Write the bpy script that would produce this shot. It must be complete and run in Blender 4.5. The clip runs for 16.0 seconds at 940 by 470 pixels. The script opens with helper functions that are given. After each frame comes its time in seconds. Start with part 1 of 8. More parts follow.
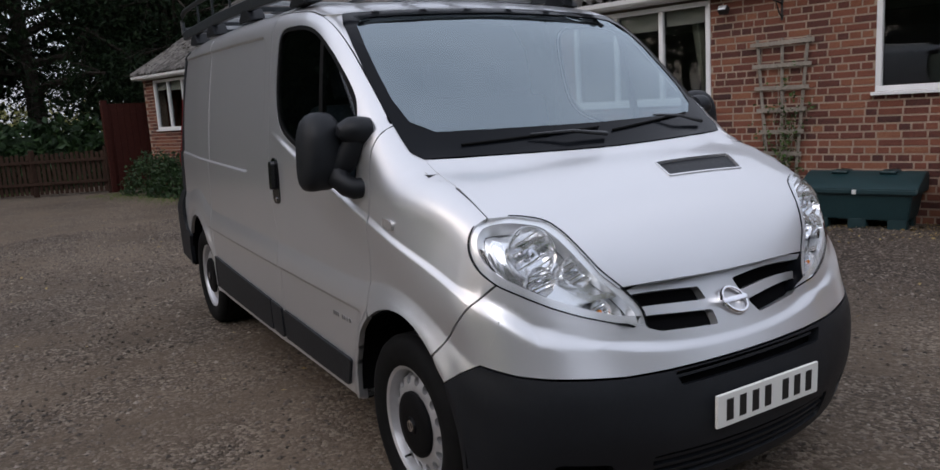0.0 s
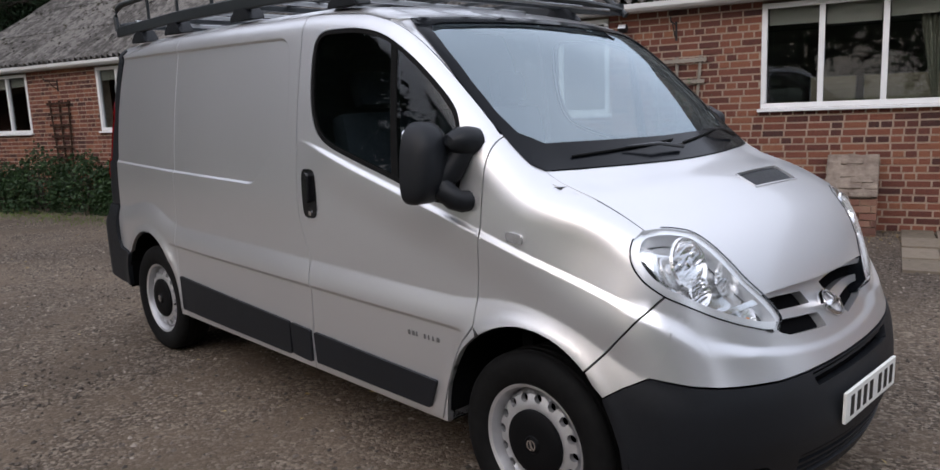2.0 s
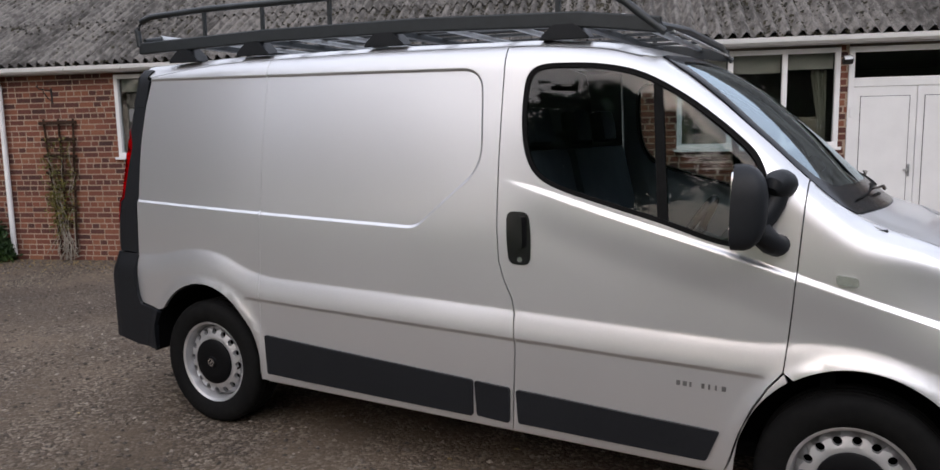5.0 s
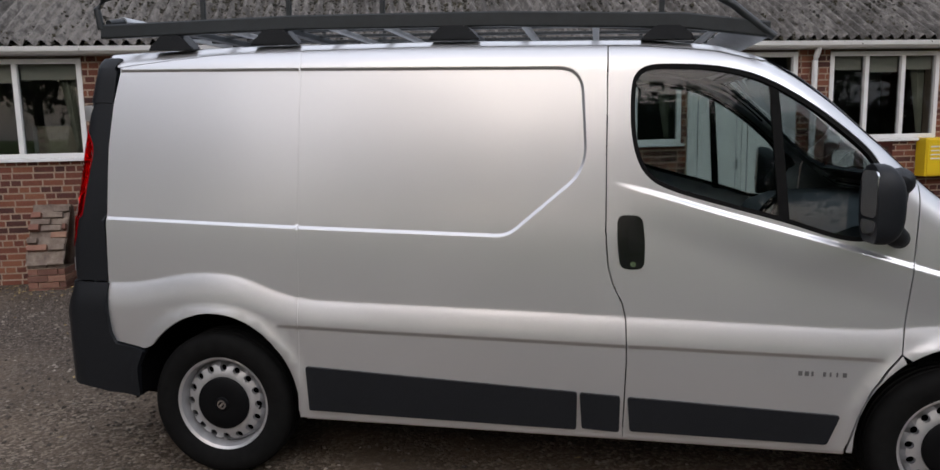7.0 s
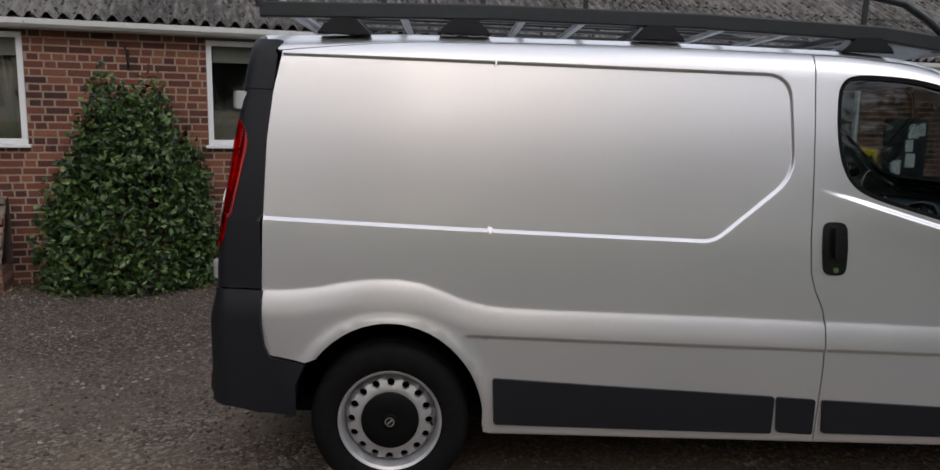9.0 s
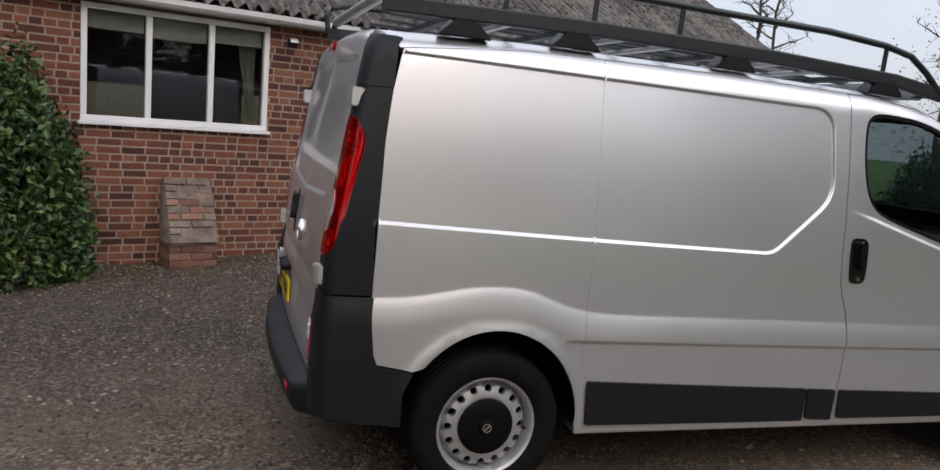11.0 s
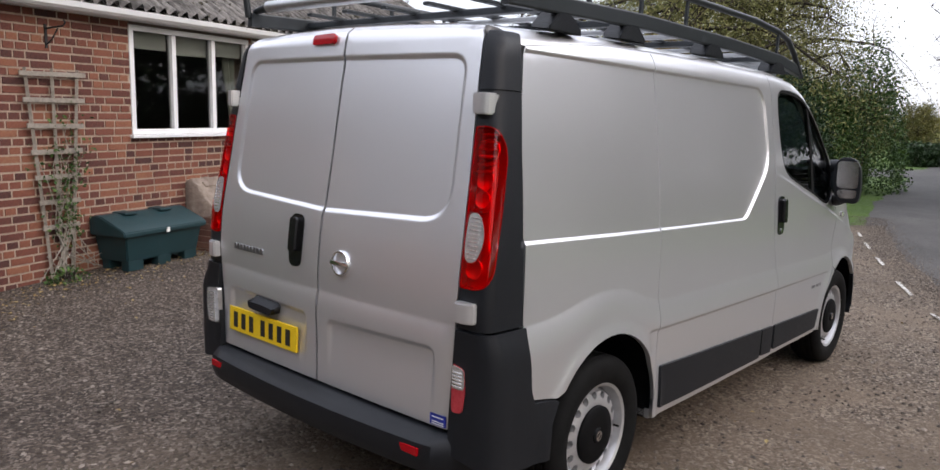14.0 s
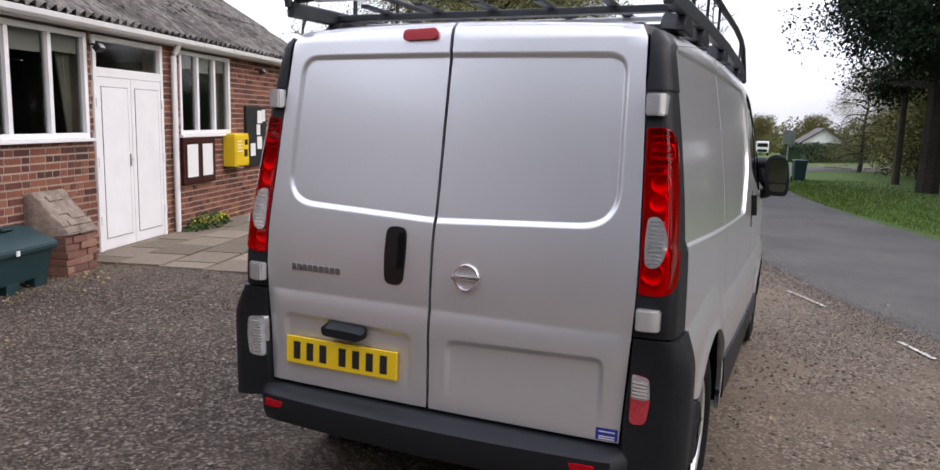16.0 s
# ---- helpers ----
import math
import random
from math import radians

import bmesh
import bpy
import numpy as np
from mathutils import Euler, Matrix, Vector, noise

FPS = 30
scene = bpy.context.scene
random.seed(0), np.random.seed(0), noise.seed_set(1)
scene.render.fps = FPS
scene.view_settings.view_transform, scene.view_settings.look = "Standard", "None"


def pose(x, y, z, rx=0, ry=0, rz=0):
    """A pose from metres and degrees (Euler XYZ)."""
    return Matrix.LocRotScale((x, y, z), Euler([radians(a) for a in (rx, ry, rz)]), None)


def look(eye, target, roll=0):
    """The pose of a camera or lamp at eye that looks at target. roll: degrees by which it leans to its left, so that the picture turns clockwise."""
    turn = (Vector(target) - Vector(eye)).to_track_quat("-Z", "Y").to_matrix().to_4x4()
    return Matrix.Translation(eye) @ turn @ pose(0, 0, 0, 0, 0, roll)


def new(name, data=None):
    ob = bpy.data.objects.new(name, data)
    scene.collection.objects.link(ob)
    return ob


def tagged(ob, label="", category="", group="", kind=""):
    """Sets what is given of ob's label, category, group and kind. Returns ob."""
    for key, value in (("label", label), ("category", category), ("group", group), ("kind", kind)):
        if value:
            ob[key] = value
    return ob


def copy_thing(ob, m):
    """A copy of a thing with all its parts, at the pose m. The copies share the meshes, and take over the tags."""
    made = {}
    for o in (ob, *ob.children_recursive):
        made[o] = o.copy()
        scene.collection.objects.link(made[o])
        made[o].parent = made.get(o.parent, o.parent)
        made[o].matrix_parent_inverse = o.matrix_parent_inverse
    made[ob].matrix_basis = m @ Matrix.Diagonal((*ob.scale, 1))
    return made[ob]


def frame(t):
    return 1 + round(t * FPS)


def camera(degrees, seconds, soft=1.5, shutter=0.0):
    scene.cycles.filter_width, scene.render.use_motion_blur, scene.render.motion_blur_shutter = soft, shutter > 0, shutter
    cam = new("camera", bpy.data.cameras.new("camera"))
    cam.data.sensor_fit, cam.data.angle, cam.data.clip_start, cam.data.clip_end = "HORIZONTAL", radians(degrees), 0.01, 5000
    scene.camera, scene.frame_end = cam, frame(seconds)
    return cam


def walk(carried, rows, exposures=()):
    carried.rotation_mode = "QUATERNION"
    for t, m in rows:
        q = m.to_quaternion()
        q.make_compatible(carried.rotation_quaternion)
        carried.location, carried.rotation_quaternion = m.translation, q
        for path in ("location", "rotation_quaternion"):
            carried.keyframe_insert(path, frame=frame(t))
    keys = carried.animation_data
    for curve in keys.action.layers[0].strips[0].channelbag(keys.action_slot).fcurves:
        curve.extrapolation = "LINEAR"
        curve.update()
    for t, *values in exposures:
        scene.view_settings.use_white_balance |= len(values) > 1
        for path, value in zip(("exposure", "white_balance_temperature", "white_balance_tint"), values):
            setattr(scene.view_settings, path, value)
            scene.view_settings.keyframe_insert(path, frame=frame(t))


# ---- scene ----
cam = camera(63.0, 16.0)
PATH = [
    (0, (3.208, -3.082, 1.468), (1.873, -1.63, 1.138), -3.5),
    (0.5, (3.026, -3.219, 1.465), (1.777, -1.695, 1.123), -2.1),
    (1, (2.811, -3.417, 1.495), (1.648, -1.831, 1.132), -3.8),
    (1.5, (2.588, -3.52, 1.475), (1.538, -1.858, 1.106), -2.6),
    (2, (2.301, -3.633, 1.525), (1.346, -1.907, 1.195), -2.4),
    (2.5, (1.982, -3.807, 1.526), (1.154, -2.018, 1.186), -1.7),
    (3, (1.702, -3.907, 1.529), (0.963, -2.081, 1.179), -1.2),
    (3.5, (1.415, -3.901, 1.537), (0.816, -2.025, 1.185), -4.2),
    (4, (1.115, -3.977, 1.56), (0.586, -2.074, 1.245), -1.4),
    (4.5, (0.763, -4.071, 1.608), (0.364, -2.132, 1.325), -2.0),
    (5, (0.434, -4.08, 1.604), (0.04, -2.137, 1.34), -1.1),
    (5.2, (0.301, -4.067, 1.604), (-0.019, -2.115, 1.307), -2.1),
    (7.3, (-1.242, -3.889, 1.654), (-0.921, -1.936, 1.373), -0.2),
    (7.5, (-1.396, -3.87, 1.649), (-1.015, -1.928, 1.366), 0.2),
    (8, (-1.759, -3.817, 1.68), (-1.226, -1.908, 1.409), -0.3),
    (8.5, (-2.088, -3.627, 1.64), (-1.525, -1.731, 1.345), -0.4),
    (9, (-2.392, -3.463, 1.665), (-1.776, -1.583, 1.372), 0.9),
    (9.5, (-2.755, -3.348, 1.7), (-1.94, -1.544, 1.421), 0.0),
    (9.7, (-2.878, -3.307, 1.694), (-2.028, -1.519, 1.413), 1.7),
    (11.8, (-4.005, -2.448, 1.689), (-2.61, -1.049, 1.381), 1.9),
    (12, (-4.071, -2.33, 1.693), (-2.613, -0.995, 1.389), 1.2),
    (12.5, (-4.267, -2.059, 1.701), (-2.72, -0.816, 1.452), 3.2),
    (13, (-4.484, -1.786, 1.707), (-2.805, -0.732, 1.442), 2.9),
    (13.5, (-4.606, -1.506, 1.679), (-2.879, -0.547, 1.363), 2.5),
    (14, (-4.688, -1.18, 1.716), (-2.896, -0.353, 1.394), 1.6),
    (14.5, (-4.819, -0.84, 1.709), (-2.972, -0.153, 1.365), 1.6),
    (15, (-4.867, -0.54, 1.69), (-2.971, 0.005, 1.362), 2.7),
    (15.5, (-4.867, -0.198, 1.691), (-2.932, 0.192, 1.369), 1.7),
    (16, (-4.909, 0.152, 1.676), (-2.948, 0.406, 1.377), 1.5),
]
EXPOSURES = [(0, -0.20, 6250, 15), (2.5, 0.28, 6300, 15), (5, 0.25, 6350, 15), (8.5, -0.18, 6350, 13), (12.5, 0.46, 6550, 15), (15.4, 0.90, 6400, 17), (16, 0.81, 6400, 18)]
walk(cam, [(t, look(eye, target, roll)) for t, eye, target, roll in PATH], EXPOSURES)

# ---------------------------------------------------------------- light
world = bpy.data.worlds.new("overcast_sky")
scene.world = world
world.use_nodes = True
wn, wl = world.node_tree.nodes, world.node_tree.links
wn.clear()
sky = wn.new("ShaderNodeTexSky")
sky.sky_type, sky.sun_disc = "NISHITA", False
sky.sun_elevation, sky.sun_rotation = radians(32), radians(200)
sky.air_density, sky.dust_density, sky.ozone_density = 1.0, 4.0, 1.0
bg_sky = wn.new("ShaderNodeBackground")
bg_sky.inputs["Strength"].default_value = 0.05
cloud = wn.new("ShaderNodeBackground")
cloud_ramp = wn.new("ShaderNodeValToRGB")
cloud_noise = wn.new("ShaderNodeTexNoise")
cloud_noise.inputs["Scale"].default_value, cloud_noise.inputs["Detail"].default_value = 1.8, 5
cloud_ramp.color_ramp.elements[0].position, cloud_ramp.color_ramp.elements[0].color = 0.3, (0.60, 0.645, 0.71, 1)
cloud_ramp.color_ramp.elements[1].position, cloud_ramp.color_ramp.elements[1].color = 0.75, (0.90, 0.93, 0.985, 1)
both, wout, coord = wn.new("ShaderNodeAddShader"), wn.new("ShaderNodeOutputWorld"), wn.new("ShaderNodeTexCoord")
wl.new(coord.outputs["Generated"], cloud_noise.inputs["Vector"])
wl.new(cloud_noise.outputs["Fac"], cloud_ramp.inputs["Fac"])
wl.new(cloud_ramp.outputs["Color"], cloud.inputs["Color"])
# an overcast sky is brighter overhead than at the horizon
split, rise = wn.new("ShaderNodeSeparateXYZ"), wn.new("ShaderNodeMapRange")
rise.inputs["From Min"].default_value, rise.inputs["From Max"].default_value = 0.0, 0.85
rise.inputs["To Min"].default_value, rise.inputs["To Max"].default_value = 0.66, 1.45
wl.new(coord.outputs["Generated"], split.inputs[0])
wl.new(split.outputs[2], rise.inputs["Value"])
wl.new(rise.outputs["Result"], cloud.inputs["Strength"])
wl.new(sky.outputs["Color"], bg_sky.inputs["Color"])
wl.new(bg_sky.outputs[0], both.inputs[0])
wl.new(cloud.outputs[0], both.inputs[1])
wl.new(both.outputs[0], wout.inputs["Surface"])
sun = new("sun", bpy.data.lights.new("sun", "SUN"))
sun.data.energy, sun.data.angle, sun.data.color = 0.6, radians(25), (1.0, 0.97, 0.92)
sun.matrix_world = look((0, 0, 0), (-0.45, 0.7, -0.75))

# ---------------------------------------------------------------- materials


def material(name, color=(0.5, 0.5, 0.5), rough=0.6, metal=0.0, **more):
    m = bpy.data.materials.new(name)
    m.use_nodes = True
    b = m.node_tree.nodes["Principled BSDF"]
    b.inputs["Base Color"].default_value = (*color, 1)
    b.inputs["Roughness"].default_value, b.inputs["Metallic"].default_value = rough, metal
    for key, value in more.items():
        b.inputs[key.replace("_", " ")].default_value = value
    return m


def node(m, kind, **sets):
    n = m.node_tree.nodes.new(kind)
    for key, value in sets.items():
        n.inputs[key.replace("_", " ")].default_value = value
    return n


def link(m, a, b):
    m.node_tree.links.new(a, b)


def shader(m):
    return m.node_tree.nodes["Principled BSDF"]


def place_coord(m, scale=1.0):
    """Metre coordinates on the object, so that grain keeps its real size."""
    c = m.node_tree.nodes.new("ShaderNodeTexCoord")
    g = m.node_tree.nodes.new("ShaderNodeMapping")
    g.inputs["Scale"].default_value = (scale, scale, scale) if not isinstance(scale, tuple) else scale
    link(m, c.outputs["Object"], g.inputs["Vector"])
    return g.outputs["Vector"]


def noisy(m, stops, scale=20.0, detail=6, bump=0.0, bump_scale=None, rough=None, dist=0.01, island=0.0, stretch=1.0):
    """Colour from noise through a ramp; relief from a finer noise; roughness range."""
    co = place_coord(m, stretch)
    n = node(m, "ShaderNodeTexNoise", Scale=scale, Detail=detail, Roughness=0.6)
    link(m, co, n.inputs["Vector"])
    ramp = m.node_tree.nodes.new("ShaderNodeValToRGB")
    els = ramp.color_ramp.elements
    while len(els) < len(stops):
        els.new(0.5)
    for e, (p, c) in zip(els, stops):
        e.position, e.color = p, (*c, 1)
    big = node(m, "ShaderNodeTexNoise", Scale=scale * 0.07, Detail=3)
    link(m, co, big.inputs["Vector"])
    mix = m.node_tree.nodes.new("ShaderNodeMath")
    mix.operation = "MULTIPLY_ADD"
    mix.inputs[1].default_value = 0.6
    link(m, n.outputs["Fac"], mix.inputs[0])
    half = m.node_tree.nodes.new("ShaderNodeMath")
    half.operation = "MULTIPLY"
    half.inputs[1].default_value = 0.4
    link(m, big.outputs["Fac"], half.inputs[0])
    link(m, half.outputs[0], mix.inputs[2])
    value = mix.outputs[0]
    if island:
        geo = m.node_tree.nodes.new("ShaderNodeNewGeometry")
        info = m.node_tree.nodes.new("ShaderNodeObjectInfo")
        add = m.node_tree.nodes.new("ShaderNodeMath")
        add.operation = "ADD"
        link(m, geo.outputs["Random Per Island"], add.inputs[0])
        link(m, info.outputs["Random"], add.inputs[1])
        frac = m.node_tree.nodes.new("ShaderNodeMath")
        frac.operation = "FRACT"
        link(m, add.outputs[0], frac.inputs[0])
        lerp = m.node_tree.nodes.new("ShaderNodeMix")
        lerp.inputs[0].default_value = island
        link(m, value, lerp.inputs[2])
        link(m, frac.outputs[0], lerp.inputs[3])
        value = lerp.outputs[0]
    link(m, value, ramp.inputs["Fac"])
    link(m, ramp.outputs["Color"], shader(m).inputs["Base Color"])
    if bump:
        fine = node(m, "ShaderNodeTexNoise", Scale=bump_scale or scale * 3, Detail=6)
        link(m, co, fine.inputs["Vector"])
        bp = node(m, "ShaderNodeBump", Strength=bump, Distance=dist)
        link(m, fine.outputs["Fac"], bp.inputs["Height"])
        link(m, bp.outputs["Normal"], shader(m).inputs["Normal"])
    if rough:
        rr = m.node_tree.nodes.new("ShaderNodeMapRange")
        rr.inputs["To Min"].default_value, rr.inputs["To Max"].default_value = rough
        link(m, n.outputs["Fac"], rr.inputs["Value"])
        link(m, rr.outputs["Result"], shader(m).inputs["Roughness"])
    return m


def glass_material(name, tint, gloss=1.0, ior=1.5, rough=0.0, hue=(1, 1, 1)):
    """A thin pane: clear with a tint, and the mirror of its surface by Fresnel."""
    m = bpy.data.materials.new(name)
    m.use_nodes = True
    n = m.node_tree.nodes
    n.remove(n["Principled BSDF"])
    clear, gl, mix, fr = n.new("ShaderNodeBsdfTransparent"), n.new("ShaderNodeBsdfGlossy"), n.new("ShaderNodeMixShader"), n.new("ShaderNodeLayerWeight")
    clear.inputs["Color"].default_value = (*tint, 1)
    gl.inputs["Roughness"].default_value, gl.inputs["Color"].default_value = rough, (gloss * hue[0], gloss * hue[1], gloss * hue[2], 1)
    fr.inputs["Blend"].default_value = 0.5
    base = ((ior - 1) / (ior + 1)) ** 2
    power, scale = n.new("ShaderNodeMath"), n.new("ShaderNodeMath")
    power.operation, scale.operation = "POWER", "MULTIPLY_ADD"
    power.inputs[1].default_value = 5.0
    scale.inputs[1].default_value, scale.inputs[2].default_value = 1 - base, base
    link(m, fr.outputs["Facing"], power.inputs[0])
    link(m, power.outputs[0], scale.inputs[0])
    link(m, scale.outputs[0], mix.inputs[0])
    link(m, clear.outputs[0], mix.inputs[1])
    link(m, gl.outputs[0], mix.inputs[2])
    link(m, mix.outputs[0], n["Material Output"].inputs["Surface"])
    return m


# silver metallic paint: flake sparkle under a clear coat, light road film
paint = material("silver_paint", (0.69, 0.69, 0.70), 0.34, 0.75, Coat_Weight=0.7, Coat_Roughness=0.07)
co = place_coord(paint)
flake = node(paint, "ShaderNodeTexNoise", Scale=900.0, Detail=2)
film = node(paint, "ShaderNodeTexNoise", Scale=2.3, Detail=5)
link(paint, co, flake.inputs["Vector"])
link(paint, co, film.inputs["Vector"])
r1 = paint.node_tree.nodes.new("ShaderNodeMapRange")
r1.inputs["To Min"].default_value, r1.inputs["To Max"].default_value = 0.30, 0.39
link(paint, film.outputs["Fac"], r1.inputs["Value"])
link(paint, r1.outputs["Result"], shader(paint).inputs["Roughness"])
fb = node(paint, "ShaderNodeBump", Strength=0.05, Distance=0.001)
link(paint, flake.outputs["Fac"], fb.inputs["Height"])
link(paint, fb.outputs["Normal"], shader(paint).inputs["Normal"])

black_trim = noisy(material("grey_black_plastic", rough=0.6), [(0.3, (0.0060, 0.0070, 0.0092)), (0.7, (0.0110, 0.0125, 0.0155))], 60, bump=0.25, bump_scale=900, rough=(0.40, 0.58), dist=0.001)
shader(black_trim).inputs["Specular IOR Level"].default_value = 0.3
gloss_black = material("gloss_black", (0.008, 0.008, 0.009), 0.18)
rubber = noisy(material("rubber", rough=0.75), [(0.3, (0.004, 0.004, 0.0042)), (0.7, (0.010, 0.0098, 0.0095))], 25, bump=0.2, bump_scale=300, dist=0.001)
shader(rubber).inputs["Specular IOR Level"].default_value = 0.1
# near-black without gloss; shade behind openings and wheel holes is this colour
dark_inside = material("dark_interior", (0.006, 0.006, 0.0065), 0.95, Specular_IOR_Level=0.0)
hub_black = material("hub_cap_plastic", (0.005, 0.005, 0.0055), 0.55, Specular_IOR_Level=0.08)
frit = material("screen_frit", (0.006, 0.007, 0.009), 0.15, Specular_IOR_Level=0.10)
cabin_grey = noisy(material("cabin_plastic", rough=0.6), [(0.3, (0.03, 0.032, 0.036)), (0.7, (0.05, 0.052, 0.056))], 30)
cabin_light = material("headlining", (0.22, 0.22, 0.22), 0.9)
seat_cloth = noisy(material("seat_cloth", rough=0.9), [(0.35, (0.03, 0.035, 0.045)), (0.65, (0.06, 0.065, 0.08))], 120, bump=0.3, bump_scale=500, dist=0.002)
chrome = material("chrome", (0.78, 0.78, 0.8), 0.12, 1.0)
badge_metal = material("badge_metal", (0.30, 0.30, 0.31), 0.34, 0.9)
steel = noisy(material("steel_rim_paint", rough=0.35, metal=0.7), [(0.3, (0.48, 0.48, 0.49)), (0.7, (0.64, 0.64, 0.65))], 14, rough=(0.28, 0.45))
rack_black = noisy(material("rack_coating", rough=0.5), [(0.35, (0.010, 0.013, 0.015)), (0.7, (0.022, 0.027, 0.031))], 18, bump=0.15, bump_scale=400, rough=(0.35, 0.6), dist=0.001)
galvanised = noisy(material("galvanised_tube", rough=0.4, metal=0.8), [(0.3, (0.36, 0.37, 0.38)), (0.7, (0.52, 0.53, 0.54))], 30)
window_glass = glass_material("cab_glass", (0.50, 0.57, 0.56), 0.95, 1.55)
screen_glass = glass_material("windscreen_glass", (0.5, 0.56, 0.58), 1.0, 3.1, hue=(0.80, 0.93, 1.0))
lamp_glass = glass_material("clear_lens", (0.93, 0.94, 0.95), 0.9, 1.45)
house_glass = glass_material("house_pane", (0.72, 0.74, 0.74), 0.9, 1.5)
red_lens = material("red_lens", (0.33, 0.002, 0.006), 0.12, 0.0, Specular_IOR_Level=0.25, Coat_Weight=0.15, Coat_Roughness=0.03)
clear_lens_solid = noisy(material("clear_lamp", rough=0.10, metal=0.6), [(0.35, (0.42, 0.41, 0.40)), (0.7, (0.74, 0.74, 0.74))], 45)
red_glass = glass_material("red_lens_shell", (0.85, 0.012, 0.018), 0.9, 1.45)
yellow_plate = material("yellow_plate", (0.75, 0.50, 0.01), 0.35)
white_plate = material("white_plate", (0.78, 0.78, 0.74), 0.35)
plate_ink = material("plate_ink", (0.012, 0.012, 0.012), 0.5)
blue_sticker = material("blue_sticker", (0.012, 0.025, 0.25), 0.4)

# ---------------------------------------------------------------- mesh helpers
from mathutils import geometry


def part(name, bm, mat, parent=None, label="", smooth=False):
    """Link a bmesh as one mesh object under a thing or a part."""
    me = bpy.data.meshes.new(name)
    bmesh.ops.recalc_face_normals(bm, faces=bm.faces[:])
    bm.to_mesh(me)
    bm.free()
    me.materials.append(mat)
    if smooth:
        me.polygons.foreach_set("use_smooth", [True] * len(me.polygons))
        me.set_sharp_from_angle(angle=radians(38))
    ob = new(name, me)
    if parent is not None:
        ob.parent = parent
    if label:
        ob["label"] = label
    return ob


def raw(name, verts, faces, mat, parent=None, label="", smooth=False):
    me = bpy.data.meshes.new(name)
    me.from_pydata([tuple(v) for v in verts], [], faces)
    me.update()
    me.materials.append(mat)
    if smooth:
        me.polygons.foreach_set("use_smooth", [True] * len(me.polygons))
    ob = new(name, me)
    if parent is not None:
        ob.parent = parent
    if label:
        ob["label"] = label
    return ob


def box(bm, x0, x1, y0, y1, z0, z1, bevel=0.0, m=None):
    """A box, bevelled, added to bm."""
    t = bmesh.new()
    bmesh.ops.create_cube(t, size=1)
    bmesh.ops.transform(t, verts=t.verts, matrix=Matrix.LocRotScale(((x0 + x1) / 2, (y0 + y1) / 2, (z0 + z1) / 2), None, (abs(x1 - x0), abs(y1 - y0), abs(z1 - z0))))
    if bevel:
        bmesh.ops.bevel(t, geom=t.edges[:], offset=bevel, segments=2, profile=0.6, affect="EDGES")
    if m is not None:
        bmesh.ops.transform(t, verts=t.verts, matrix=m)
    merge(bm, t)
    return bm


def merge(bm, t):
    me = bpy.data.meshes.new("tmp")
    t.to_mesh(me)
    t.free()
    bm.from_mesh(me)
    bpy.data.meshes.remove(me)


def boxed(*a, bevel=0.0, m=None):
    return box(bmesh.new(), *a, bevel=bevel, m=m)


def tube(points, radius, sides=10, closed=False):
    """A swept round bar along points; radius may be a list."""
    bm = bmesh.new()
    pts = [Vector(p) for p in points]
    rad = radius if isinstance(radius, (list, tuple)) else [radius] * len(pts)
    rings, up = [], Vector((0, 0, 1))
    for i, p in enumerate(pts):
        a, b = pts[max(i - 1, 0)], pts[min(i + 1, len(pts) - 1)]
        if closed:
            a, b = pts[i - 1], pts[(i + 1) % len(pts)]
        d = (b - a).normalized()
        u = d.cross(up if abs(d.z) < 0.95 else Vector((1, 0, 0))).normalized()
        v = u.cross(d)
        rings.append([bm.verts.new(p + rad[i] * (u * math.cos(k * math.tau / sides) + v * math.sin(k * math.tau / sides))) for k in range(sides)])
    n = len(rings)
    for i in range(n if closed else n - 1):
        r, s = rings[i], rings[(i + 1) % n]
        for k in range(sides):
            bm.faces.new((r[k], r[(k + 1) % sides], s[(k + 1) % sides], s[k]))
    if not closed:
        bm.faces.new(rings[0][::-1])
        bm.faces.new(rings[-1])
    return bm


def revolve(profile, steps=48, axis="y", centre=(0, 0, 0), arc=math.tau):
    """Turn a profile of (radius, along) round the y axis."""
    bm = bmesh.new()
    c = Vector(centre)
    full = abs(arc - math.tau) < 1e-6
    rings = []
    for i in range(steps if full else steps + 1):
        a = arc * i / steps
        rings.append([bm.verts.new(c + Vector((r * math.cos(a), h, r * math.sin(a)))) for r, h in profile])
    for i in range(steps):
        r, s = rings[i], rings[(i + 1) % len(rings)]
        for k in range(len(profile) - 1):
            f = [r[k], r[k + 1], s[k + 1], s[k]]
            try:
                bm.faces.new(f)
            except ValueError:
                pass
    bmesh.ops.remove_doubles(bm, verts=bm.verts, dist=1e-5)
    return bm


def rounded(points, radius=0.03, seg=5):
    """A polygon with its corners rounded; radius may be a list."""
    out, n = [], len(points)
    for i, p in enumerate(points):
        p = np.array(p, float)
        a, b = np.array(points[i - 1], float), np.array(points[(i + 1) % n], float)
        r = radius[i] if isinstance(radius, (list, tuple)) else radius
        da, db = a - p, b - p
        la, lb = np.linalg.norm(da), np.linalg.norm(db)
        r = min(r, la * 0.48, lb * 0.48)
        if r < 1e-4:
            out.append(tuple(p))
            continue
        s, e = p + da / la * r, p + db / lb * r
        for k in range(seg + 1):
            t = k / seg
            out.append(tuple((1 - t) ** 2 * s + 2 * t * (1 - t) * p + t * t * e))
    return out


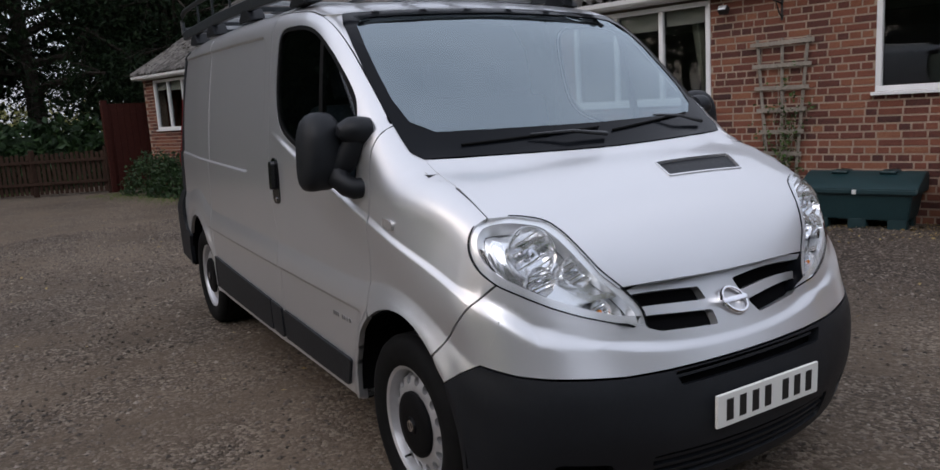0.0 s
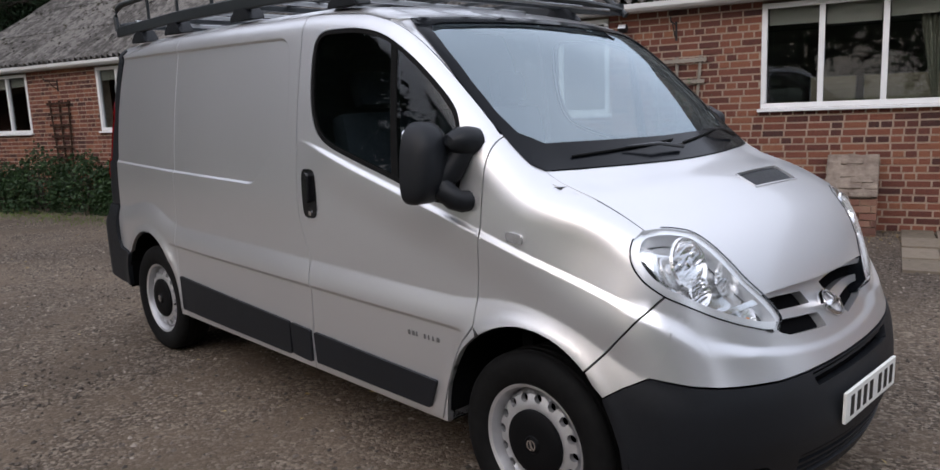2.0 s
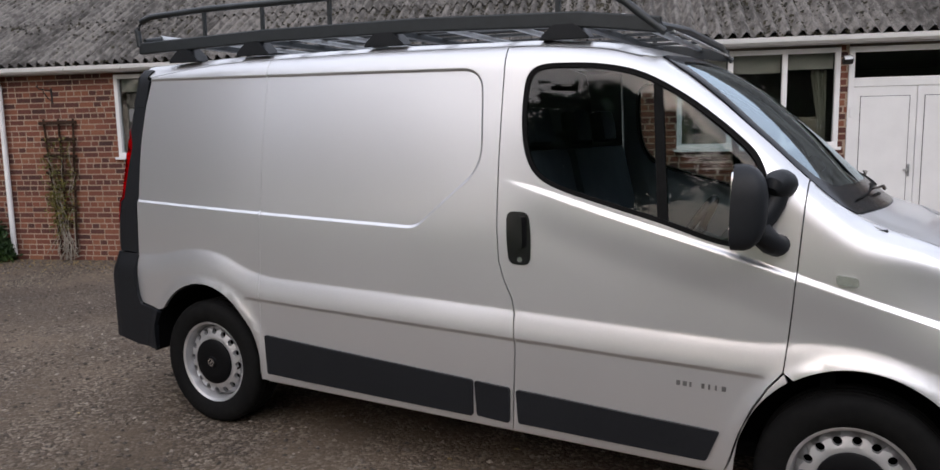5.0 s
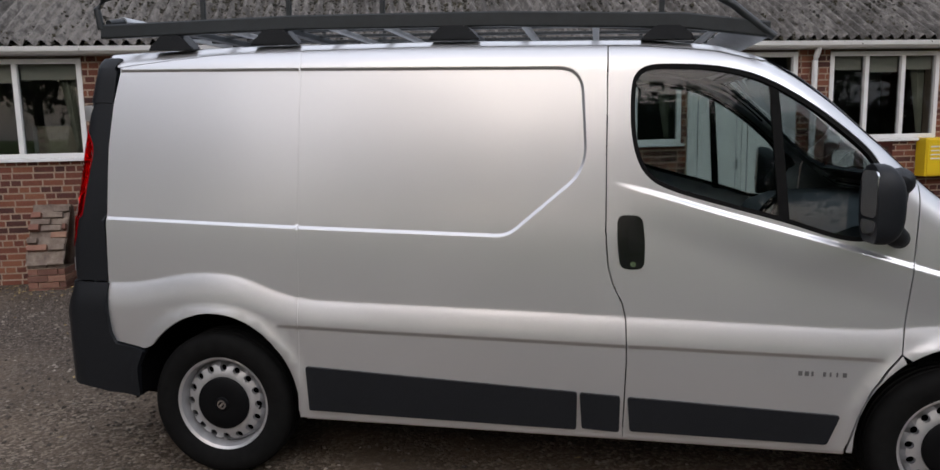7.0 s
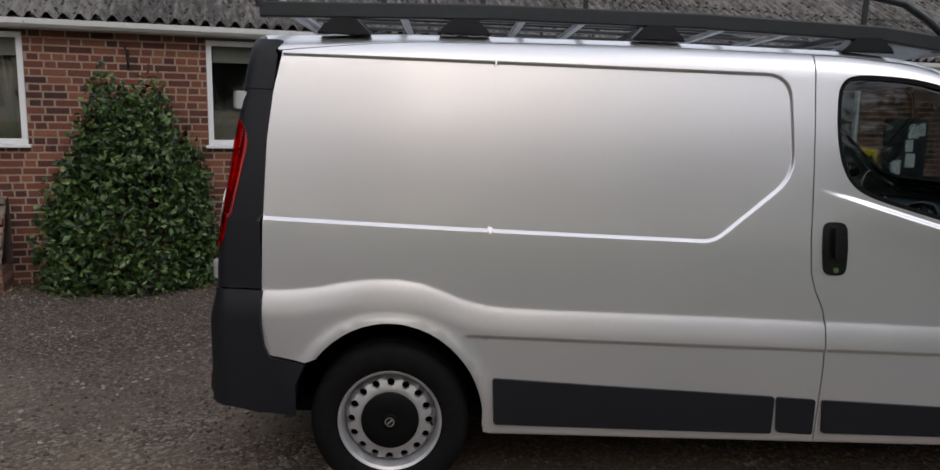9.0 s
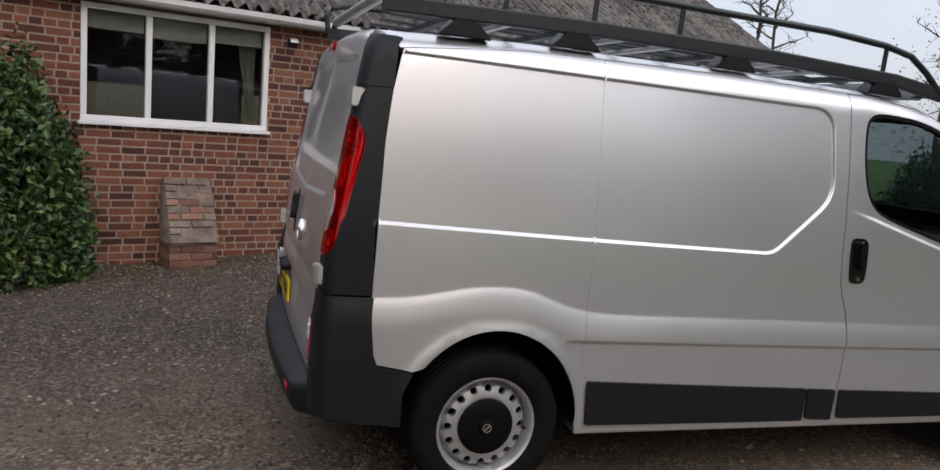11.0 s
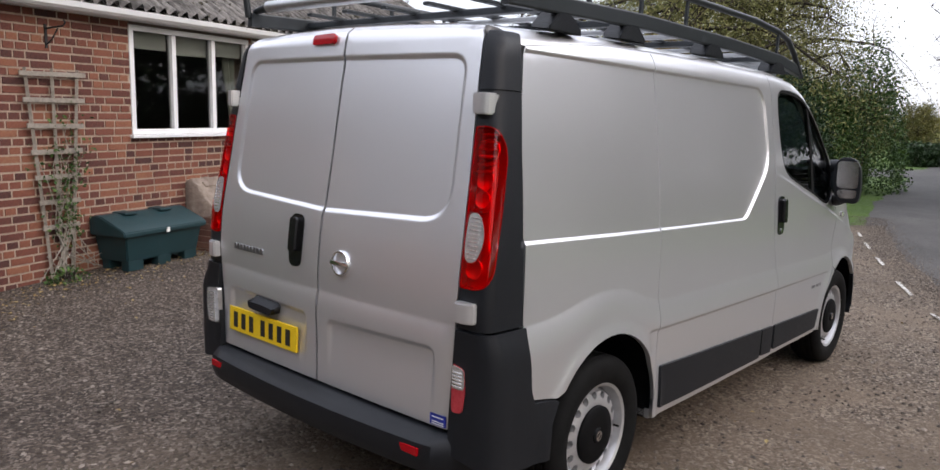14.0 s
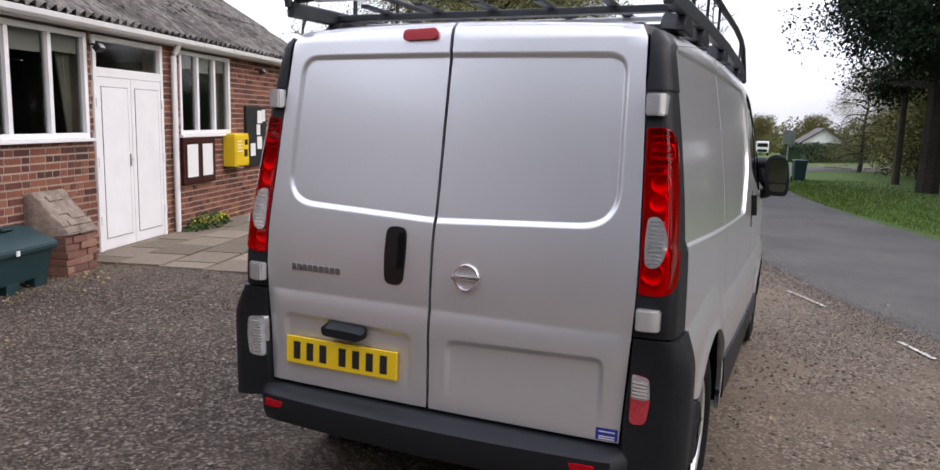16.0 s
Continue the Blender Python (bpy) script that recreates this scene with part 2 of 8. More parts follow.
def smooth_loop(points, n=6):
    """A closed Catmull-Rom curve through points."""
    out, m = [], len(points)
    P = [np.array(p, float) for p in points]
    for i in range(m):
        a, b, c, d = P[i - 1], P[i], P[(i + 1) % m], P[(i + 2) % m]
        for k in range(n):
            t = k / n
            out.append(tuple(0.5 * (2 * b + (c - a) * t + (2 * a - 5 * b + 4 * c - d) * t * t + (3 * b - a - 3 * c + d) * t ** 3)))
    return out


def densify(loop, step):
    out = []
    for i, p in enumerate(loop):
        q = loop[(i + 1) % len(loop)]
        k = max(1, int(math.ceil(math.hypot(q[0] - p[0], q[1] - p[1]) / step)))
        out += [(p[0] + (q[0] - p[0]) * j / k, p[1] + (q[1] - p[1]) * j / k) for j in range(k)]
    return out


def inside(pts, loop):
    """Which points lie within a closed loop."""
    x, y = pts[:, 0], pts[:, 1]
    res = np.zeros(len(pts), bool)
    for i in range(len(loop)):
        (x0, y0), (x1, y1) = loop[i - 1], loop[i]
        if y0 == y1:
            continue
        c = (y0 > y) != (y1 > y)
        res ^= c & (x < (x1 - x0) * (y - y0) / (y1 - y0) + x0)
    return res


def edge_distance(pts, loop):
    best = np.full(len(pts), 1e9)
    for i in range(len(loop)):
        a, b = np.array(loop[i - 1]), np.array(loop[i])
        d = b - a
        t = np.clip(((pts - a) @ d) / max(d @ d, 1e-12), 0, 1)
        best = np.minimum(best, np.linalg.norm(pts - a - t[:, None] * d, axis=1))
    return best


def offset_loop(loop, d):
    """Move a closed loop outwards by d (inwards when negative)."""
    n = len(loop)
    area = sum(loop[i - 1][0] * loop[i][1] - loop[i][0] * loop[i - 1][1] for i in range(n))
    s = 1 if area > 0 else -1
    out = []
    for i in range(n):
        a, b, c = np.array(loop[i - 1]), np.array(loop[i]), np.array(loop[(i + 1) % n])
        u, v = b - a, c - b
        u, v = u / max(np.linalg.norm(u), 1e-9), v / max(np.linalg.norm(v), 1e-9)
        nrm = np.array([u[1] + v[1], -u[0] - v[0]])
        k = np.linalg.norm(nrm)
        nrm = nrm / k if k > 1e-6 else np.array([u[1], -u[0]])
        cosn = max(0.5, nrm @ np.array([u[1], -u[0]]))
        out.append(tuple(b + s * d * nrm / cosn))
    return out


def triangulate(loop, holes, grid, extra=(), margin=0.45):
    """Triangles that fill a loop with holes: an even grid inside, the loops kept as edges."""
    lo, hi = np.min(loop, 0), np.max(loop, 0)
    nx, ny = max(2, int((hi[0] - lo[0]) / grid) + 1), max(2, int((hi[1] - lo[1]) / grid) + 1)
    g = np.stack(np.meshgrid(np.linspace(lo[0], hi[0], nx), np.linspace(lo[1], hi[1], ny)), -1).reshape(-1, 2)
    if len(extra):
        ex = np.array(extra, float)
        keep = np.ones(len(g), bool)
        for e in ex:
            keep &= ((g - e) ** 2).sum(1) > (grid * 0.4) ** 2
        far = inside(ex, loop) & (edge_distance(ex, loop) > 0.003)
        for h in holes:
            far &= ~inside(ex, h) & (edge_distance(ex, h) > 0.003)
        g = g[keep]
        ex = ex[far]
    ok = inside(g, loop) & (edge_distance(g, loop) > grid * margin)
    for h in holes:
        ok &= ~inside(g, h) & (edge_distance(g, h) > grid * margin)
    verts, edges = [], []
    for lp in (loop, *holes):
        s = len(verts)
        verts += list(lp)
        edges += [(s + i, s + (i + 1) % len(lp)) for i in range(len(lp))]
    verts += [tuple(p) for p in g[ok]]
    if len(extra):
        verts += [tuple(p) for p in ex]
    vs, _, fs, *_ = geometry.delaunay_2d_cdt([Vector(v) for v in verts], edges, [], 0, 1e-7)
    vs = np.array([tuple(v) for v in vs])
    fs = np.array([f for f in fs if len(f) == 3])
    c = vs[fs].mean(1)
    ok = inside(c, loop)
    for h in holes:
        ok &= ~inside(c, h)
    fs = fs[ok]
    a, b = vs[fs[:, 1]] - vs[fs[:, 0]], vs[fs[:, 2]] - vs[fs[:, 0]]
    area = a[:, 0] * b[:, 1] - a[:, 1] * b[:, 0]
    fs[area < 0] = fs[area < 0][:, ::-1]
    return vs, fs[np.abs(area) > 2e-8]


# ---------------------------------------------------------------- the van's body as one smooth surface


def curve(points, sigma, lo=-3.5, hi=3.5):
    """A smooth function through (x, value) points: linear, then blurred by sigma metres."""
    xs = np.arange(lo, hi, 0.002)
    p = np.array(points, float)
    v = np.interp(xs, p[:, 0], p[:, 1])
    k = int(3 * sigma / 0.002)
    w = np.exp(-0.5 * (np.arange(-k, k + 1) * 0.002 / sigma) ** 2)
    v = np.convolve(np.pad(v, k, mode="edge"), w / w.sum(), "valid")
    return lambda x: np.interp(x, xs, v)


def sstep(a, b, x):
    t = np.clip((x - a) / (b - a), 0, 1)
    return t * t * (3 - 2 * t)


def soft_step(d, w):
    """1 below an edge, 0 above it, over a band of half-width w."""
    t = np.clip((w - d) / (2 * w), 0, 1)
    return t * t * (3 - 2 * t)


def kink(d, r):
    """Zero below 0, d above it, with the bend rounded over r."""
    return np.where(d < -r, 0, np.where(d > r, d, (d + r) ** 2 / (4 * r)))


def ease_out(d, length):
    """From 0 to 1 over a length: it starts steeply and ends flat."""
    t = np.clip(d / length, 0, 1)
    return t * (2 - t)


def smin(a, b, k):
    h = np.clip(k - np.abs(a - b), 0, None) / k
    return np.minimum(a, b) - h * h * k * 0.25


roof_line = curve([(-3, 1.90), (-2.2, 1.945), (-1.5, 1.975), (-0.5, 1.985), (0.3, 1.98), (0.60, 1.955), (0.80, 1.905), (0.95, 1.835), (1.1, 1.735), (1.3, 1.565), (1.5, 1.375),
                   (1.64, 1.262), (1.78, 1.225), (1.92, 1.165), (2.02, 1.095), (2.10, 1.00), (2.17, 0.89), (2.25, 0.72), (2.4, 0.4)], 0.035)
def soft_roof(x):
    """The roof line with its kink at the scuttle eased, for the wings."""
    return sum(w * roof_line(x + o) for o, w in ((-0.16, 0.12), (-0.08, 0.22), (0.0, 0.32), (0.08, 0.22), (0.16, 0.12)))


side_line = curve([(0.0, 0.925), (0.30, 0.935), (0.5, 0.94), (0.70, 0.942), (1.15, 0.934), (1.35, 0.918), (1.55, 0.893), (1.75, 0.86), (1.95, 0.825), (2.2, 0.785)], 0.06, -1, 4)
plan_line = curve([(-3, -0.075), (-2.1, -0.042), (-1.5, -0.012), (-0.8, 0), (0.6, 0), (1.2, -0.008), (1.6, -0.016), (1.9, -0.030), (2.1, -0.05), (2.4, -0.10)], 0.12)
nose_line = curve([(0.0, 2.22), (0.22, 2.27), (0.32, 2.312), (0.45, 2.342), (0.60, 2.338), (0.68, 2.305), (0.80, 2.272), (0.90, 2.25), (1.3, 2.2)], 0.03, -1, 4)
tail_line = curve([(0.0, -2.27), (0.5, -2.285), (0.75, -2.29), (0.95, -2.31), (1.15, -2.295), (1.4, -2.255), (1.65, -2.22), (1.9, -2.18), (2.2, -2.13)], 0.06, -1, 4)
shoulder = curve([(-2.4, 0.885), (-2.0, 0.885), (-1.85, 0.905), (-1.72, 0.94), (-1.56, 0.955), (-1.4, 0.94), (-1.28, 0.88), (-1.12, 0.848), (-0.1, 0.840), (1.0, 0.822), (1.22, 0.820), (1.4, 0.845), (1.55, 0.85), (1.75, 0.80), (1.95, 0.70), (2.3, 0.55)], 0.06)
wing_crease = curve([(0.1, 1.40), (0.33, 1.345), (0.60, 1.27), (0.85, 1.205), (1.08, 1.145), (1.33, 1.075), (1.56, 1.01), (1.75, 0.955), (1.90, 0.91), (2.0, 0.868), (2.08, 0.812), (2.2, 0.75)], 0.03)
RECESS = rounded([(-2.3, 1.845), (0.05, 1.838), (0.078, 1.43), (-0.24, 1.152), (-1.16, 1.165), (-2.3, 1.185)], [0, 0.10, 0.10, 0.05, 0, 0], 8)
REAR_WINDOW = rounded([(-0.06, 1.825), (0.655, 1.82), (0.672, 1.245), (-0.06, 1.214)], [0.01, 0.07, 0.13, 0.01], 8)
REAR_POCKET = rounded([(0.07, 0.785), (0.66, 0.80), (0.66, 0.52), (0.07, 0.51)], 0.04, 4)


def signed(u, v, loop):
    """Distance from a closed loop, negative inside."""
    p = np.stack([u, v], -1).reshape(-1, 2)
    near = inside(p, offset_loop(loop, 0.05))
    d = np.full(len(p), 1.0)
    if near.any():
        q = p[near]
        d[near] = np.where(inside(q, loop), -1, 1) * edge_distance(q, loop)
    return d.reshape(u.shape)


def body(P, detail=True):
    """Positive inside the van's skin, about in metres. P: (n, 3)."""
    x, y, z = P[:, 0], np.abs(P[:, 1]), P[:, 2]
    yc = np.minimum(y, 0.97)
    shift = 0.14 * yc * yc * sstep(0.4, 1.2, x) * (1 - 0.75 * sstep(1.5, 1.75, x))
    xs = x + shift
    ease = sstep(0.60, 0.80, yc) * sstep(1.25, 1.45, x) * sstep(1.98, 1.85, x)
    zt = roof_line(xs) * (1 - ease) + soft_roof(xs) * ease - 0.045 * yc * yc
    slope = (roof_line(xs + 0.004) - roof_line(xs - 0.004)) / 0.008
    top = (zt - z) / np.sqrt(1 + slope * slope)
    w = side_line(z) + plan_line(x) - 0.064 * sstep(0.80, 1.12, z) * sstep(1.50, 2.0, x)
    if detail:
        zb = shoulder(x)
        w = w + 0.020 * (ease_out(kink(zb - z, 0.007), 0.125) - 0.35)
        w = w - 0.011 * sstep(0.009, -0.009, z - (0.715 - 0.01 * x)) * sstep(-1.27, -1.2, x) * sstep(1.26, 1.18, x)
        wc = wing_crease(x)
        w = w + 0.0125 * soft_step(z - wc, 0.010 + 0.025 * sstep(1.85, 2.05, x)) * sstep(0.15, 0.45, x) * sstep(0.20, 0.0, wc - z) - 0.004 * sstep(0.15, 0.45, x)
        for cx in (-1.549, 1.549):
            r = np.hypot((x - cx) * 1.03, z - 0.345)
            w = w + 0.012 * np.exp(-((r - 0.42) / 0.035) ** 2)
        d = signed(x, z, RECESS)
        w = w - 0.012 * sstep(0.005, -0.006, d)
    side = (w - y) * 0.98
    f = smin(top, side, np.where(x > 1.3, 0.09, 0.11))
    ledge = 0.675 + 0.205 * yc ** 2.1 + 0.5 * np.maximum(0, yc - 0.74)
    nose = (nose_line(z) + 0.026 * soft_step(z - ledge, 0.016 + 0.027 * sstep(0.55, 0.82, yc)) - 0.27 * yc * yc - 0.16 * yc ** 6 - x) * 0.93
    f = smin(f, nose, 0.10)
    tl = tail_line(z) + 0.010 + 0.022 * yc * yc
    if detail:
        near = x < -1.9
        if near.any():
            dd = np.zeros(len(x))
            dd[near] = 0.010 * sstep(0.008, -0.012, signed(y[near], z[near], REAR_WINDOW)) + 0.017 * sstep(0.006, -0.022, signed(y[near], z[near], REAR_POCKET)) * sstep(0.53, 0.76, z[near])
            dd[near] -= 0.018 * ease_out(kink(0.892 - z[near], 0.007), 0.11) * sstep(0.765, 0.70, yc[near])
            tl = tl + dd
    tail = x - tl
    return smin(f, tail, 0.05)


def normals(P):
    e = 0.0015
    n = np.stack([body(P - np.eye(3)[i] * e) - body(P + np.eye(3)[i] * e) for i in range(3)], -1)
    return n / np.maximum(np.linalg.norm(n, axis=1, keepdims=True), 1e-9)


class Chart:
    """A straight-line view of the body: 2D places are carried along d on to its skin."""

    def __init__(self, d, u, v):
        self.d, self.u, self.v = (np.array(a, float) for a in (d, u, v))

    def flat(self, p):
        return float(np.dot(p, self.u)), float(np.dot(p, self.v))

    def skin(self, uv):
        uv = np.asarray(uv, float)
        o = uv[:, :1] * self.u + uv[:, 1:] * self.v
        t = np.full(len(o), -3.4)
        for _ in range(60):
            f = body(o + t[:, None] * self.d, False)
            t = np.minimum(t - np.minimum(f, 0) * 0.9 + 1e-4 * (f < 0), 1.5)
            if (f > -0.0015).all():
                break
        lo, hi = t - 0.05, t + 0.05
        for _ in range(14):
            m = (lo + hi) / 2
            inn = body(o + m[:, None] * self.d) > 0
            hi, lo = np.where(inn, m, hi), np.where(inn, lo, m)
        p = o + ((lo + hi) / 2)[:, None] * self.d
        return p, normals(p)


X, Y, Z = np.eye(3)
RIGHT, LEFT = Chart(Y, X, Z), Chart(-Y, X, Z)
FRONT, REAR, ABOVE = Chart(-X, Y, Z), Chart(X, Y, Z), Chart(-Z, X, Y)
k = math.sqrt(0.5)
CORNER = {-1: Chart((k, k, 0), (k, -k, 0), Z), 1: Chart((k, -k, 0), (k, k, 0), Z)}
h, q = math.sqrt(1 / 2.8), math.sqrt(0.8 / 2.8)
FCORNER = {s: Chart((-h, -s * h, -q), (-s * k, k, 0), (-k * q, -s * k * q, h / k)) for s in (-1, 1)}


def skin_mesh(name, uv, tris, chart, mat, parent, offset=0.0, depth=0.02, label="", bulge=None):
    p, n = chart.skin(uv)
    off = offset + (bulge(uv) if bulge is not None else 0.0)
    p = p + n * (off[:, None] if np.ndim(off) else off)
    a, b, c = p[tris[:, 0]], p[tris[:, 1]], p[tris[:, 2]]
    fn = np.cross(b - a, c - a)
    if (fn * n[tris[:, 0]]).sum() < 0:
        tris = tris[:, ::-1].copy()
    nv = len(p)
    faces = [tuple(t) for t in tris]
    verts, nrm = [tuple(v) for v in p], [tuple(v) for v in n]
    if depth:
        count = {}
        for t in faces:
            for i in range(3):
                e = (t[i], t[(i + 1) % 3])
                count[e] = count.get(e, 0) + 1
        border = [e for e in count if (e[1], e[0]) not in count]
        outer, inner = {}, {}
        for e in border:
            for i in e:
                if i not in outer:
                    outer[i] = len(verts)
                    verts.append(tuple(p[i]))
                    nrm.append((0, 0, 0))
                    inner[i] = len(verts)
                    verts.append(tuple(p[i] - n[i] * depth))
                    nrm.append((0, 0, 0))
        faces += [(outer[i], inner[i], inner[j], outer[j]) for i, j in border]
    me = bpy.data.meshes.new(name)
    me.from_pydata(verts, [], faces)
    me.update()
    me.polygons.foreach_set("use_smooth", [True] * len(me.polygons))
    me.normals_split_custom_set_from_vertices(nrm)
    me.materials.append(mat)
    ob = new(name, me)
    ob.parent = parent
    if label:
        ob["label"] = label
    return ob


def panel(name, loop, chart, mat, parent, holes=(), grid=0.035, gap=0.0028, offset=0.0, depth=0.022, label="", extra=(), fine=None, bulge=None):
    """A body panel: a flat outline carried on to the skin, with turned-in edges and a shut line round it."""
    step = fine or grid * 0.8
    lp = densify(offset_loop(densify(loop, step), -gap), step)
    hs = [densify(h, step) for h in holes]
    uv, tris = triangulate(lp, hs, grid, extra)
    return skin_mesh(name, uv, tris, chart, mat, parent, offset, depth, label, bulge)


def ring(name, loop, width, chart, mat, parent, offset=0.0, depth=0.01, grid=0.03, label=""):
    """A band round the inside of an outline (a rubber seal, a frit border)."""
    lp = densify(loop, grid * 0.8)
    inn = offset_loop(lp, -width)
    uv, tris = triangulate(lp, [inn], grid)
    return skin_mesh(name, uv, tris, chart, mat, parent, offset, depth, label)


def along(line, a, b, n, offs):
    """Extra places beside a feature line z = line(x)."""
    return [(x, float(line(x)) + o) for x in np.linspace(a, b, n) for o in offs]


def beside(loop, offs, step=0.03):
    out = []
    for o in offs:
        out += densify(offset_loop(densify(loop, step), o), step)
    return out

# ---------------------------------------------------------------- the van
PITCH = math.degrees(math.atan(0.07 / 3.098))
VAN = pose(0, 0, 0, 0, 0, -16.5) @ pose(1.549, 0, 0.335, 0, PITCH, 0) @ pose(-1.549, 0, -0.335)
van = tagged(new("van"), "silver panel van with grey bumpers parked on the gravel yard", "van")
van.matrix_world = VAN
reflector = noisy(material("lamp_reflector", rough=0.11, metal=0.80), [(0.35, (0.88, 0.89, 0.90)), (0.7, (0.97, 0.975, 0.98))], 40, bump=0.10, bump_scale=160, dist=0.002)
red_back = material("red_lamp_body", (0.80, 0.10, 0.09), 0.28, 0.45)
lamp_silver = material("lamp_silver", (0.88, 0.89, 0.90), 0.24, 0.55)
pink_lens = noisy(material("faded_red_lens", rough=0.15), [(0.35, (0.33, 0.012, 0.02)), (0.7, (0.48, 0.06, 0.07))], 60)
SEAM_Y = 0.79


def roof_edge(x0, x1, n, y=SEAM_Y):
    """(x, z) of the skin where it passes y, from x0 to x1."""
    p, _ = ABOVE.skin([(x, -y) for x in np.linspace(x0, x1, n)])
    return [(float(a[0]), float(a[2])) for a in p]


def arch(cx, a0, a1, n, rx=0.392, rz=0.428, cz=0.345):
    return [(cx + rx * math.cos(radians(a)), cz + rz * math.sin(radians(a))) for a in np.linspace(a0, a1, n)]


DOOR_REAR = [(0.155, 1.5), (0.16, 1.18), (0.172, 1.04), (0.195, 0.965), (0.235, 0.885), (0.25, 0.82), (0.258, 0.65), (0.25, 0.315)]
DOOR_FRONT = [(1.135, 0.36), (1.165, 0.47), (1.205, 0.575), (1.255, 0.665), (1.306, 0.73), (1.318, 0.9), (1.33, 1.10), (1.345, 1.42)]
WINDOW = smooth_loop([(0.25, 1.60), (0.247, 1.74), (0.262, 1.81), (0.31, 1.845), (0.40, 1.852), (0.58, 1.842), (0.75, 1.80), (0.94, 1.695), (1.12, 1.555), (1.19, 1.47), (1.218, 1.37),
                      (1.222, 1.24), (1.195, 1.185), (1.13, 1.165), (1.03, 1.178), (0.84, 1.235), (0.62, 1.292), (0.42, 1.348), (0.325, 1.40), (0.275, 1.48)], 4)
edge_door = roof_edge(0.15, 1.335, 24)
edge_side = roof_edge(-1.158, 0.15, 20)
edge_quarter = roof_edge(-2.026, -1.158, 14)
PILLAR_SIDE = [(-2.026, 1.90), (-2.058, 1.70), (-2.078, 1.50), (-2.086, 1.20), (-2.088, 0.93), (-2.080, 0.66), (-2.05, 0.615), (-1.905, 0.59)]
feature = along(shoulder, -2.1, 2.0, 160, (0.013, 0.006, 0.0, -0.006, -0.013, -0.05, -0.09, -0.125)) + beside(RECESS, (0.015, 0.008, 0.004, 0.0, -0.004, -0.008, -0.015), 0.016)
feature += [(x, 0.715 - 0.01 * x + o) for x in np.linspace(-1.25, 1.24, 240) for o in (0.011, 0.004, -0.004, -0.011)]
feature += along(wing_crease, 0.15, 2.02, 150, (0.021, 0.014, 0.007, 0.0, -0.007, -0.014, -0.021))

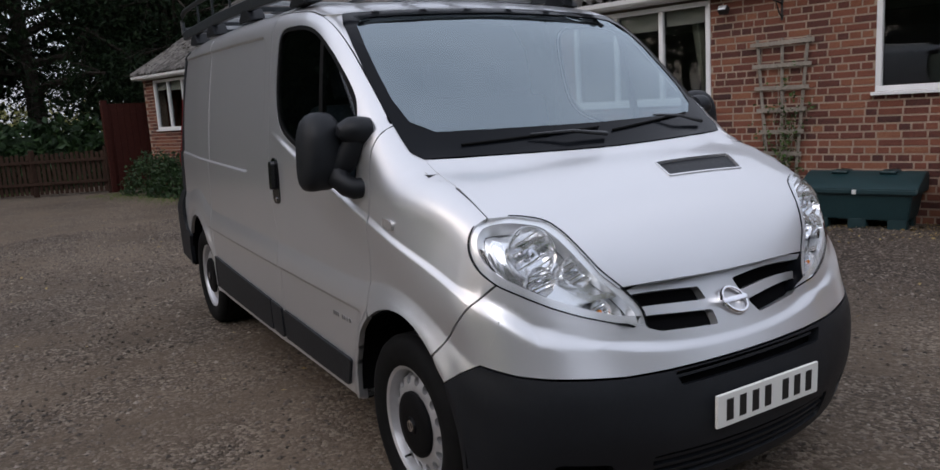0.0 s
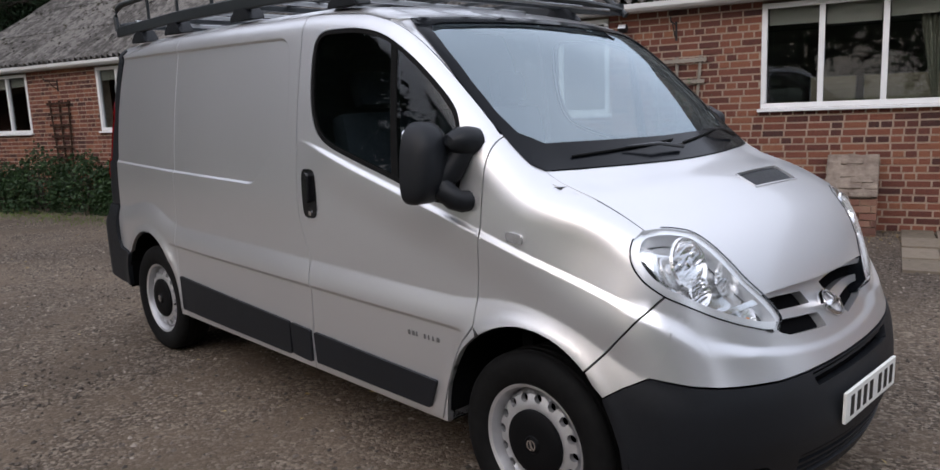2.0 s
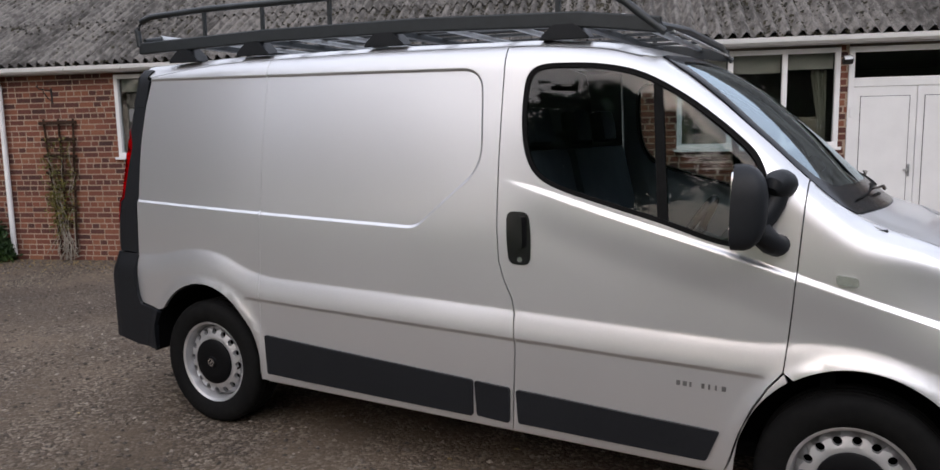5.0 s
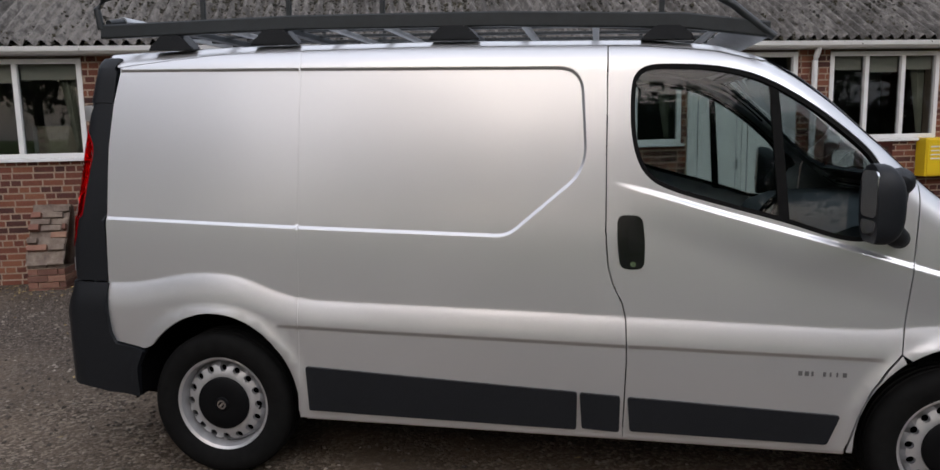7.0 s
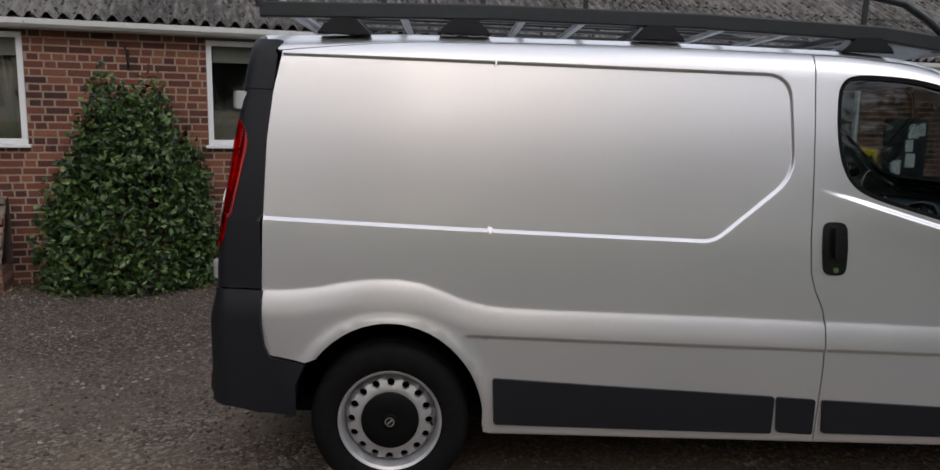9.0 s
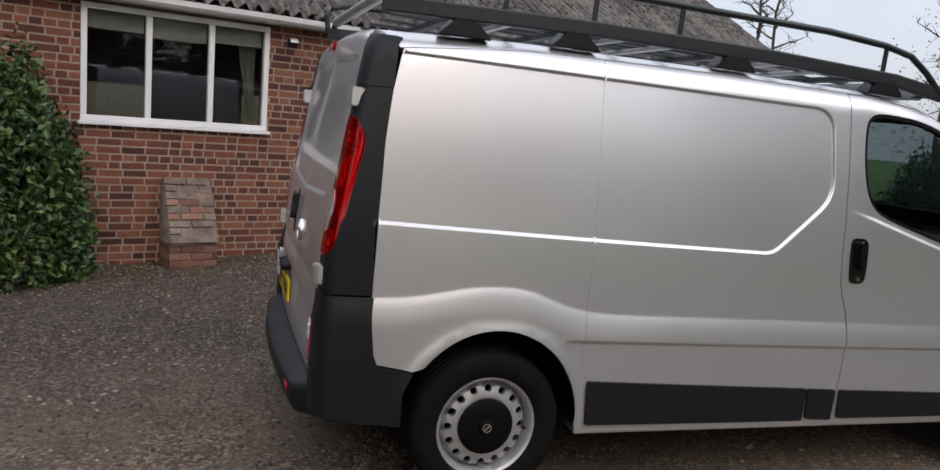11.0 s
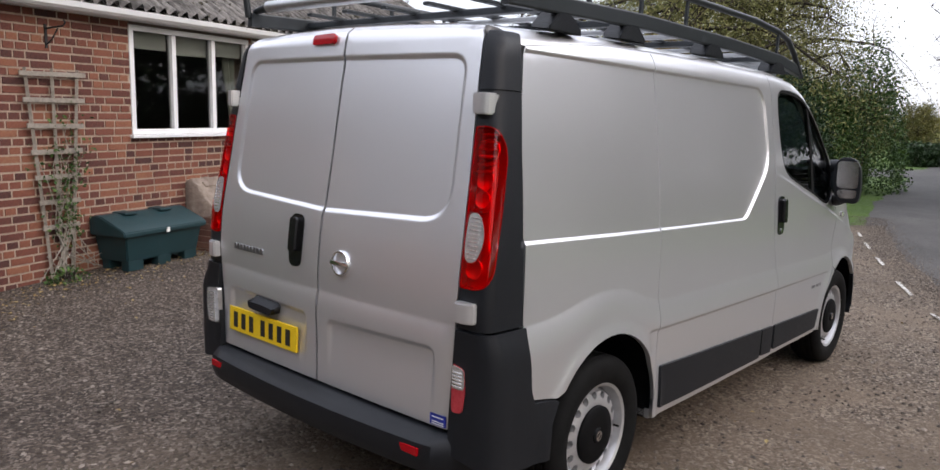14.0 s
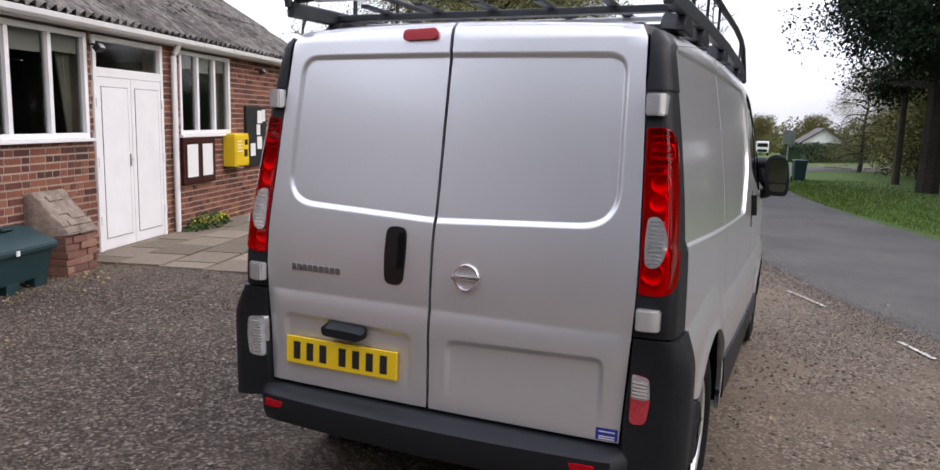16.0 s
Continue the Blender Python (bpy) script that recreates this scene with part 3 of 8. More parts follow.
for side, chart, what in ((-1, RIGHT, "offside"), (1, LEFT, "nearside")):
    far = side > 0
    g = 0.05 if far else 0.035
    ex = () if far else feature
    quarter = edge_quarter[::-1] + PILLAR_SIDE[1:] + [p for p in arch(-1.549, 142, -2, 22) if p[0] > -1.89] + [(-1.158, 0.335), (-1.158, 1.17)]
    panel("rear_quarter_panel", quarter, chart, paint, van, grid=g, extra=ex, gap=0.0005)
    middle = edge_side + DOOR_REAR + [(-1.158, 0.315), (-1.158, 1.17)]
    panel("side_panel", middle, chart, paint, van, grid=g, extra=ex, gap=0.0012)
    top_z = edge_quarter[-1][1]
    bead = [(-1.1615, 0.345), (-1.1545, 0.345), (-1.1545, 1.15), (-1.1545, top_z - 0.01), (-1.1615, top_z - 0.01), (-1.1615, 1.15)]
    panel("seam_bead", bead, chart, paint, van, grid=0.02, offset=0.0022, depth=0.004, gap=0)
    door_loop = DOOR_REAR[::-1] + edge_door + DOOR_FRONT[::-1] + [(1.12, 0.315)]
    door = panel("cab_door", door_loop, chart, paint, van, holes=[densify(WINDOW, 0.03)], grid=g, extra=ex, gap=0.004)
    ring("window_seal", offset_loop(WINDOW, 0.004), 0.022, chart, rubber, door, offset=-0.004, depth=0.02)
    panel("window_pane", WINDOW, chart, window_glass, door, offset=-0.012, depth=0, gap=0.01, grid=0.06)
    divider = [(0.775, 1.80), (0.81, 1.785), (0.872, 1.215), (0.83, 1.225)]
    panel("window_divider", divider, chart, rubber, door, offset=-0.009, depth=0.02, gap=0)
    handle_loop = rounded([(0.205, 1.25), (0.305, 1.25), (0.318, 1.14), (0.318, 1.03), (0.222, 1.03), (0.208, 1.14)], 0.035, 5)
    handle = panel("door_handle", handle_loop, chart, gloss_black, door, offset=0.004, depth=0.012, gap=0, grid=0.015, label="black recessed door handle")
    grip = rounded([(0.245, 1.235), (0.285, 1.235), (0.292, 1.10), (0.252, 1.10)], 0.018, 4)
    panel("grip", grip, chart, gloss_black, handle, offset=0.03, depth=0.03, gap=0, grid=0.015)
    lock = rounded([(0.262, 1.062), (0.284, 1.062), (0.284, 1.042), (0.262, 1.042)], 0.009, 4)
    panel("lock", lock, chart, chrome, handle, offset=0.008, depth=0.006, gap=0, grid=0.01)
    wing_top = roof_edge(1.352, 1.55, 8)
    wing = wing_top + roof_edge(1.565, 1.902, 14, 0.7598) + [(1.898, 1.106), (1.897, 1.066), (1.913, 1.02), (1.953, 0.976), (2.008, 0.936), (1.927, 0.828), (1.80, 0.682)] + arch(1.549, 51, 122, 16) + [(1.306, 0.73)] + DOOR_FRONT[5:]
    panel("front_wing", wing, chart, paint, van, grid=g * 0.8, extra=ex, gap=0.0008)
    rep = rounded([(1.45, 1.095), (1.522, 1.088), (1.525, 1.055), (1.455, 1.060)], 0.014, 4)
    panel("side_repeater", rep, chart, clear_lens_solid, van, offset=0.010, depth=0.012, gap=0, grid=0.012, label="small clear side repeater lamp")
    # sill and its strips of cladding
    for a, b, za, zb in ((-1.125, 0.062, 0.552, 0.508), (0.072, 0.238, 0.507, 0.50), (0.268, 1.098, 0.498, 0.468)):
        strip = rounded([(a, za), (b, zb), (b + (0.0 if b < 1 else -0.045), 0.345), (a + 0.012, 0.352)], 0.012, 3)
        panel("side_cladding", strip, chart, black_trim, van, offset=0.013, depth=0.03, gap=0, grid=0.03, label="dark grey side cladding strip")
    # wheel-arch lip behind the front wheel and rear bumper side
    lip = arch(1.549, 125, 180, 16, 0.395, 0.43) + [(1.152, 0.325), (1.12, 0.315), (1.125, 0.36)] + [(p[0] + 0.004, p[1]) for p in DOOR_FRONT[:5]]
    panel("arch_lip", lip[:16] + [(1.152, 0.315), (1.125, 0.315)] + [(p[0] + 0.002, p[1]) for p in DOOR_FRONT[:5]], chart, paint, van, grid=0.03, gap=0.002)
    # black corner: pillar cap, pillar, bumper corner
    ch = CORNER[side]

    def corner_loop(pts):
        return [ch.flat((x, side * y, z)) for x, y, z in pts]

    def on_side(x, z):
        return (x, abs(float(chart.skin([(x, z)])[0][0][1])), z)

    def on_rear(y, z):
        return (float(REAR.skin([(side * y, z)])[0][0][0]), y, z)

    cap = corner_loop([on_side(-2.0245, 1.899), on_side(-2.0565, 1.70), on_rear(0.728, 1.70), on_rear(0.718, 1.88), (-2.15, 0.73, 1.902), (-2.085, 0.785, 1.904)])
    panel("pillar_cap", cap, ch, black_trim, van, grid=0.02, offset=0.004, gap=0.002, label="dark grey corner pillar cap")
    edge_y = [(1.90, 0.716), (1.74, 0.725), (1.6, 0.735), (1.39, 0.746), (1.156, 0.757), (0.996, 0.757), (0.89, 0.751)]
    pil = corner_loop([on_side(-2.058, 1.695), on_side(-2.078, 1.50), on_side(-2.086, 1.20), on_side(-2.088, 0.93), on_side(-2.087, 0.89)] + [on_rear(y, z) for z, y in edge_y[:0:-1]])
    lamp = corner_loop([(x - 0.024, y, z) for x, y, z in [(-2.186, 0.742, 1.578), (-2.176, 0.79, 1.581), (-2.157, 0.818, 1.566), (-2.139, 0.837, 1.522), (-2.136, 0.845, 1.473), (-2.170, 0.860, 1.297), (-2.206, 0.872, 1.143), (-2.216, 0.872, 1.085), (-2.236, 0.857, 1.046), (-2.253, 0.823, 1.030), (-2.262, 0.764, 1.033), (-2.25, 0.763, 1.156), (-2.215, 0.751, 1.39)]])
    lamp = rounded(lamp, [0.012, 0.02, 0.02, 0.03, 0.05, 0.05, 0.05, 0.03, 0.02, 0.02, 0.012, 0.03, 0.03], 4)
    panel("corner_pillar", pil, ch, black_trim, van, holes=[densify(lamp, 0.02)], grid=0.025, gap=0.0, label="dark grey plastic corner pillar")
    tail = panel("tail_lamp", lamp, ch, red_glass, van, grid=0.018, offset=0.004, gap=0.001, depth=0, label="tall red tail lamp with clear reversing section")
    tail.visible_shadow = False
    back = panel("lamp_back", lamp, ch, red_back, tail, grid=0.03, offset=-0.03, gap=-0.002, depth=0)
    ring("lamp_wall", lamp, 0.004, ch, red_lens, tail, offset=0.003, depth=0.034)
    for zz, r in ((1.10, 0.036), (1.335, 0.030), (1.40, 0.034), (1.50, 0.040)):
        p, n = ch.skin([ch.flat(on_rear(0.795, zz)[:1] + (side * 0.797, zz))])
        m = Matrix.Translation(Vector(p[0]) - Vector(n[0]) * 0.014) @ Vector((0, 1, 0)).rotation_difference(Vector(n[0])).to_matrix().to_4x4()
        bowl = revolve([(r * math.sin(a), -0.4 * r * math.cos(a)) for a in np.linspace(0, 1.45, 8)] + [(r * 1.08, -0.006)], 22)
        bmesh.ops.transform(bowl, verts=bowl.verts, matrix=m)
        part("reflector", bowl, red_back, back, smooth=True)
    rev = corner_loop([(x - 0.024, y, z) for x, y, z in [(-2.229, 0.777, 1.283), (-2.225, 0.80, 1.288), (-2.223, 0.818, 1.268), (-2.226, 0.832, 1.220), (-2.236, 0.832, 1.172), (-2.245, 0.818, 1.132), (-2.249, 0.795, 1.122), (-2.25, 0.776, 1.138), (-2.243, 0.771, 1.196), (-2.234, 0.772, 1.255)]])
    lens = panel("reversing_lens", smooth_loop(rev, 3), ch, clear_lens_solid, tail, grid=0.012, offset=0.007, gap=0, depth=0.006, label="clear reversing lens")
    for zz in np.arange(1.14, 1.28, 0.0135):
        rib = corner_loop([on_rear(0.779, zz), on_rear(0.824, zz), on_rear(0.824, zz - 0.004), on_rear(0.779, zz - 0.004)])
        panel("lens_rib", rib, ch, reflector, lens, grid=0.02, offset=0.0082, gap=0, depth=0.003)
    for zz in (1.19, 1.30, 1.43, 1.455, 1.48, 1.505, 1.53, 1.555):
        rib = corner_loop([on_rear(0.762, zz), on_rear(0.83, zz), on_rear(0.83, zz - 0.006), on_rear(0.762, zz - 0.006)])
        panel("lens_rib", rib, ch, red_lens, tail, grid=0.02, offset=-0.004, gap=0, depth=0.02)
    for z0, z1, ya, yb in ((1.618, 1.690, 0.731, 0.800), (0.916, 0.988, 0.757, 0.838)):
        xa, xb = on_rear(ya, z0)[0], on_rear(0.5 * (ya + yb), z0)[0]
        cover = bmesh.new()
        prof = [(xa - 0.012, ya), (xa - 0.030, ya + 0.006), (xb - 0.032, (ya + yb) / 2), (xb - 0.018, yb - 0.006), (xb - 0.008, yb), (xb + 0.045, yb), (xa + 0.03, ya)]
        ra = [[cover.verts.new((x, side * y, z)) for x, y in prof] for z in (z0, z1)]
        for i in range(len(prof)):
            cover.faces.new((ra[0][i], ra[0][(i + 1) % len(prof)], ra[1][(i + 1) % len(prof)], ra[1][i]))
        cover.faces.new(ra[0][::-1])
        cover.faces.new(ra[1])
        bmesh.ops.recalc_face_normals(cover, faces=cover.faces[:])
        bmesh.ops.bevel(cover, geom=cover.edges[:], offset=0.005, segments=2, affect="EDGES")
        part("door_hinge", cover, paint, van, "silver rear door hinge cover", True)
    def low_swell(uv):
        """The bumper corner swells out below its top edge."""
        return 0.030 * sstep(0.885, 0.74, uv[:, 1]) * sstep(-0.72, -0.96, uv[:, 0]) * sstep(-1.13, -1.04, uv[:, 0])

    low = corner_loop([on_rear(0.751, 0.885), on_side(-2.078, 0.885), on_side(-2.067, 0.66), on_side(-2.043, 0.608), on_side(-1.900, 0.583), on_side(-1.935, 0.50), on_side(-1.935, 0.360), on_side(-2.08, 0.372), on_side(-2.2, 0.400), on_rear(0.728, 0.440), on_rear(0.732, 0.60), on_rear(0.743, 0.75)])
    panel("bumper_corner", low, ch, black_trim, van, grid=0.025, offset=0.010, gap=0.002, depth=0.03, label="dark grey rear bumper corner", bulge=low_swell)
    wide = 0.010 if side > 0 else 0.0
    fog = rounded(corner_loop([on_rear(0.750 - wide, 0.772), on_rear(0.818 + wide, 0.766), on_rear(0.824 + wide, 0.68), on_rear(0.812 + wide, 0.602), on_rear(0.748 - wide, 0.598)]), 0.018, 3)
    fog_lamp = panel("lower_lamp", fog, ch, clear_lens_solid if side > 0 else pink_lens, van, grid=0.02, offset=0.015, gap=0, depth=0.02, bulge=low_swell, label="clear lower lamp" if side > 0 else "red and clear fog lamp")
    for zz in np.arange(0.700 if side < 0 else 0.612, 0.760, 0.0125):
        rib = corner_loop([on_rear(0.757, zz), on_rear(0.813, zz), on_rear(0.813, zz - 0.005), on_rear(0.757, zz - 0.005)])
        panel("lens_rib", rib, ch, reflector, fog_lamp, grid=0.02, offset=0.0195, gap=0, depth=0.004, bulge=low_swell)
    if side < 0:
        fog2 = rounded(corner_loop([on_rear(0.750, 0.772), on_rear(0.818, 0.766), on_rear(0.824, 0.688), on_rear(0.748, 0.688)]), 0.018, 3)
        panel("lower_lamp_lens", fog2, ch, clear_lens_solid, van, grid=0.02, offset=0.017, gap=0, depth=0.004, bulge=low_swell, label="clear part of the fog lamp")
        part("parking_sensor", revolve([(0.0, -0.934), (0.010, -0.934), (0.012, -0.92)], 14, centre=(-2.145, 0, 0.715)), gloss_black, van, smooth=True)

# roof, with shallow ribs across it


def screen_top(y):
    return 0.865 - 0.12 * y * y


half = [(x, -SEAM_Y + 0.001) for x in np.linspace(-2.04, 0.70, 30)] + [(screen_top(y) if abs(y) < 0.74 else 0.76, y) for y in np.linspace(-0.77, 0.77, 24)]
half += [(x, SEAM_Y - 0.001) for x in np.linspace(0.70, -2.04, 30)] + [(-2.085, 0.765), (-2.118, 0.70), (-2.12, 0.3), (-2.12, 0), (-2.12, -0.3), (-2.118, -0.70), (-2.085, -0.765)]


def roof_ribs(uv):
    return 0.007 * np.maximum(0, np.sin(uv[:, 0] * math.tau / 0.55)) ** 3 * (np.abs(uv[:, 1]) < 0.55) * (uv[:, 0] < 0.2)


panel("roof", half, ABOVE, paint, van, grid=0.045, gap=0.0005, bulge=roof_ribs, depth=0.03)
lining = [(-0.02, -0.74), (0.70, -0.74), (0.80, 0), (0.70, 0.74), (-0.02, 0.74)]
panel("headlining", lining, ABOVE, cabin_light, van, offset=-0.035, depth=0, gap=0, grid=0.1)

for s in (-1, 1):
    strip = [(0.72, s * 0.735), (0.72, s * 0.792), (1.36, s * 0.792), (1.45, s * 0.80), (1.30, s * 0.765), (0.95, s * 0.742)]
    panel("windscreen_pillar", strip, ABOVE, paint, van, offset=-0.004, depth=0.02, gap=0, grid=0.04)
    strip = [(1.36, s * 0.795), (1.46, s * 0.799), (1.56, s * 0.794), (1.72, s * 0.772), (1.72, s * 0.735), (1.62, s * 0.70), (1.48, s * 0.745)]
    panel("windscreen_pillar", strip, ABOVE, paint, van, offset=-0.0025, depth=0.02, gap=0, grid=0.03)

# windscreen with its dark border, cowl, bonnet
SCREEN = [(y, 1.283 + 0.012 * abs(y)) for y in np.linspace(-0.76, 0.76, 16)] + [(0.795, 1.32), (0.80, 1.45), (0.795, 1.60), (0.785, 1.72), (0.765, 1.82), (0.735, 1.868)]
SCREEN += [(y, 1.895 - 0.045 * y * y) for y in np.linspace(0.69, -0.69, 16)] + [(-0.735, 1.868), (-0.765, 1.82), (-0.785, 1.72), (-0.795, 1.60), (-0.80, 1.45), (-0.795, 1.32)]
border_in = [(y, 1.372 + 0.01 * abs(y)) for y in np.linspace(-0.66, 0.66, 12)] + [(0.735, 1.42), (0.755, 1.50), (0.752, 1.60), (0.742, 1.72), (0.72, 1.81), (0.68, 1.842)]
border_in += [(y, 1.868 - 0.045 * y * y) for y in np.linspace(0.62, -0.62, 12)] + [(-0.68, 1.842), (-0.72, 1.81), (-0.742, 1.72), (-0.752, 1.60), (-0.755, 1.50), (-0.735, 1.42)]
screen = panel("windscreen", border_in, FRONT, screen_glass, van, offset=-0.001, depth=0, gap=-0.01, grid=0.06)
uv, tris = triangulate(densify(SCREEN, 0.03), [densify(border_in, 0.03)], 0.04)
skin_mesh("screen_border", uv, tris, FRONT, frit, screen, 0.002, 0.02, "black windscreen border")
def screen_foot(y):
    return float(FRONT.skin([(y, 1.283 + 0.012 * abs(y))])[0][0][0]) + 0.006


BONNET = [(screen_foot(y), y) for y in np.linspace(-0.760, 0.760, 16)]
CENTRE = 0.045  # the grille and its emblem


def across(y):
    """Eases the middle of the nose over to its true centre line."""
    return y + CENTRE * (1 - (y / 0.9) ** 2)


b_side = [(1.76, 0.760), (1.88, 0.760), (1.906, 0.759), (1.929, 0.703), (1.949, 0.664), (1.976, 0.611), (2.020, 0.581), (2.075, 0.551), (2.119, 0.515), (2.147, 0.468)]
BONNET += [(x, across(y) if x > 1.91 else y) for x, y in b_side] + [(2.150 + 0.022 * (1 - (y / 0.44) ** 2), across(y)) for y in np.linspace(0.44, -0.44, 14)] + [(a, across(-b) if a > 1.91 else -b) for a, b in b_side[::-1]]
VENT = rounded([(1.785, 0.080), (1.752, 0.525), (1.878, 0.465), (1.888, 0.055)], 0.012, 3)
bonnet = panel("bonnet", BONNET, ABOVE, paint, van, holes=[densify(VENT, 0.03)], grid=0.032, gap=0.0006)
ring("vent_frame", offset_loop(VENT, 0.002), 0.007, ABOVE, paint, bonnet, offset=0.004, depth=0.02)
panel("bonnet_vent", VENT, ABOVE, black_trim, bonnet, offset=-0.008, gap=0, depth=0, label="black mesh bonnet vent")
cowl = [(screen_foot(y) - 0.04, y) for y in np.linspace(-0.75, 0.75, 10)] + [(screen_foot(y) + 0.004, y) for y in np.linspace(0.75, -0.75, 10)]
panel("cowl", cowl, ABOVE, black_trim, van, offset=-0.006, gap=0.0, depth=0.02, label="black scuttle panel below the windscreen")

def wiper(pivot, tip, blade_a, blade_b):
    def on(y, z, lift):
        p, n = FRONT.skin([(y, z)])
        return tuple(p[0] + n[0] * lift)
    arm = part("wiper_arm", tube([on(*pivot, 0.02), on((pivot[0] + tip[0]) / 2, (pivot[1] + tip[1]) / 2, 0.035), on(*tip, 0.02)], [0.009, 0.007, 0.004], 8), gloss_black, van, "black wiper arm", True)
    part("wiper_blade", tube([on(blade_a[0] + (blade_b[0] - blade_a[0]) * t, blade_a[1] + (blade_b[1] - blade_a[1]) * t, 0.008) for t in np.linspace(0, 1, 8)], 0.005, 6), rubber, arm)


wiper((0.02, 1.315), (-0.32, 1.335), (-0.60, 1.325), (0.02, 1.35))
wiper((0.66, 1.325), (0.36, 1.37), (0.08, 1.335), (0.62, 1.375))

# front end: headlamps, grille, bumper
LAMP = [(1.904, 0.780, 1.131), (1.93, 0.705, 1.127), (1.946, 0.665, 1.119), (1.972, 0.613, 1.105), (2.016, 0.582, 1.069), (2.070, 0.550, 1.008), (2.114, 0.515, 0.945), (2.150, 0.455, 0.882), (2.184, 0.412, 0.821), (2.205, 0.404, 0.772),
        (2.185, 0.508, 0.790), (2.147, 0.618, 0.828), (2.109, 0.696, 0.863), (2.07, 0.755, 0.897), (2.012, 0.815, 0.935), (1.957, 0.841, 0.976), (1.918, 0.846, 1.02), (1.901, 0.840, 1.066), (1.899, 0.818, 1.106)]
amber = material("amber_bulb", (0.65, 0.18, 0.02), 0.2)
for s in (-1, 1):
    ch = FCORNER[s]

    def lamp_at(x, y, z):
        return ch.flat((x, across(s * y), z))

    flat_lamp = [lamp_at(*p) for p in LAMP]
    loop = offset_loop(rounded(flat_lamp, [0.03] * 9 + [0.006] + [0.03] * 9, 6), 0.006)
    head = panel("headlamp", loop, ch, reflector, van, offset=-0.06, depth=0, gap=0.002, grid=0.03, label="clear headlamp with bright reflectors")
    ring("lamp_rim", loop, 0.005, ch, frit, head, offset=0.001, depth=0.06, grid=0.010)
    panel("lamp_lens", loop, ch, lamp_glass, head, offset=0.002, depth=0, gap=0.001, grid=0.03).visible_shadow = False
    inner = offset_loop(densify(loop, 0.015), -0.004)
    uv, tris = triangulate(inner, [offset_loop(inner, -0.026)], 0.012)
    skin_mesh("lamp_bezel", uv, tris, ch, lamp_silver, head, -0.006, 0.05)
    # the divider above the indicator, and the ribbed reflectors
    div = [lamp_at(2.150, 0.470, 0.885), lamp_at(2.118, 0.655, 0.868), lamp_at(2.124, 0.645, 0.853), lamp_at(2.160, 0.462, 0.867)]
    panel("lamp_divider", div, ch, reflector, head, offset=-0.014, depth=0.04, gap=0, grid=0.03)
    for (x, y, z), r in (((2.035, 0.695, 1.030), 0.080), ((2.098, 0.575, 0.960), 0.050), ((2.075, 0.695, 0.935), 0.045), ((2.165, 0.54, 0.832), 0.034)):
        p, n = ch.skin([lamp_at(x, y, z)])
        m = Matrix.Translation(Vector(p[0]) - Vector(n[0]) * 0.022) @ Vector((0, 1, 0)).rotation_difference((Vector(n[0]) + Vector((1.0, 0, 0.1))).normalized()).to_matrix().to_4x4()
        bowl = revolve([(r * math.sin(a), -0.5 * r * math.cos(a)) for a in np.linspace(0, 1.45, 9)] + [(r * 1.06, 0.002), (r * 1.1, -0.008)], 28)
        for k in range(5):
            w = -0.6 + 0.3 * k
            box(bowl, -r * math.sqrt(1 - w * w) * 0.9, r * math.sqrt(1 - w * w) * 0.9, -0.012, -0.006, r * w - 0.002, r * w + 0.002)
        bmesh.ops.transform(bowl, verts=bowl.verts, matrix=m)
        part("reflector", bowl, reflector, head, smooth=True)
        bulb = revolve([(0, 0.0), (r * 0.16, -0.004), (r * 0.22, -0.015), (r * 0.22, -0.4 * r)], 16)
        bmesh.ops.transform(bulb, verts=bulb.verts, matrix=m)
        part("bulb_cap", bulb, amber if r < 0.04 else chrome, head, smooth=True)
    # black strips: dark lower bezel edge, with its dark reflection put into colour
    shade = [lamp_at(2.05, 0.775, 0.915), lamp_at(2.10, 0.70, 0.875), lamp_at(2.092, 0.69, 0.89), lamp_at(2.04, 0.765, 0.93)]
    panel("lamp_shade", shade, ch, gloss_black, head, offset=-0.018, depth=0.01, gap=0, grid=0.02)
    shade = [lamp_at(1.925, 0.835, 1.045), lamp_at(1.99, 0.825, 0.955), lamp_at(2.0, 0.81, 0.965), lamp_at(1.945, 0.825, 1.04)]
    panel("lamp_shade", shade, ch, gloss_black, head, offset=-0.018, depth=0.01, gap=0, grid=0.02)

# silver nose panel with the grille openings
NOSE = [(across(y), 0.868 - 0.004 * (abs(y) / 0.44) ** 2) for y in np.linspace(-0.43, 0.43, 15)]
lamp_low = [(0.438, 0.853), (0.402, 0.816), (0.396, 0.763), (0.508, 0.783), (0.618, 0.821), (0.696, 0.856), (0.755, 0.890), (0.795, 0.918)]
JOIN = [(y, z) for y, z in zip(np.linspace(0.795, 0.878, 12), np.linspace(0.918, 0.692, 12))]
EDGE = [(0.878, 0.692), (0.81, 0.673), (0.74, 0.662), (0.643, 0.652), (0.50, 0.638), (0.35, 0.632), (0.18, 0.629), (0.0, 0.628)]
GRILLES = []
for s in (-1, 1):
    up = rounded([(s * 0.088, 0.823), (s * 0.425, 0.848), (s * 0.412, 0.806), (s * 0.088, 0.785)], 0.008, 3)
    dn = rounded([(s * 0.092, 0.757), (s * 0.402, 0.780), (s * 0.382, 0.745), (s * 0.34, 0.731), (s * 0.108, 0.718)], 0.010, 3)
    GRILLES += [[(y + CENTRE, z) for y, z in g] for g in (up, dn)]
SLOT = rounded([(CENTRE - 0.37, 0.619), (CENTRE + 0.37, 0.616), (CENTRE + 0.34, 0.572), (CENTRE - 0.355, 0.576)], 0.010, 3)
half_r = [(across(y), z) for y, z in lamp_low]
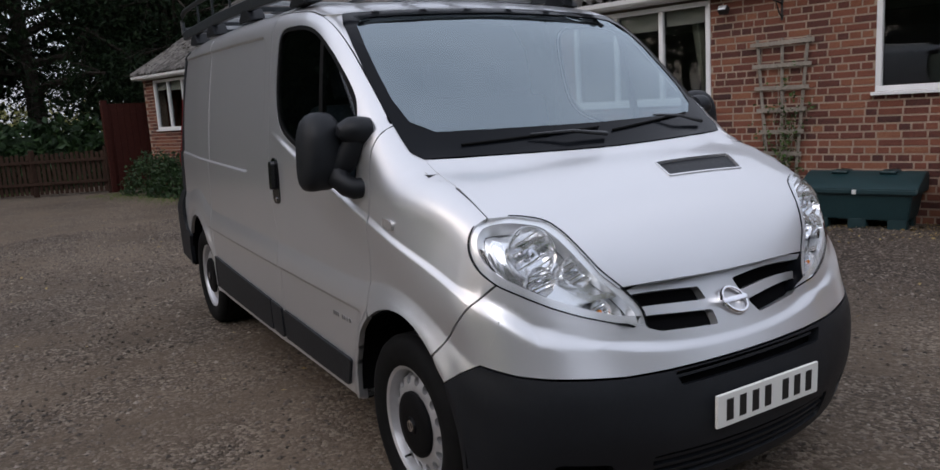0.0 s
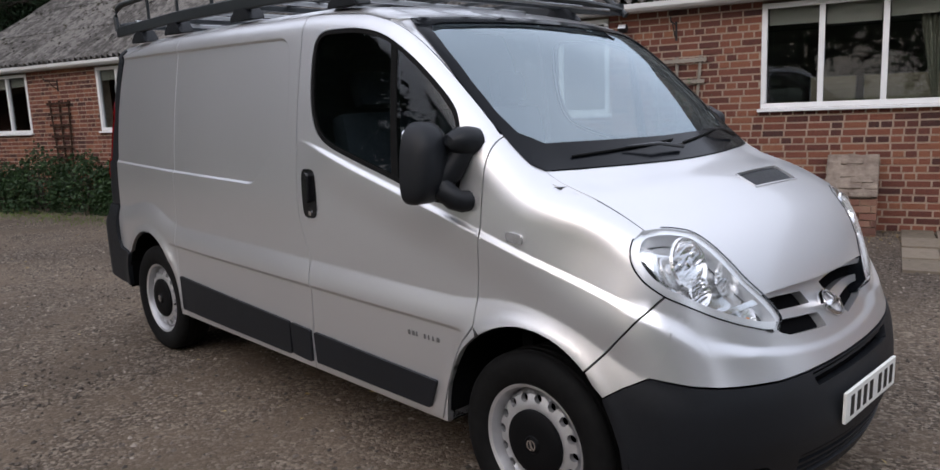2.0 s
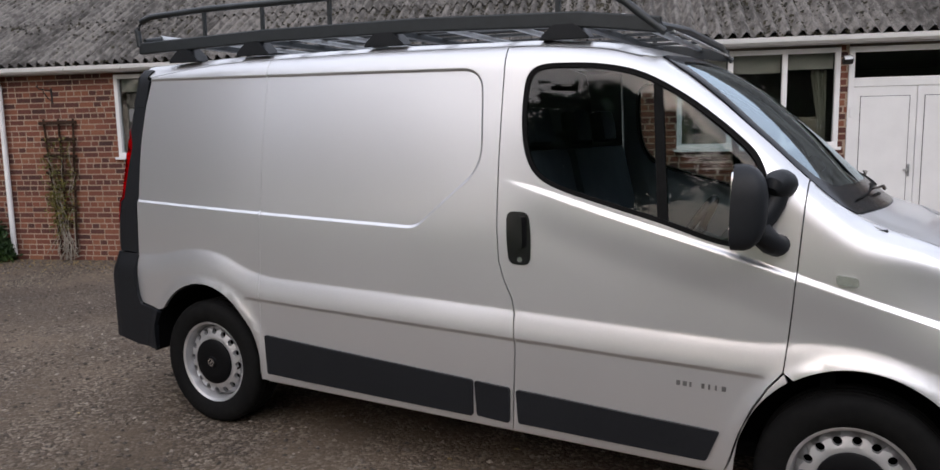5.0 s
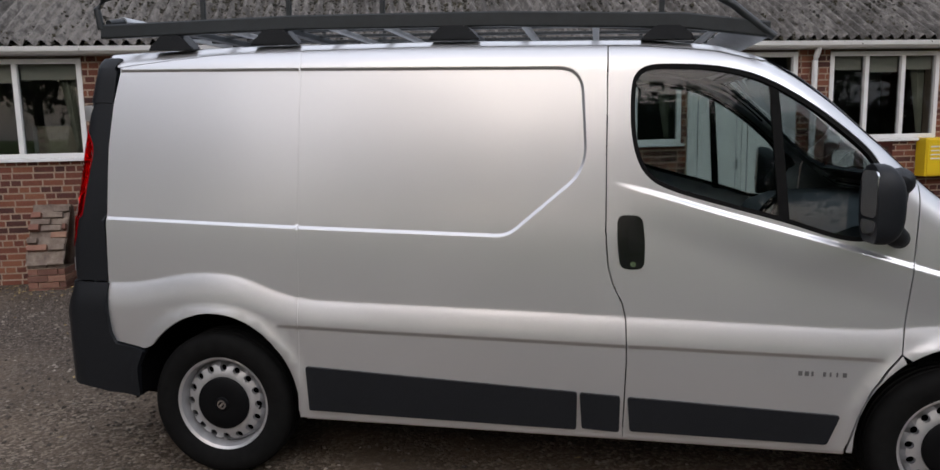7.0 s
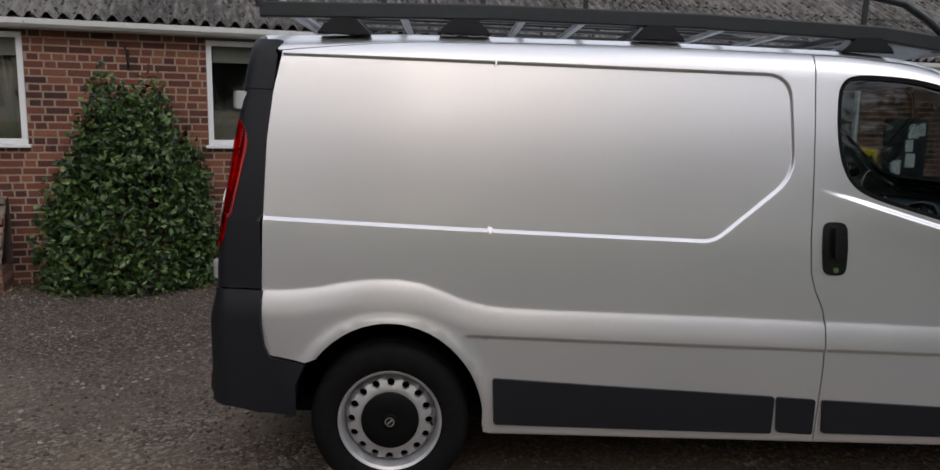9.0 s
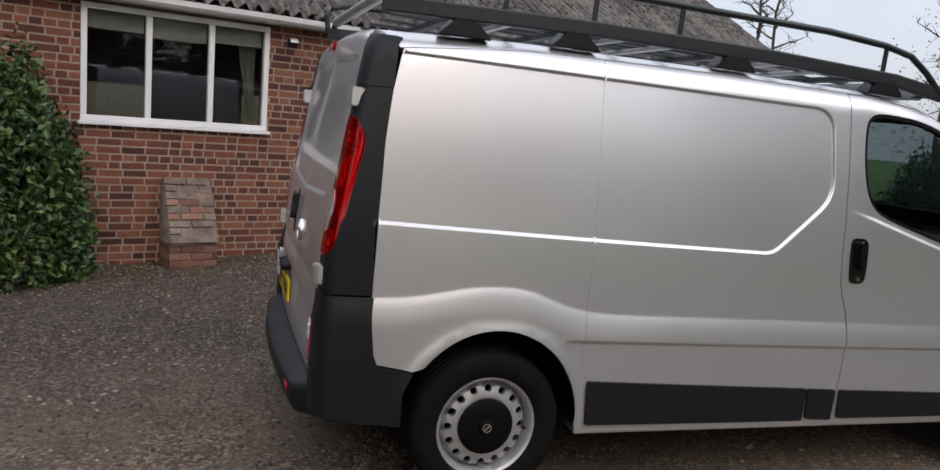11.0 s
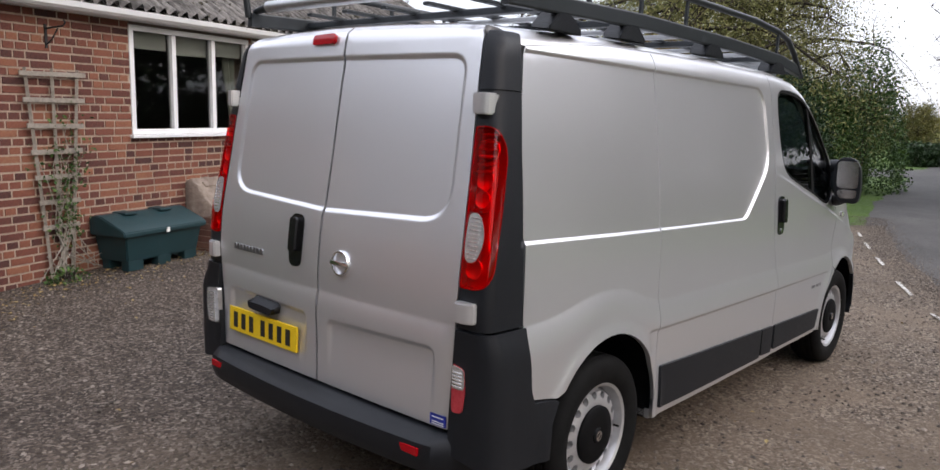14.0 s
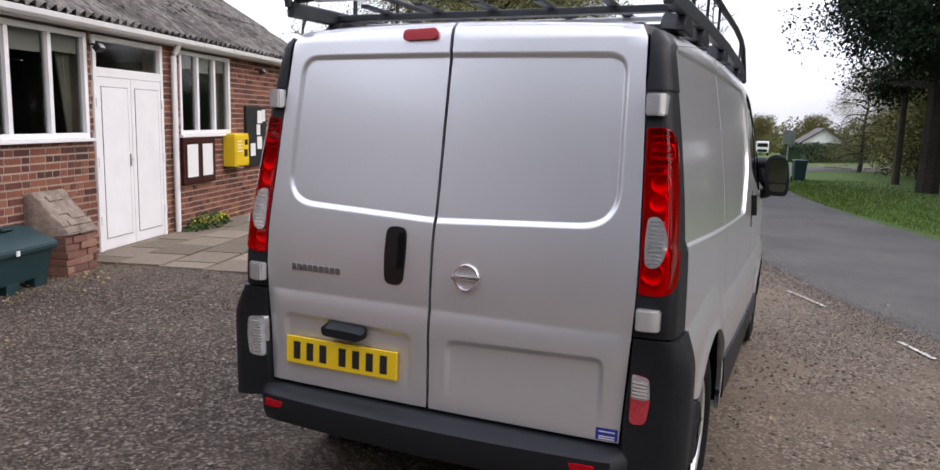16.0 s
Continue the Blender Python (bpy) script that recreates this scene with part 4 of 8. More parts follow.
half_l = [(across(-y), z) for y, z in lamp_low]
nose = NOSE + half_r + JOIN[1:] + EDGE[1:] + [(-y, z) for y, z in EDGE[-2::-1]] + [(-y, z) for y, z in JOIN[-2:0:-1]] + half_l[::-1]


def grille_fold(uv):
    """The grille surround dips in a little round its openings."""
    return -0.012 * sstep(0.030, 0.0, np.minimum.reduce([edge_distance(uv, g) for g in GRILLES]))


front = panel("front_bumper", nose, FRONT, paint, van, holes=[densify(h, 0.02) for h in GRILLES], grid=0.015, gap=0.0, label="silver upper front bumper with grille openings", depth=0.035, bulge=grille_fold, fine=0.02, extra=[(y, 0.675 + 0.205 * abs(y) ** 2.1 + 0.5 * max(0, abs(y) - 0.74) + o) for y in np.linspace(-0.87, 0.87, 230) for o in (0.036, 0.024, 0.016, 0.008, 0.0, -0.008, -0.016, -0.024, -0.036)])
# plain near-black sheet behind each opening; the depth's shade is its colour
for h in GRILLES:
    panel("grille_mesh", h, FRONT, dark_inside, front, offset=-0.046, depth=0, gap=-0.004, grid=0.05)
for s in (-1, 1):
    # silver bumper end that reaches back to the wheel arch
    ch = RIGHT if s < 0 else LEFT
    join = [FRONT.skin([(s * y if i else across(s * y), z)])[0][0] for i, (y, z) in enumerate(JOIN)]
    end = [(2.014, 0.934), (1.931, 0.824), (1.804, 0.676), (1.830, 0.640), (1.868, 0.608), (1.925, 0.648), (2.004, 0.693)]
    panel("bumper_end", end + [(float(e[0]), float(e[2])) for e in join[::-1]], ch, paint, van, grid=0.013, gap=0.0, fine=0.02, extra=[] if s > 0 else along(wing_crease, 1.8, 2.12, 26, (0.021, 0.014, 0.007, 0.0, -0.007, -0.014, -0.021)))
# dark lower bumper
LOWER = [(-y, z - 0.005) for y, z in EDGE[::-1][1:]] + [(-0.895, 0.60), (-0.89, 0.40), (-0.86, 0.30), (-0.7, 0.245), (-0.4, 0.235), (0, 0.232)]
lower = [(0.0, 0.623)] + LOWER + [(-a, b) for a, b in LOWER[-2::-1]]
INTAKE = rounded([(-0.44, 0.375), (0.44, 0.375), (0.42, 0.275), (-0.42, 0.275)], 0.02, 3)
FOGS = [rounded([(s * 0.56, 0.37), (s * 0.74, 0.39), (s * 0.72, 0.29), (s * 0.56, 0.285)], 0.03, 4) for s in (-1, 1)]
apron = panel("lower_bumper", lower, FRONT, black_trim, van, holes=[densify(SLOT, 0.03), densify(INTAKE, 0.03)] + [densify(f, 0.03) for f in FOGS], grid=0.035, gap=0.002, offset=0.004, depth=0.04, label="dark grey plastic lower front bumper")
for s in (-1, 1):
    ch = RIGHT if s < 0 else LEFT
    edge = [FRONT.skin([(s * y, z)])[0][0] for y, z in ((0.862, 0.682), (0.880, 0.60), (0.875, 0.40), (0.848, 0.30))]
    back = [(1.985, 0.698), (2.004, 0.687), (1.925, 0.642), (1.868, 0.600), (1.90, 0.53), (1.93, 0.45), (1.94, 0.38), (1.94, 0.30)]
    panel("bumper_side", back[1:] + [(float(e[0]), float(e[2])) for e in edge[::-1]], ch, black_trim, apron, grid=0.03, offset=0.0025, gap=0.0, depth=0.03)
# near-black sheets again stand for the shade inside slot, intake and fog recesses
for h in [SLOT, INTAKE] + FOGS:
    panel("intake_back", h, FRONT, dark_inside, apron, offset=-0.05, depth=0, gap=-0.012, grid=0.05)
for zz in (0.355, 0.325, 0.295):
    panel("intake_slat", [(-0.43, zz + 0.006), (0.43, zz + 0.006), (0.43, zz - 0.006), (-0.43, zz - 0.006)], FRONT, black_trim, apron, offset=-0.004, depth=0.03, gap=0, grid=0.05)
panel("slot_slat", [(-0.375, 0.609), (0.375, 0.609), (0.375, 0.600), (-0.375, 0.600)], FRONT, black_trim, apron, offset=-0.01, depth=0.03, gap=0, grid=0.05)


def plate(chart, y, z, mat, tilt, label):
    p, n = chart.skin([(y, z)])
    s = 1 if chart is FRONT else -1
    px = float(p[0][0]) + s * 0.018
    base = part("number_plate", boxed(px - 0.006, px + 0.006, y - 0.255, y + 0.255, z - 0.0555, z + 0.0555, bevel=0.003), mat, van, label)
    for k in range(7):
        c = y - 0.26 + 0.062 + k * 0.062 + (0.028 if k > 3 else 0)
        part("plate_bar", boxed(px + s * 0.006, px + s * 0.0075, c - 0.016, c + 0.016, z - 0.036, z + 0.036), plate_ink, base)
    return base


plate(FRONT, 0.035, 0.480, white_plate, 0, "white front number plate with plain black bars")
plate(REAR, 0.382, 0.652, yellow_plate, 0, "yellow rear number plate with plain black bars")


def emblem(chart, y, z, r, name):
    """A ring with a bar across it, upright on the skin."""
    p, _ = chart.skin([(y, z - r), (y, z), (y, z + r)])
    lean = Vector(p[2] - p[0])
    n = Vector((lean.z, 0, -lean.x)).normalized() * (1 if chart is FRONT else -1)
    p = [(p[0] + p[2]) / 2 if chart is FRONT else p[1]]
    side = Vector((0, 0, 1)).cross(n).normalized()
    up = n.cross(side)
    m = Matrix((side, n, up)).transposed().to_4x4()
    m.translation = Vector(p[0]) + n * (0.012 if chart is FRONT else 0.002)
    bm = revolve([(r, -0.012), (r, 0.004), (r * 0.93, 0.010), (r * 0.82, 0.010), (r * 0.78, 0.002), (r * 0.78, -0.012)], 36)
    box(bm, -r * 1.08, r * 1.08, -0.008, 0.013, -r * 0.17, r * 0.17, bevel=0.004)
    bmesh.ops.transform(bm, verts=bm.verts, matrix=m)
    return part(name, bm, chrome, van, "chrome ring emblem with a plain bar", True)


emblem(FRONT, CENTRE, 0.762, 0.056, "front_emblem")
emblem(REAR, -0.145, 1.022, 0.052, "rear_emblem")
# rear doors
for s in (1, -1):
    def rd(pts):
        return [(s * y, z) for y, z in pts]
    loop = rd([(0.003, 0.508), (0.003, 1.955), (0.30, 1.95), (0.60, 1.935), (0.70, 1.92), (0.728, 1.88), (0.732, 1.6), (0.732, 1.0), (0.728, 0.7), (0.722, 0.508)])
    tops = [(s * y, z) for y, z in zip((0.004, 0.2, 0.4, 0.6, 0.69), [float(ABOVE.skin([(-2.119 + 0.004 * (yy > 0.5), s * yy)])[0][0][2]) for yy in (0.004, 0.2, 0.4, 0.6, 0.69)])]
    loop = rd([(0.003, 0.508)]) + tops + rd([(0.716, 1.88), (0.722, 1.74), (0.732, 1.6), (0.743, 1.39), (0.754, 1.156), (0.754, 0.996), (0.748, 0.89), (0.739, 0.74), (0.726, 0.508)])
    sg = rd(REAR_WINDOW)
    ex = beside(sg, (0.012, 0.006, 0.0, -0.006, -0.014), 0.02) + beside(rd(REAR_POCKET), (0.007, 0.0, -0.010, -0.022), 0.025) + rd([(y, 0.892 + o) for y in np.linspace(0.02, 0.74, 24) for o in (0.01, 0.004, -0.004, -0.01, -0.05, -0.1)])
    rear = panel("rear_door", loop, REAR, paint, van, grid=0.035, gap=0.0025, extra=ex, label="silver rear door of the van")
    if s > 0:
        hl = rounded([(0.11, 1.185), (0.195, 1.185), (0.20, 1.08), (0.195, 0.965), (0.115, 0.965), (0.108, 1.08)], 0.034, 5)
        dh = panel("door_handle", hl, REAR, gloss_black, rear, offset=0.004, depth=0.012, gap=0, grid=0.015, label="black recessed rear door handle")
        gr = rounded([(0.13, 1.17), (0.172, 1.17), (0.172, 1.03), (0.13, 1.03)], 0.015, 4)
        panel("grip", gr, REAR, gloss_black, dh, offset=0.03, depth=0.03, gap=0, grid=0.02)
        lightbar = rounded([(0.27, 0.782), (0.455, 0.79), (0.455, 0.735), (0.28, 0.728)], 0.02, 4)
        panel("plate_light", lightbar, REAR, black_trim, rear, offset=0.05, depth=0.055, gap=0, grid=0.02, label="black number plate light and grip")
        for k in range(9):
            a = 0.395 + k * 0.0262
            panel("badge_bar", [(a, 1.002), (a + 0.019, 1.002), (a + 0.019, 0.976), (a, 0.976)], REAR, badge_metal, rear, offset=0.005, depth=0.006, gap=0, grid=0.02)
        bl = rounded([(0.058, 1.918), (0.20, 1.914), (0.20, 1.876), (0.058, 1.880)], 0.016, 4)
        panel("high_brake_lamp", bl, REAR, red_lens, rear, offset=0.014, depth=0.02, gap=0, grid=0.02, label="red high-level brake lamp")
    else:
        st = rounded([(-0.72, 0.558), (-0.645, 0.558), (-0.645, 0.515), (-0.72, 0.515)], 0.004, 2)
        sticker = panel("sticker", st, REAR, blue_sticker, rear, offset=0.0012, depth=0, gap=0, grid=0.02, label="small blue sticker with unreadable white lines")
        for zz in (0.548, 0.531, 0.523):
            panel("sticker_line", [(-0.71, zz), (-0.655, zz), (-0.655, zz - 0.004), (-0.71, zz - 0.004)], REAR, white_plate, sticker, offset=0.0022, depth=0, gap=0, grid=0.02)
for k, wdt in enumerate((0.022, 0.022, 0.012, 0.016, 0.010, 0.010, 0.022)):
    a = 0.93 + k * 0.0245 + (0.02 if k > 2 else 0)
    panel("badge_bar", [(a, 0.644), (a + wdt * 0.7, 0.644), (a + wdt * 0.7, 0.625), (a, 0.625)], RIGHT, badge_metal, van, offset=0.002, depth=0.003, gap=0, grid=0.02)

# rear step bumper
step = bmesh.new()
prof = [(-2.27, 0.50), (-2.365, 0.488), (-2.392, 0.465), (-2.395, 0.40), (-2.375, 0.355), (-2.30, 0.335), (-2.25, 0.34)]
rows = []
for yy in np.linspace(-0.83, 0.83, 30):
    pull = 0.075 * yy * yy + 0.12 * sstep(0.70, 0.84, abs(yy))
    rows.append([step.verts.new((x + pull, yy, z)) for x, z in prof])
for a, b in zip(rows[:-1], rows[1:]):
    for i in range(len(prof) - 1):
        step.faces.new((a[i], a[i + 1], b[i + 1], b[i]))
step.faces.new(rows[0])
step.faces.new(rows[-1][::-1])
step_bumper = part("rear_bumper", step, black_trim, van, "dark grey rear step bumper", True)
for yy in (-0.62, 0.655):
    rx = -2.394 + 0.075 * yy * yy + 0.12 * float(sstep(0.70, 0.84, abs(yy)))
    part("bumper_reflector", boxed(rx - 0.003, rx + 0.01, yy - 0.045, yy + 0.045, 0.418, 0.448, bevel=0.003), red_lens, step_bumper, "red bumper reflector")

# wheels
TYRE_R = 0.335


def wheel(x, y, out, turn):
    """out: the sign of y towards which the wheel faces."""
    hub = new("wheel")
    hub.parent = van
    hub.matrix_local = pose(x, y, TYRE_R) @ (pose(0, 0, 0, 0, turn, 0) if out < 0 else pose(0, 0, 0, 0, turn, 180))
    prof = [(0.205, -0.072), (0.222, -0.088), (0.245, -0.098), (0.285, -0.104), (0.312, -0.097), (0.326, -0.086), (0.333, -0.072)]
    grooves = []
    for h in (-0.055, -0.02, 0.02, 0.055):
        grooves += [(0.335, h - 0.008), (0.327, h - 0.005), (0.327, h + 0.005), (0.335, h + 0.008)]
    prof += grooves + [(0.333, 0.072), (0.312, 0.097), (0.285, 0.104), (0.22, 0.088), (0.205, 0.072)]
    part("tyre", revolve(prof, 72), rubber, hub, "black rubber tyre", True)
    rim = revolve([(0.194, 0.07), (0.194, -0.010), (0.199, -0.045), (0.203, -0.068), (0.207, -0.080), (0.219, -0.086), (0.224, -0.084), (0.224, -0.070)], 64)
    rim_ob = part("rim", rim, steel, hub, "silver steel rim with round holes", True)
    circ = [(0.195 * math.cos(a), 0.195 * math.sin(a)) for a in np.linspace(0, math.tau, 73)[:-1]]
    inn = [(0.100 * math.cos(a), 0.100 * math.sin(a)) for a in np.linspace(0, math.tau, 41)[:-1]]
    holes = [inn]
    for i in range(16):
        a = math.tau * i / 16
        holes.append([(0.164 * math.cos(a) + 0.0168 * math.cos(b), 0.164 * math.sin(a) + 0.0168 * math.sin(b)) for b in np.linspace(0, math.tau, 13)[:-1]])
    uv, tris = triangulate(circ, holes, 0.02)
    rr = np.hypot(uv[:, 0], uv[:, 1])
    dep = -0.066 + 0.008 * sstep(0.145, 0.186, rr) - 0.006 * np.exp(-((rr - 0.133) / 0.012) ** 2) + 0.036 * sstep(0.187, 0.195, rr)
    vs = [(u, d, v) for (u, v), d in zip(uv, dep)]
    count = {}
    fs = [tuple(t) for t in tris]
    for t in fs:
        for i in range(3):
            count[(t[i], t[(i + 1) % 3])] = 1
    border = [e for e in count if (e[1], e[0]) not in count]
    base = len(vs)
    idx = {}
    for e in border:
        for i in e:
            if i not in idx:
                idx[i] = len(vs)
                vs.append((vs[i][0], vs[i][1] + 0.02, vs[i][2]))
    fs += [(i, j, idx[j], idx[i]) for i, j in border]
    disc = raw("wheel_disc", vs, fs, steel, rim_ob, smooth=True)
    disc.data.set_sharp_from_angle(angle=radians(40))
    capm = revolve([(0.0, -0.094), (0.03, -0.094), (0.034, -0.089), (0.07, -0.091), (0.112, -0.087), (0.122, -0.080), (0.124, -0.04)], 40)
    cap = part("hub_cap", capm, hub_black, hub, "black plastic hub cap", True)
    ringm = revolve([(0.021, -0.092), (0.021, -0.098), (0.015, -0.098), (0.015, -0.092)], 24)
    box(ringm, -0.021, 0.021, -0.098, -0.092, -0.005, 0.005)
    part("hub_emblem", ringm, chrome, cap)
    back = revolve([(0.0, 0.0), (0.2, 0.0), (0.2, 0.02)], 32)
    part("brake_backing", back, dark_inside, hub)
    valve = tube([(0.115, -0.06, -0.13), (0.118, -0.085, -0.135)], 0.005, 6)
    part("valve", valve, rubber, rim_ob)
    return hub


for x in (-1.549, 1.549):
    for s in (-1, 1):
        wheel(x, s * 0.812, s, 12 + 37 * x)
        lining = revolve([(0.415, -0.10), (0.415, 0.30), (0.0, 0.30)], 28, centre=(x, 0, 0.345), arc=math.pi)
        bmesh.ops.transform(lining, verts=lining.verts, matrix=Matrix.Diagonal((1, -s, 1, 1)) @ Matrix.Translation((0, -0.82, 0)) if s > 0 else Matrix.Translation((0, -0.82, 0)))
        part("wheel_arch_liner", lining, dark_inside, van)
# floor pan, sills
pan = boxed(-2.2, 2.15, -0.72, 0.72, 0.30, 0.36, bevel=0.01)
part("floor_pan", pan, dark_inside, van)
for s in (-1, 1):
    part("sill", boxed(-1.14, 1.13, s * 0.915, s * 0.72, 0.298, 0.345, bevel=0.008), paint, van)
    part("inner_sill", boxed(-1.14, 1.13, s * 0.89, s * 0.70, 0.30, 0.50), dark_inside, van)
part("silencer", tube([(-1.9, 0.3, 0.30), (-1.2, 0.3, 0.30), (-0.9, 0.25, 0.30), (0.9, 0.2, 0.31)], [0.09, 0.09, 0.03, 0.03], 12), dark_inside, van, smooth=True)
part("axle", tube([(-1.549, -0.7, 0.335), (-1.549, 0.7, 0.335)], 0.04, 10), dark_inside, van)
# cab: bulkhead, seats, dashboard, steering wheel
bulk = bmesh.new()
ring_a = [(0.70, 0.36), (0.88, 0.5), (0.885, 1.2), (0.80, 1.75), (0.70, 1.90), (0.0, 1.945)]
ring_a = ring_a + [(-a, b) for a, b in ring_a[-2::-1]]
bf = [[bulk.verts.new((x, a, b)) for a, b in ring_a] for x in (-0.06, -0.03)]
bulk.faces.new(bf[0])
bulk.faces.new(bf[1][::-1])
for i in range(len(ring_a)):
    bulk.faces.new((bf[0][i], bf[0][(i + 1) % len(ring_a)], bf[1][(i + 1) % len(ring_a)], bf[1][i]))
part("bulkhead", bulk, cabin_grey, van)
part("engine_wall", boxed(1.42, 1.47, -0.80, 0.80, 0.36, 1.20), dark_inside, van)
dash = bmesh.new()
dp = [(0.93, 0.75), (0.93, 1.02), (1.02, 1.16), (1.14, 1.21), (1.36, 1.235), (1.60, 1.245), (1.60, 1.15), (1.40, 0.75)]
ends = [[dash.verts.new((x, yy, z + 0.03 * math.exp(-((yy + 0.42) / 0.2) ** 2) * (1.0 < x < 1.3))) for x, z in dp] for yy in np.linspace(-0.80, 0.80, 17)]
for a, b in zip(ends[:-1], ends[1:]):
    for i in range(len(dp)):
        dash.faces.new((a[i], a[(i + 1) % len(dp)], b[(i + 1) % len(dp)], b[i]))
dash.faces.new(ends[0][::-1])
dash.faces.new(ends[-1])
part("dashboard", dash, cabin_grey, van, "dark grey dashboard", True)
sw = tube([(0.185 * math.cos(a), 0.185 * math.sin(a), 0) for a in np.linspace(0, math.tau, 33)[:-1]], 0.016, 8, True)
for a in (0.2, math.pi - 0.2, -math.pi / 2):
    merge(sw, tube([(0.05 * math.cos(a), 0.05 * math.sin(a), -0.02), (0.18 * math.cos(a), 0.18 * math.sin(a), 0)], 0.018, 6))
box(sw, -0.07, 0.07, -0.055, 0.055, -0.04, 0.0, bevel=0.02)
bmesh.ops.transform(sw, verts=sw.verts, matrix=Matrix.Translation((0.86, -0.42, 1.13)) @ Matrix.Rotation(radians(-62), 4, "Y") @ Matrix.Rotation(radians(90), 4, "Z"))
part("steering_wheel", sw, gloss_black, van, "black steering wheel", True)
part("steering_column", tube([(0.87, -0.42, 1.12), (1.05, -0.42, 1.06)], 0.045, 10), cabin_grey, van, smooth=True)


def seat(y, width):
    h = new("seat")
    h.parent = van
    part("seat_cushion", boxed(0.30, 0.80, y - width / 2, y + width / 2, 0.78, 0.94, bevel=0.05), seat_cloth, h, smooth=True)
    part("seat_back", boxed(-0.06, 0.06, y - width / 2, y + width / 2, 0, 0.58, bevel=0.05, m=Matrix.Translation((0.28, 0, 0.92)) @ Matrix.Rotation(radians(-14), 4, "Y")), seat_cloth, h, smooth=True)
    for d in ((0,) if width < 0.6 else (-0.22, 0.22)):
        part("headrest", boxed(-0.05, 0.05, y + d - 0.12, y + d + 0.12, 0.62, 0.80, bevel=0.045, m=Matrix.Translation((0.27, 0, 0.90)) @ Matrix.Rotation(radians(-12), 4, "Y")), seat_cloth, h, smooth=True)
    part("seat_base", boxed(0.30, 0.75, y - width / 2 + 0.03, y + width / 2 - 0.03, 0.36, 0.79), cabin_grey, h)


seat(-0.42, 0.52)
seat(0.35, 0.86)
# mirrors
for s in (-1, 1):
    mm = new("door_mirror")
    mm.parent = van
    mm["label"] = "black door mirror on a stout arm"
    shell = bmesh.new()
    bmesh.ops.create_uvsphere(shell, u_segments=28, v_segments=18, radius=1)
    for v in shell.verts:
        c = v.co
        x, y, z = (math.copysign(abs(a) ** 0.62, a) for a in c)
        v.co = (max(x, -0.35) * (0.095 if x > 0 else 0.075) * (1 - 0.25 * max(0, abs(z)) ** 3), y * 0.080 * (1 + 0.06 * z) - s * 0.012 * z, z * 0.147 - 0.02 * y * y)
    place = Matrix.Translation((1.138, s * 1.022, 1.325)) @ Matrix.Rotation(radians(6) * -s, 4, "Z")
    bmesh.ops.transform(shell, verts=shell.verts, matrix=place)
    part("mirror_shell", shell, black_trim, mm, "black textured plastic mirror shell", True)
    gl = rounded([(-0.066, 0.122), (0.060, 0.122), (0.066, -0.05), (-0.060, -0.05)], 0.03, 4)
    for nm, lp, tilt in (("mirror_glass", gl, 0), ("blind_spot_glass", rounded([(-0.056, -0.060), (0.066, -0.060), (0.054, -0.116), (-0.044, -0.116)], 0.025, 4), 0.1)):
        bm = bmesh.new()
        vs = [bm.verts.new(place @ Vector((-0.0268 - tilt * 0.004, s * a, b))) for a, b in lp]
        bm.faces.new(vs)
        r = bmesh.ops.extrude_face_region(bm, geom=bm.faces[:])
        bmesh.ops.translate(bm, verts=[e for e in r["geom"] if isinstance(e, bmesh.types.BMVert)], vec=(0.006, 0, 0))
        part(nm, bm, chrome, mm, "mirror glass")
    # a capped upper boss on the door, the elbow that turns out to the shell, and the lower foot
    skin_y = [abs(float((RIGHT if s < 0 else LEFT).skin([p])[0][0][1])) for p in ((1.255, 1.40), (1.265, 1.195))]
    boss = tube([(1.262, s * (skin_y[0] - 0.02), 1.395), (1.258, s * (skin_y[0] + 0.02), 1.398), (1.250, s * (skin_y[0] + 0.05), 1.398), (1.240, s * (skin_y[0] + 0.075), 1.388), (1.234, s * (skin_y[0] + 0.088), 1.375)], [0.050, 0.054, 0.052, 0.043, 0.022], 16)
    part("mirror_boss", boss, black_trim, mm, "black boss cap of the mirror arm", True)
    arm = tube([(1.250, s * (skin_y[0] + 0.030), 1.372), (1.238, s * (skin_y[0] + 0.045), 1.335), (1.215, s * (skin_y[0] + 0.060), 1.295), (1.190, s * (skin_y[0] + 0.085), 1.265), (1.160, s * 1.0, 1.255)], [0.040, 0.043, 0.047, 0.050, 0.045], 14)
    merge(arm, tube([(1.190, s * (skin_y[0] + 0.085), 1.262), (1.215, s * (skin_y[1] + 0.065), 1.222), (1.240, s * (skin_y[1] + 0.045), 1.195), (1.258, s * (skin_y[1] + 0.025), 1.185), (1.265, s * (skin_y[1] - 0.02), 1.185)], [0.046, 0.044, 0.042, 0.040, 0.038], 14))
    part("mirror_arm", arm, black_trim, mm, smooth=True)

# ---------------------------------------------------------------- the roof rack, a thing of its own on the van's roof
rack = tagged(new("roof_rack"), "black tubular roof rack with a rear roller on the van roof", "roof rack")
rack.matrix_world = VAN


def bar(a, b, w, h, mat=rack_black, name="bar"):
    """A flat rectangular bar from a to b."""
    a, b = Vector(a), Vector(b)
    d = b - a
    m = Matrix.Translation((a + b) / 2) @ d.to_track_quat("X", "Z").to_matrix().to_4x4()
    return boxed(-d.length / 2, d.length / 2, -w / 2, w / 2, -h / 2, h / 2, bevel=min(w, h) * 0.2, m=m)


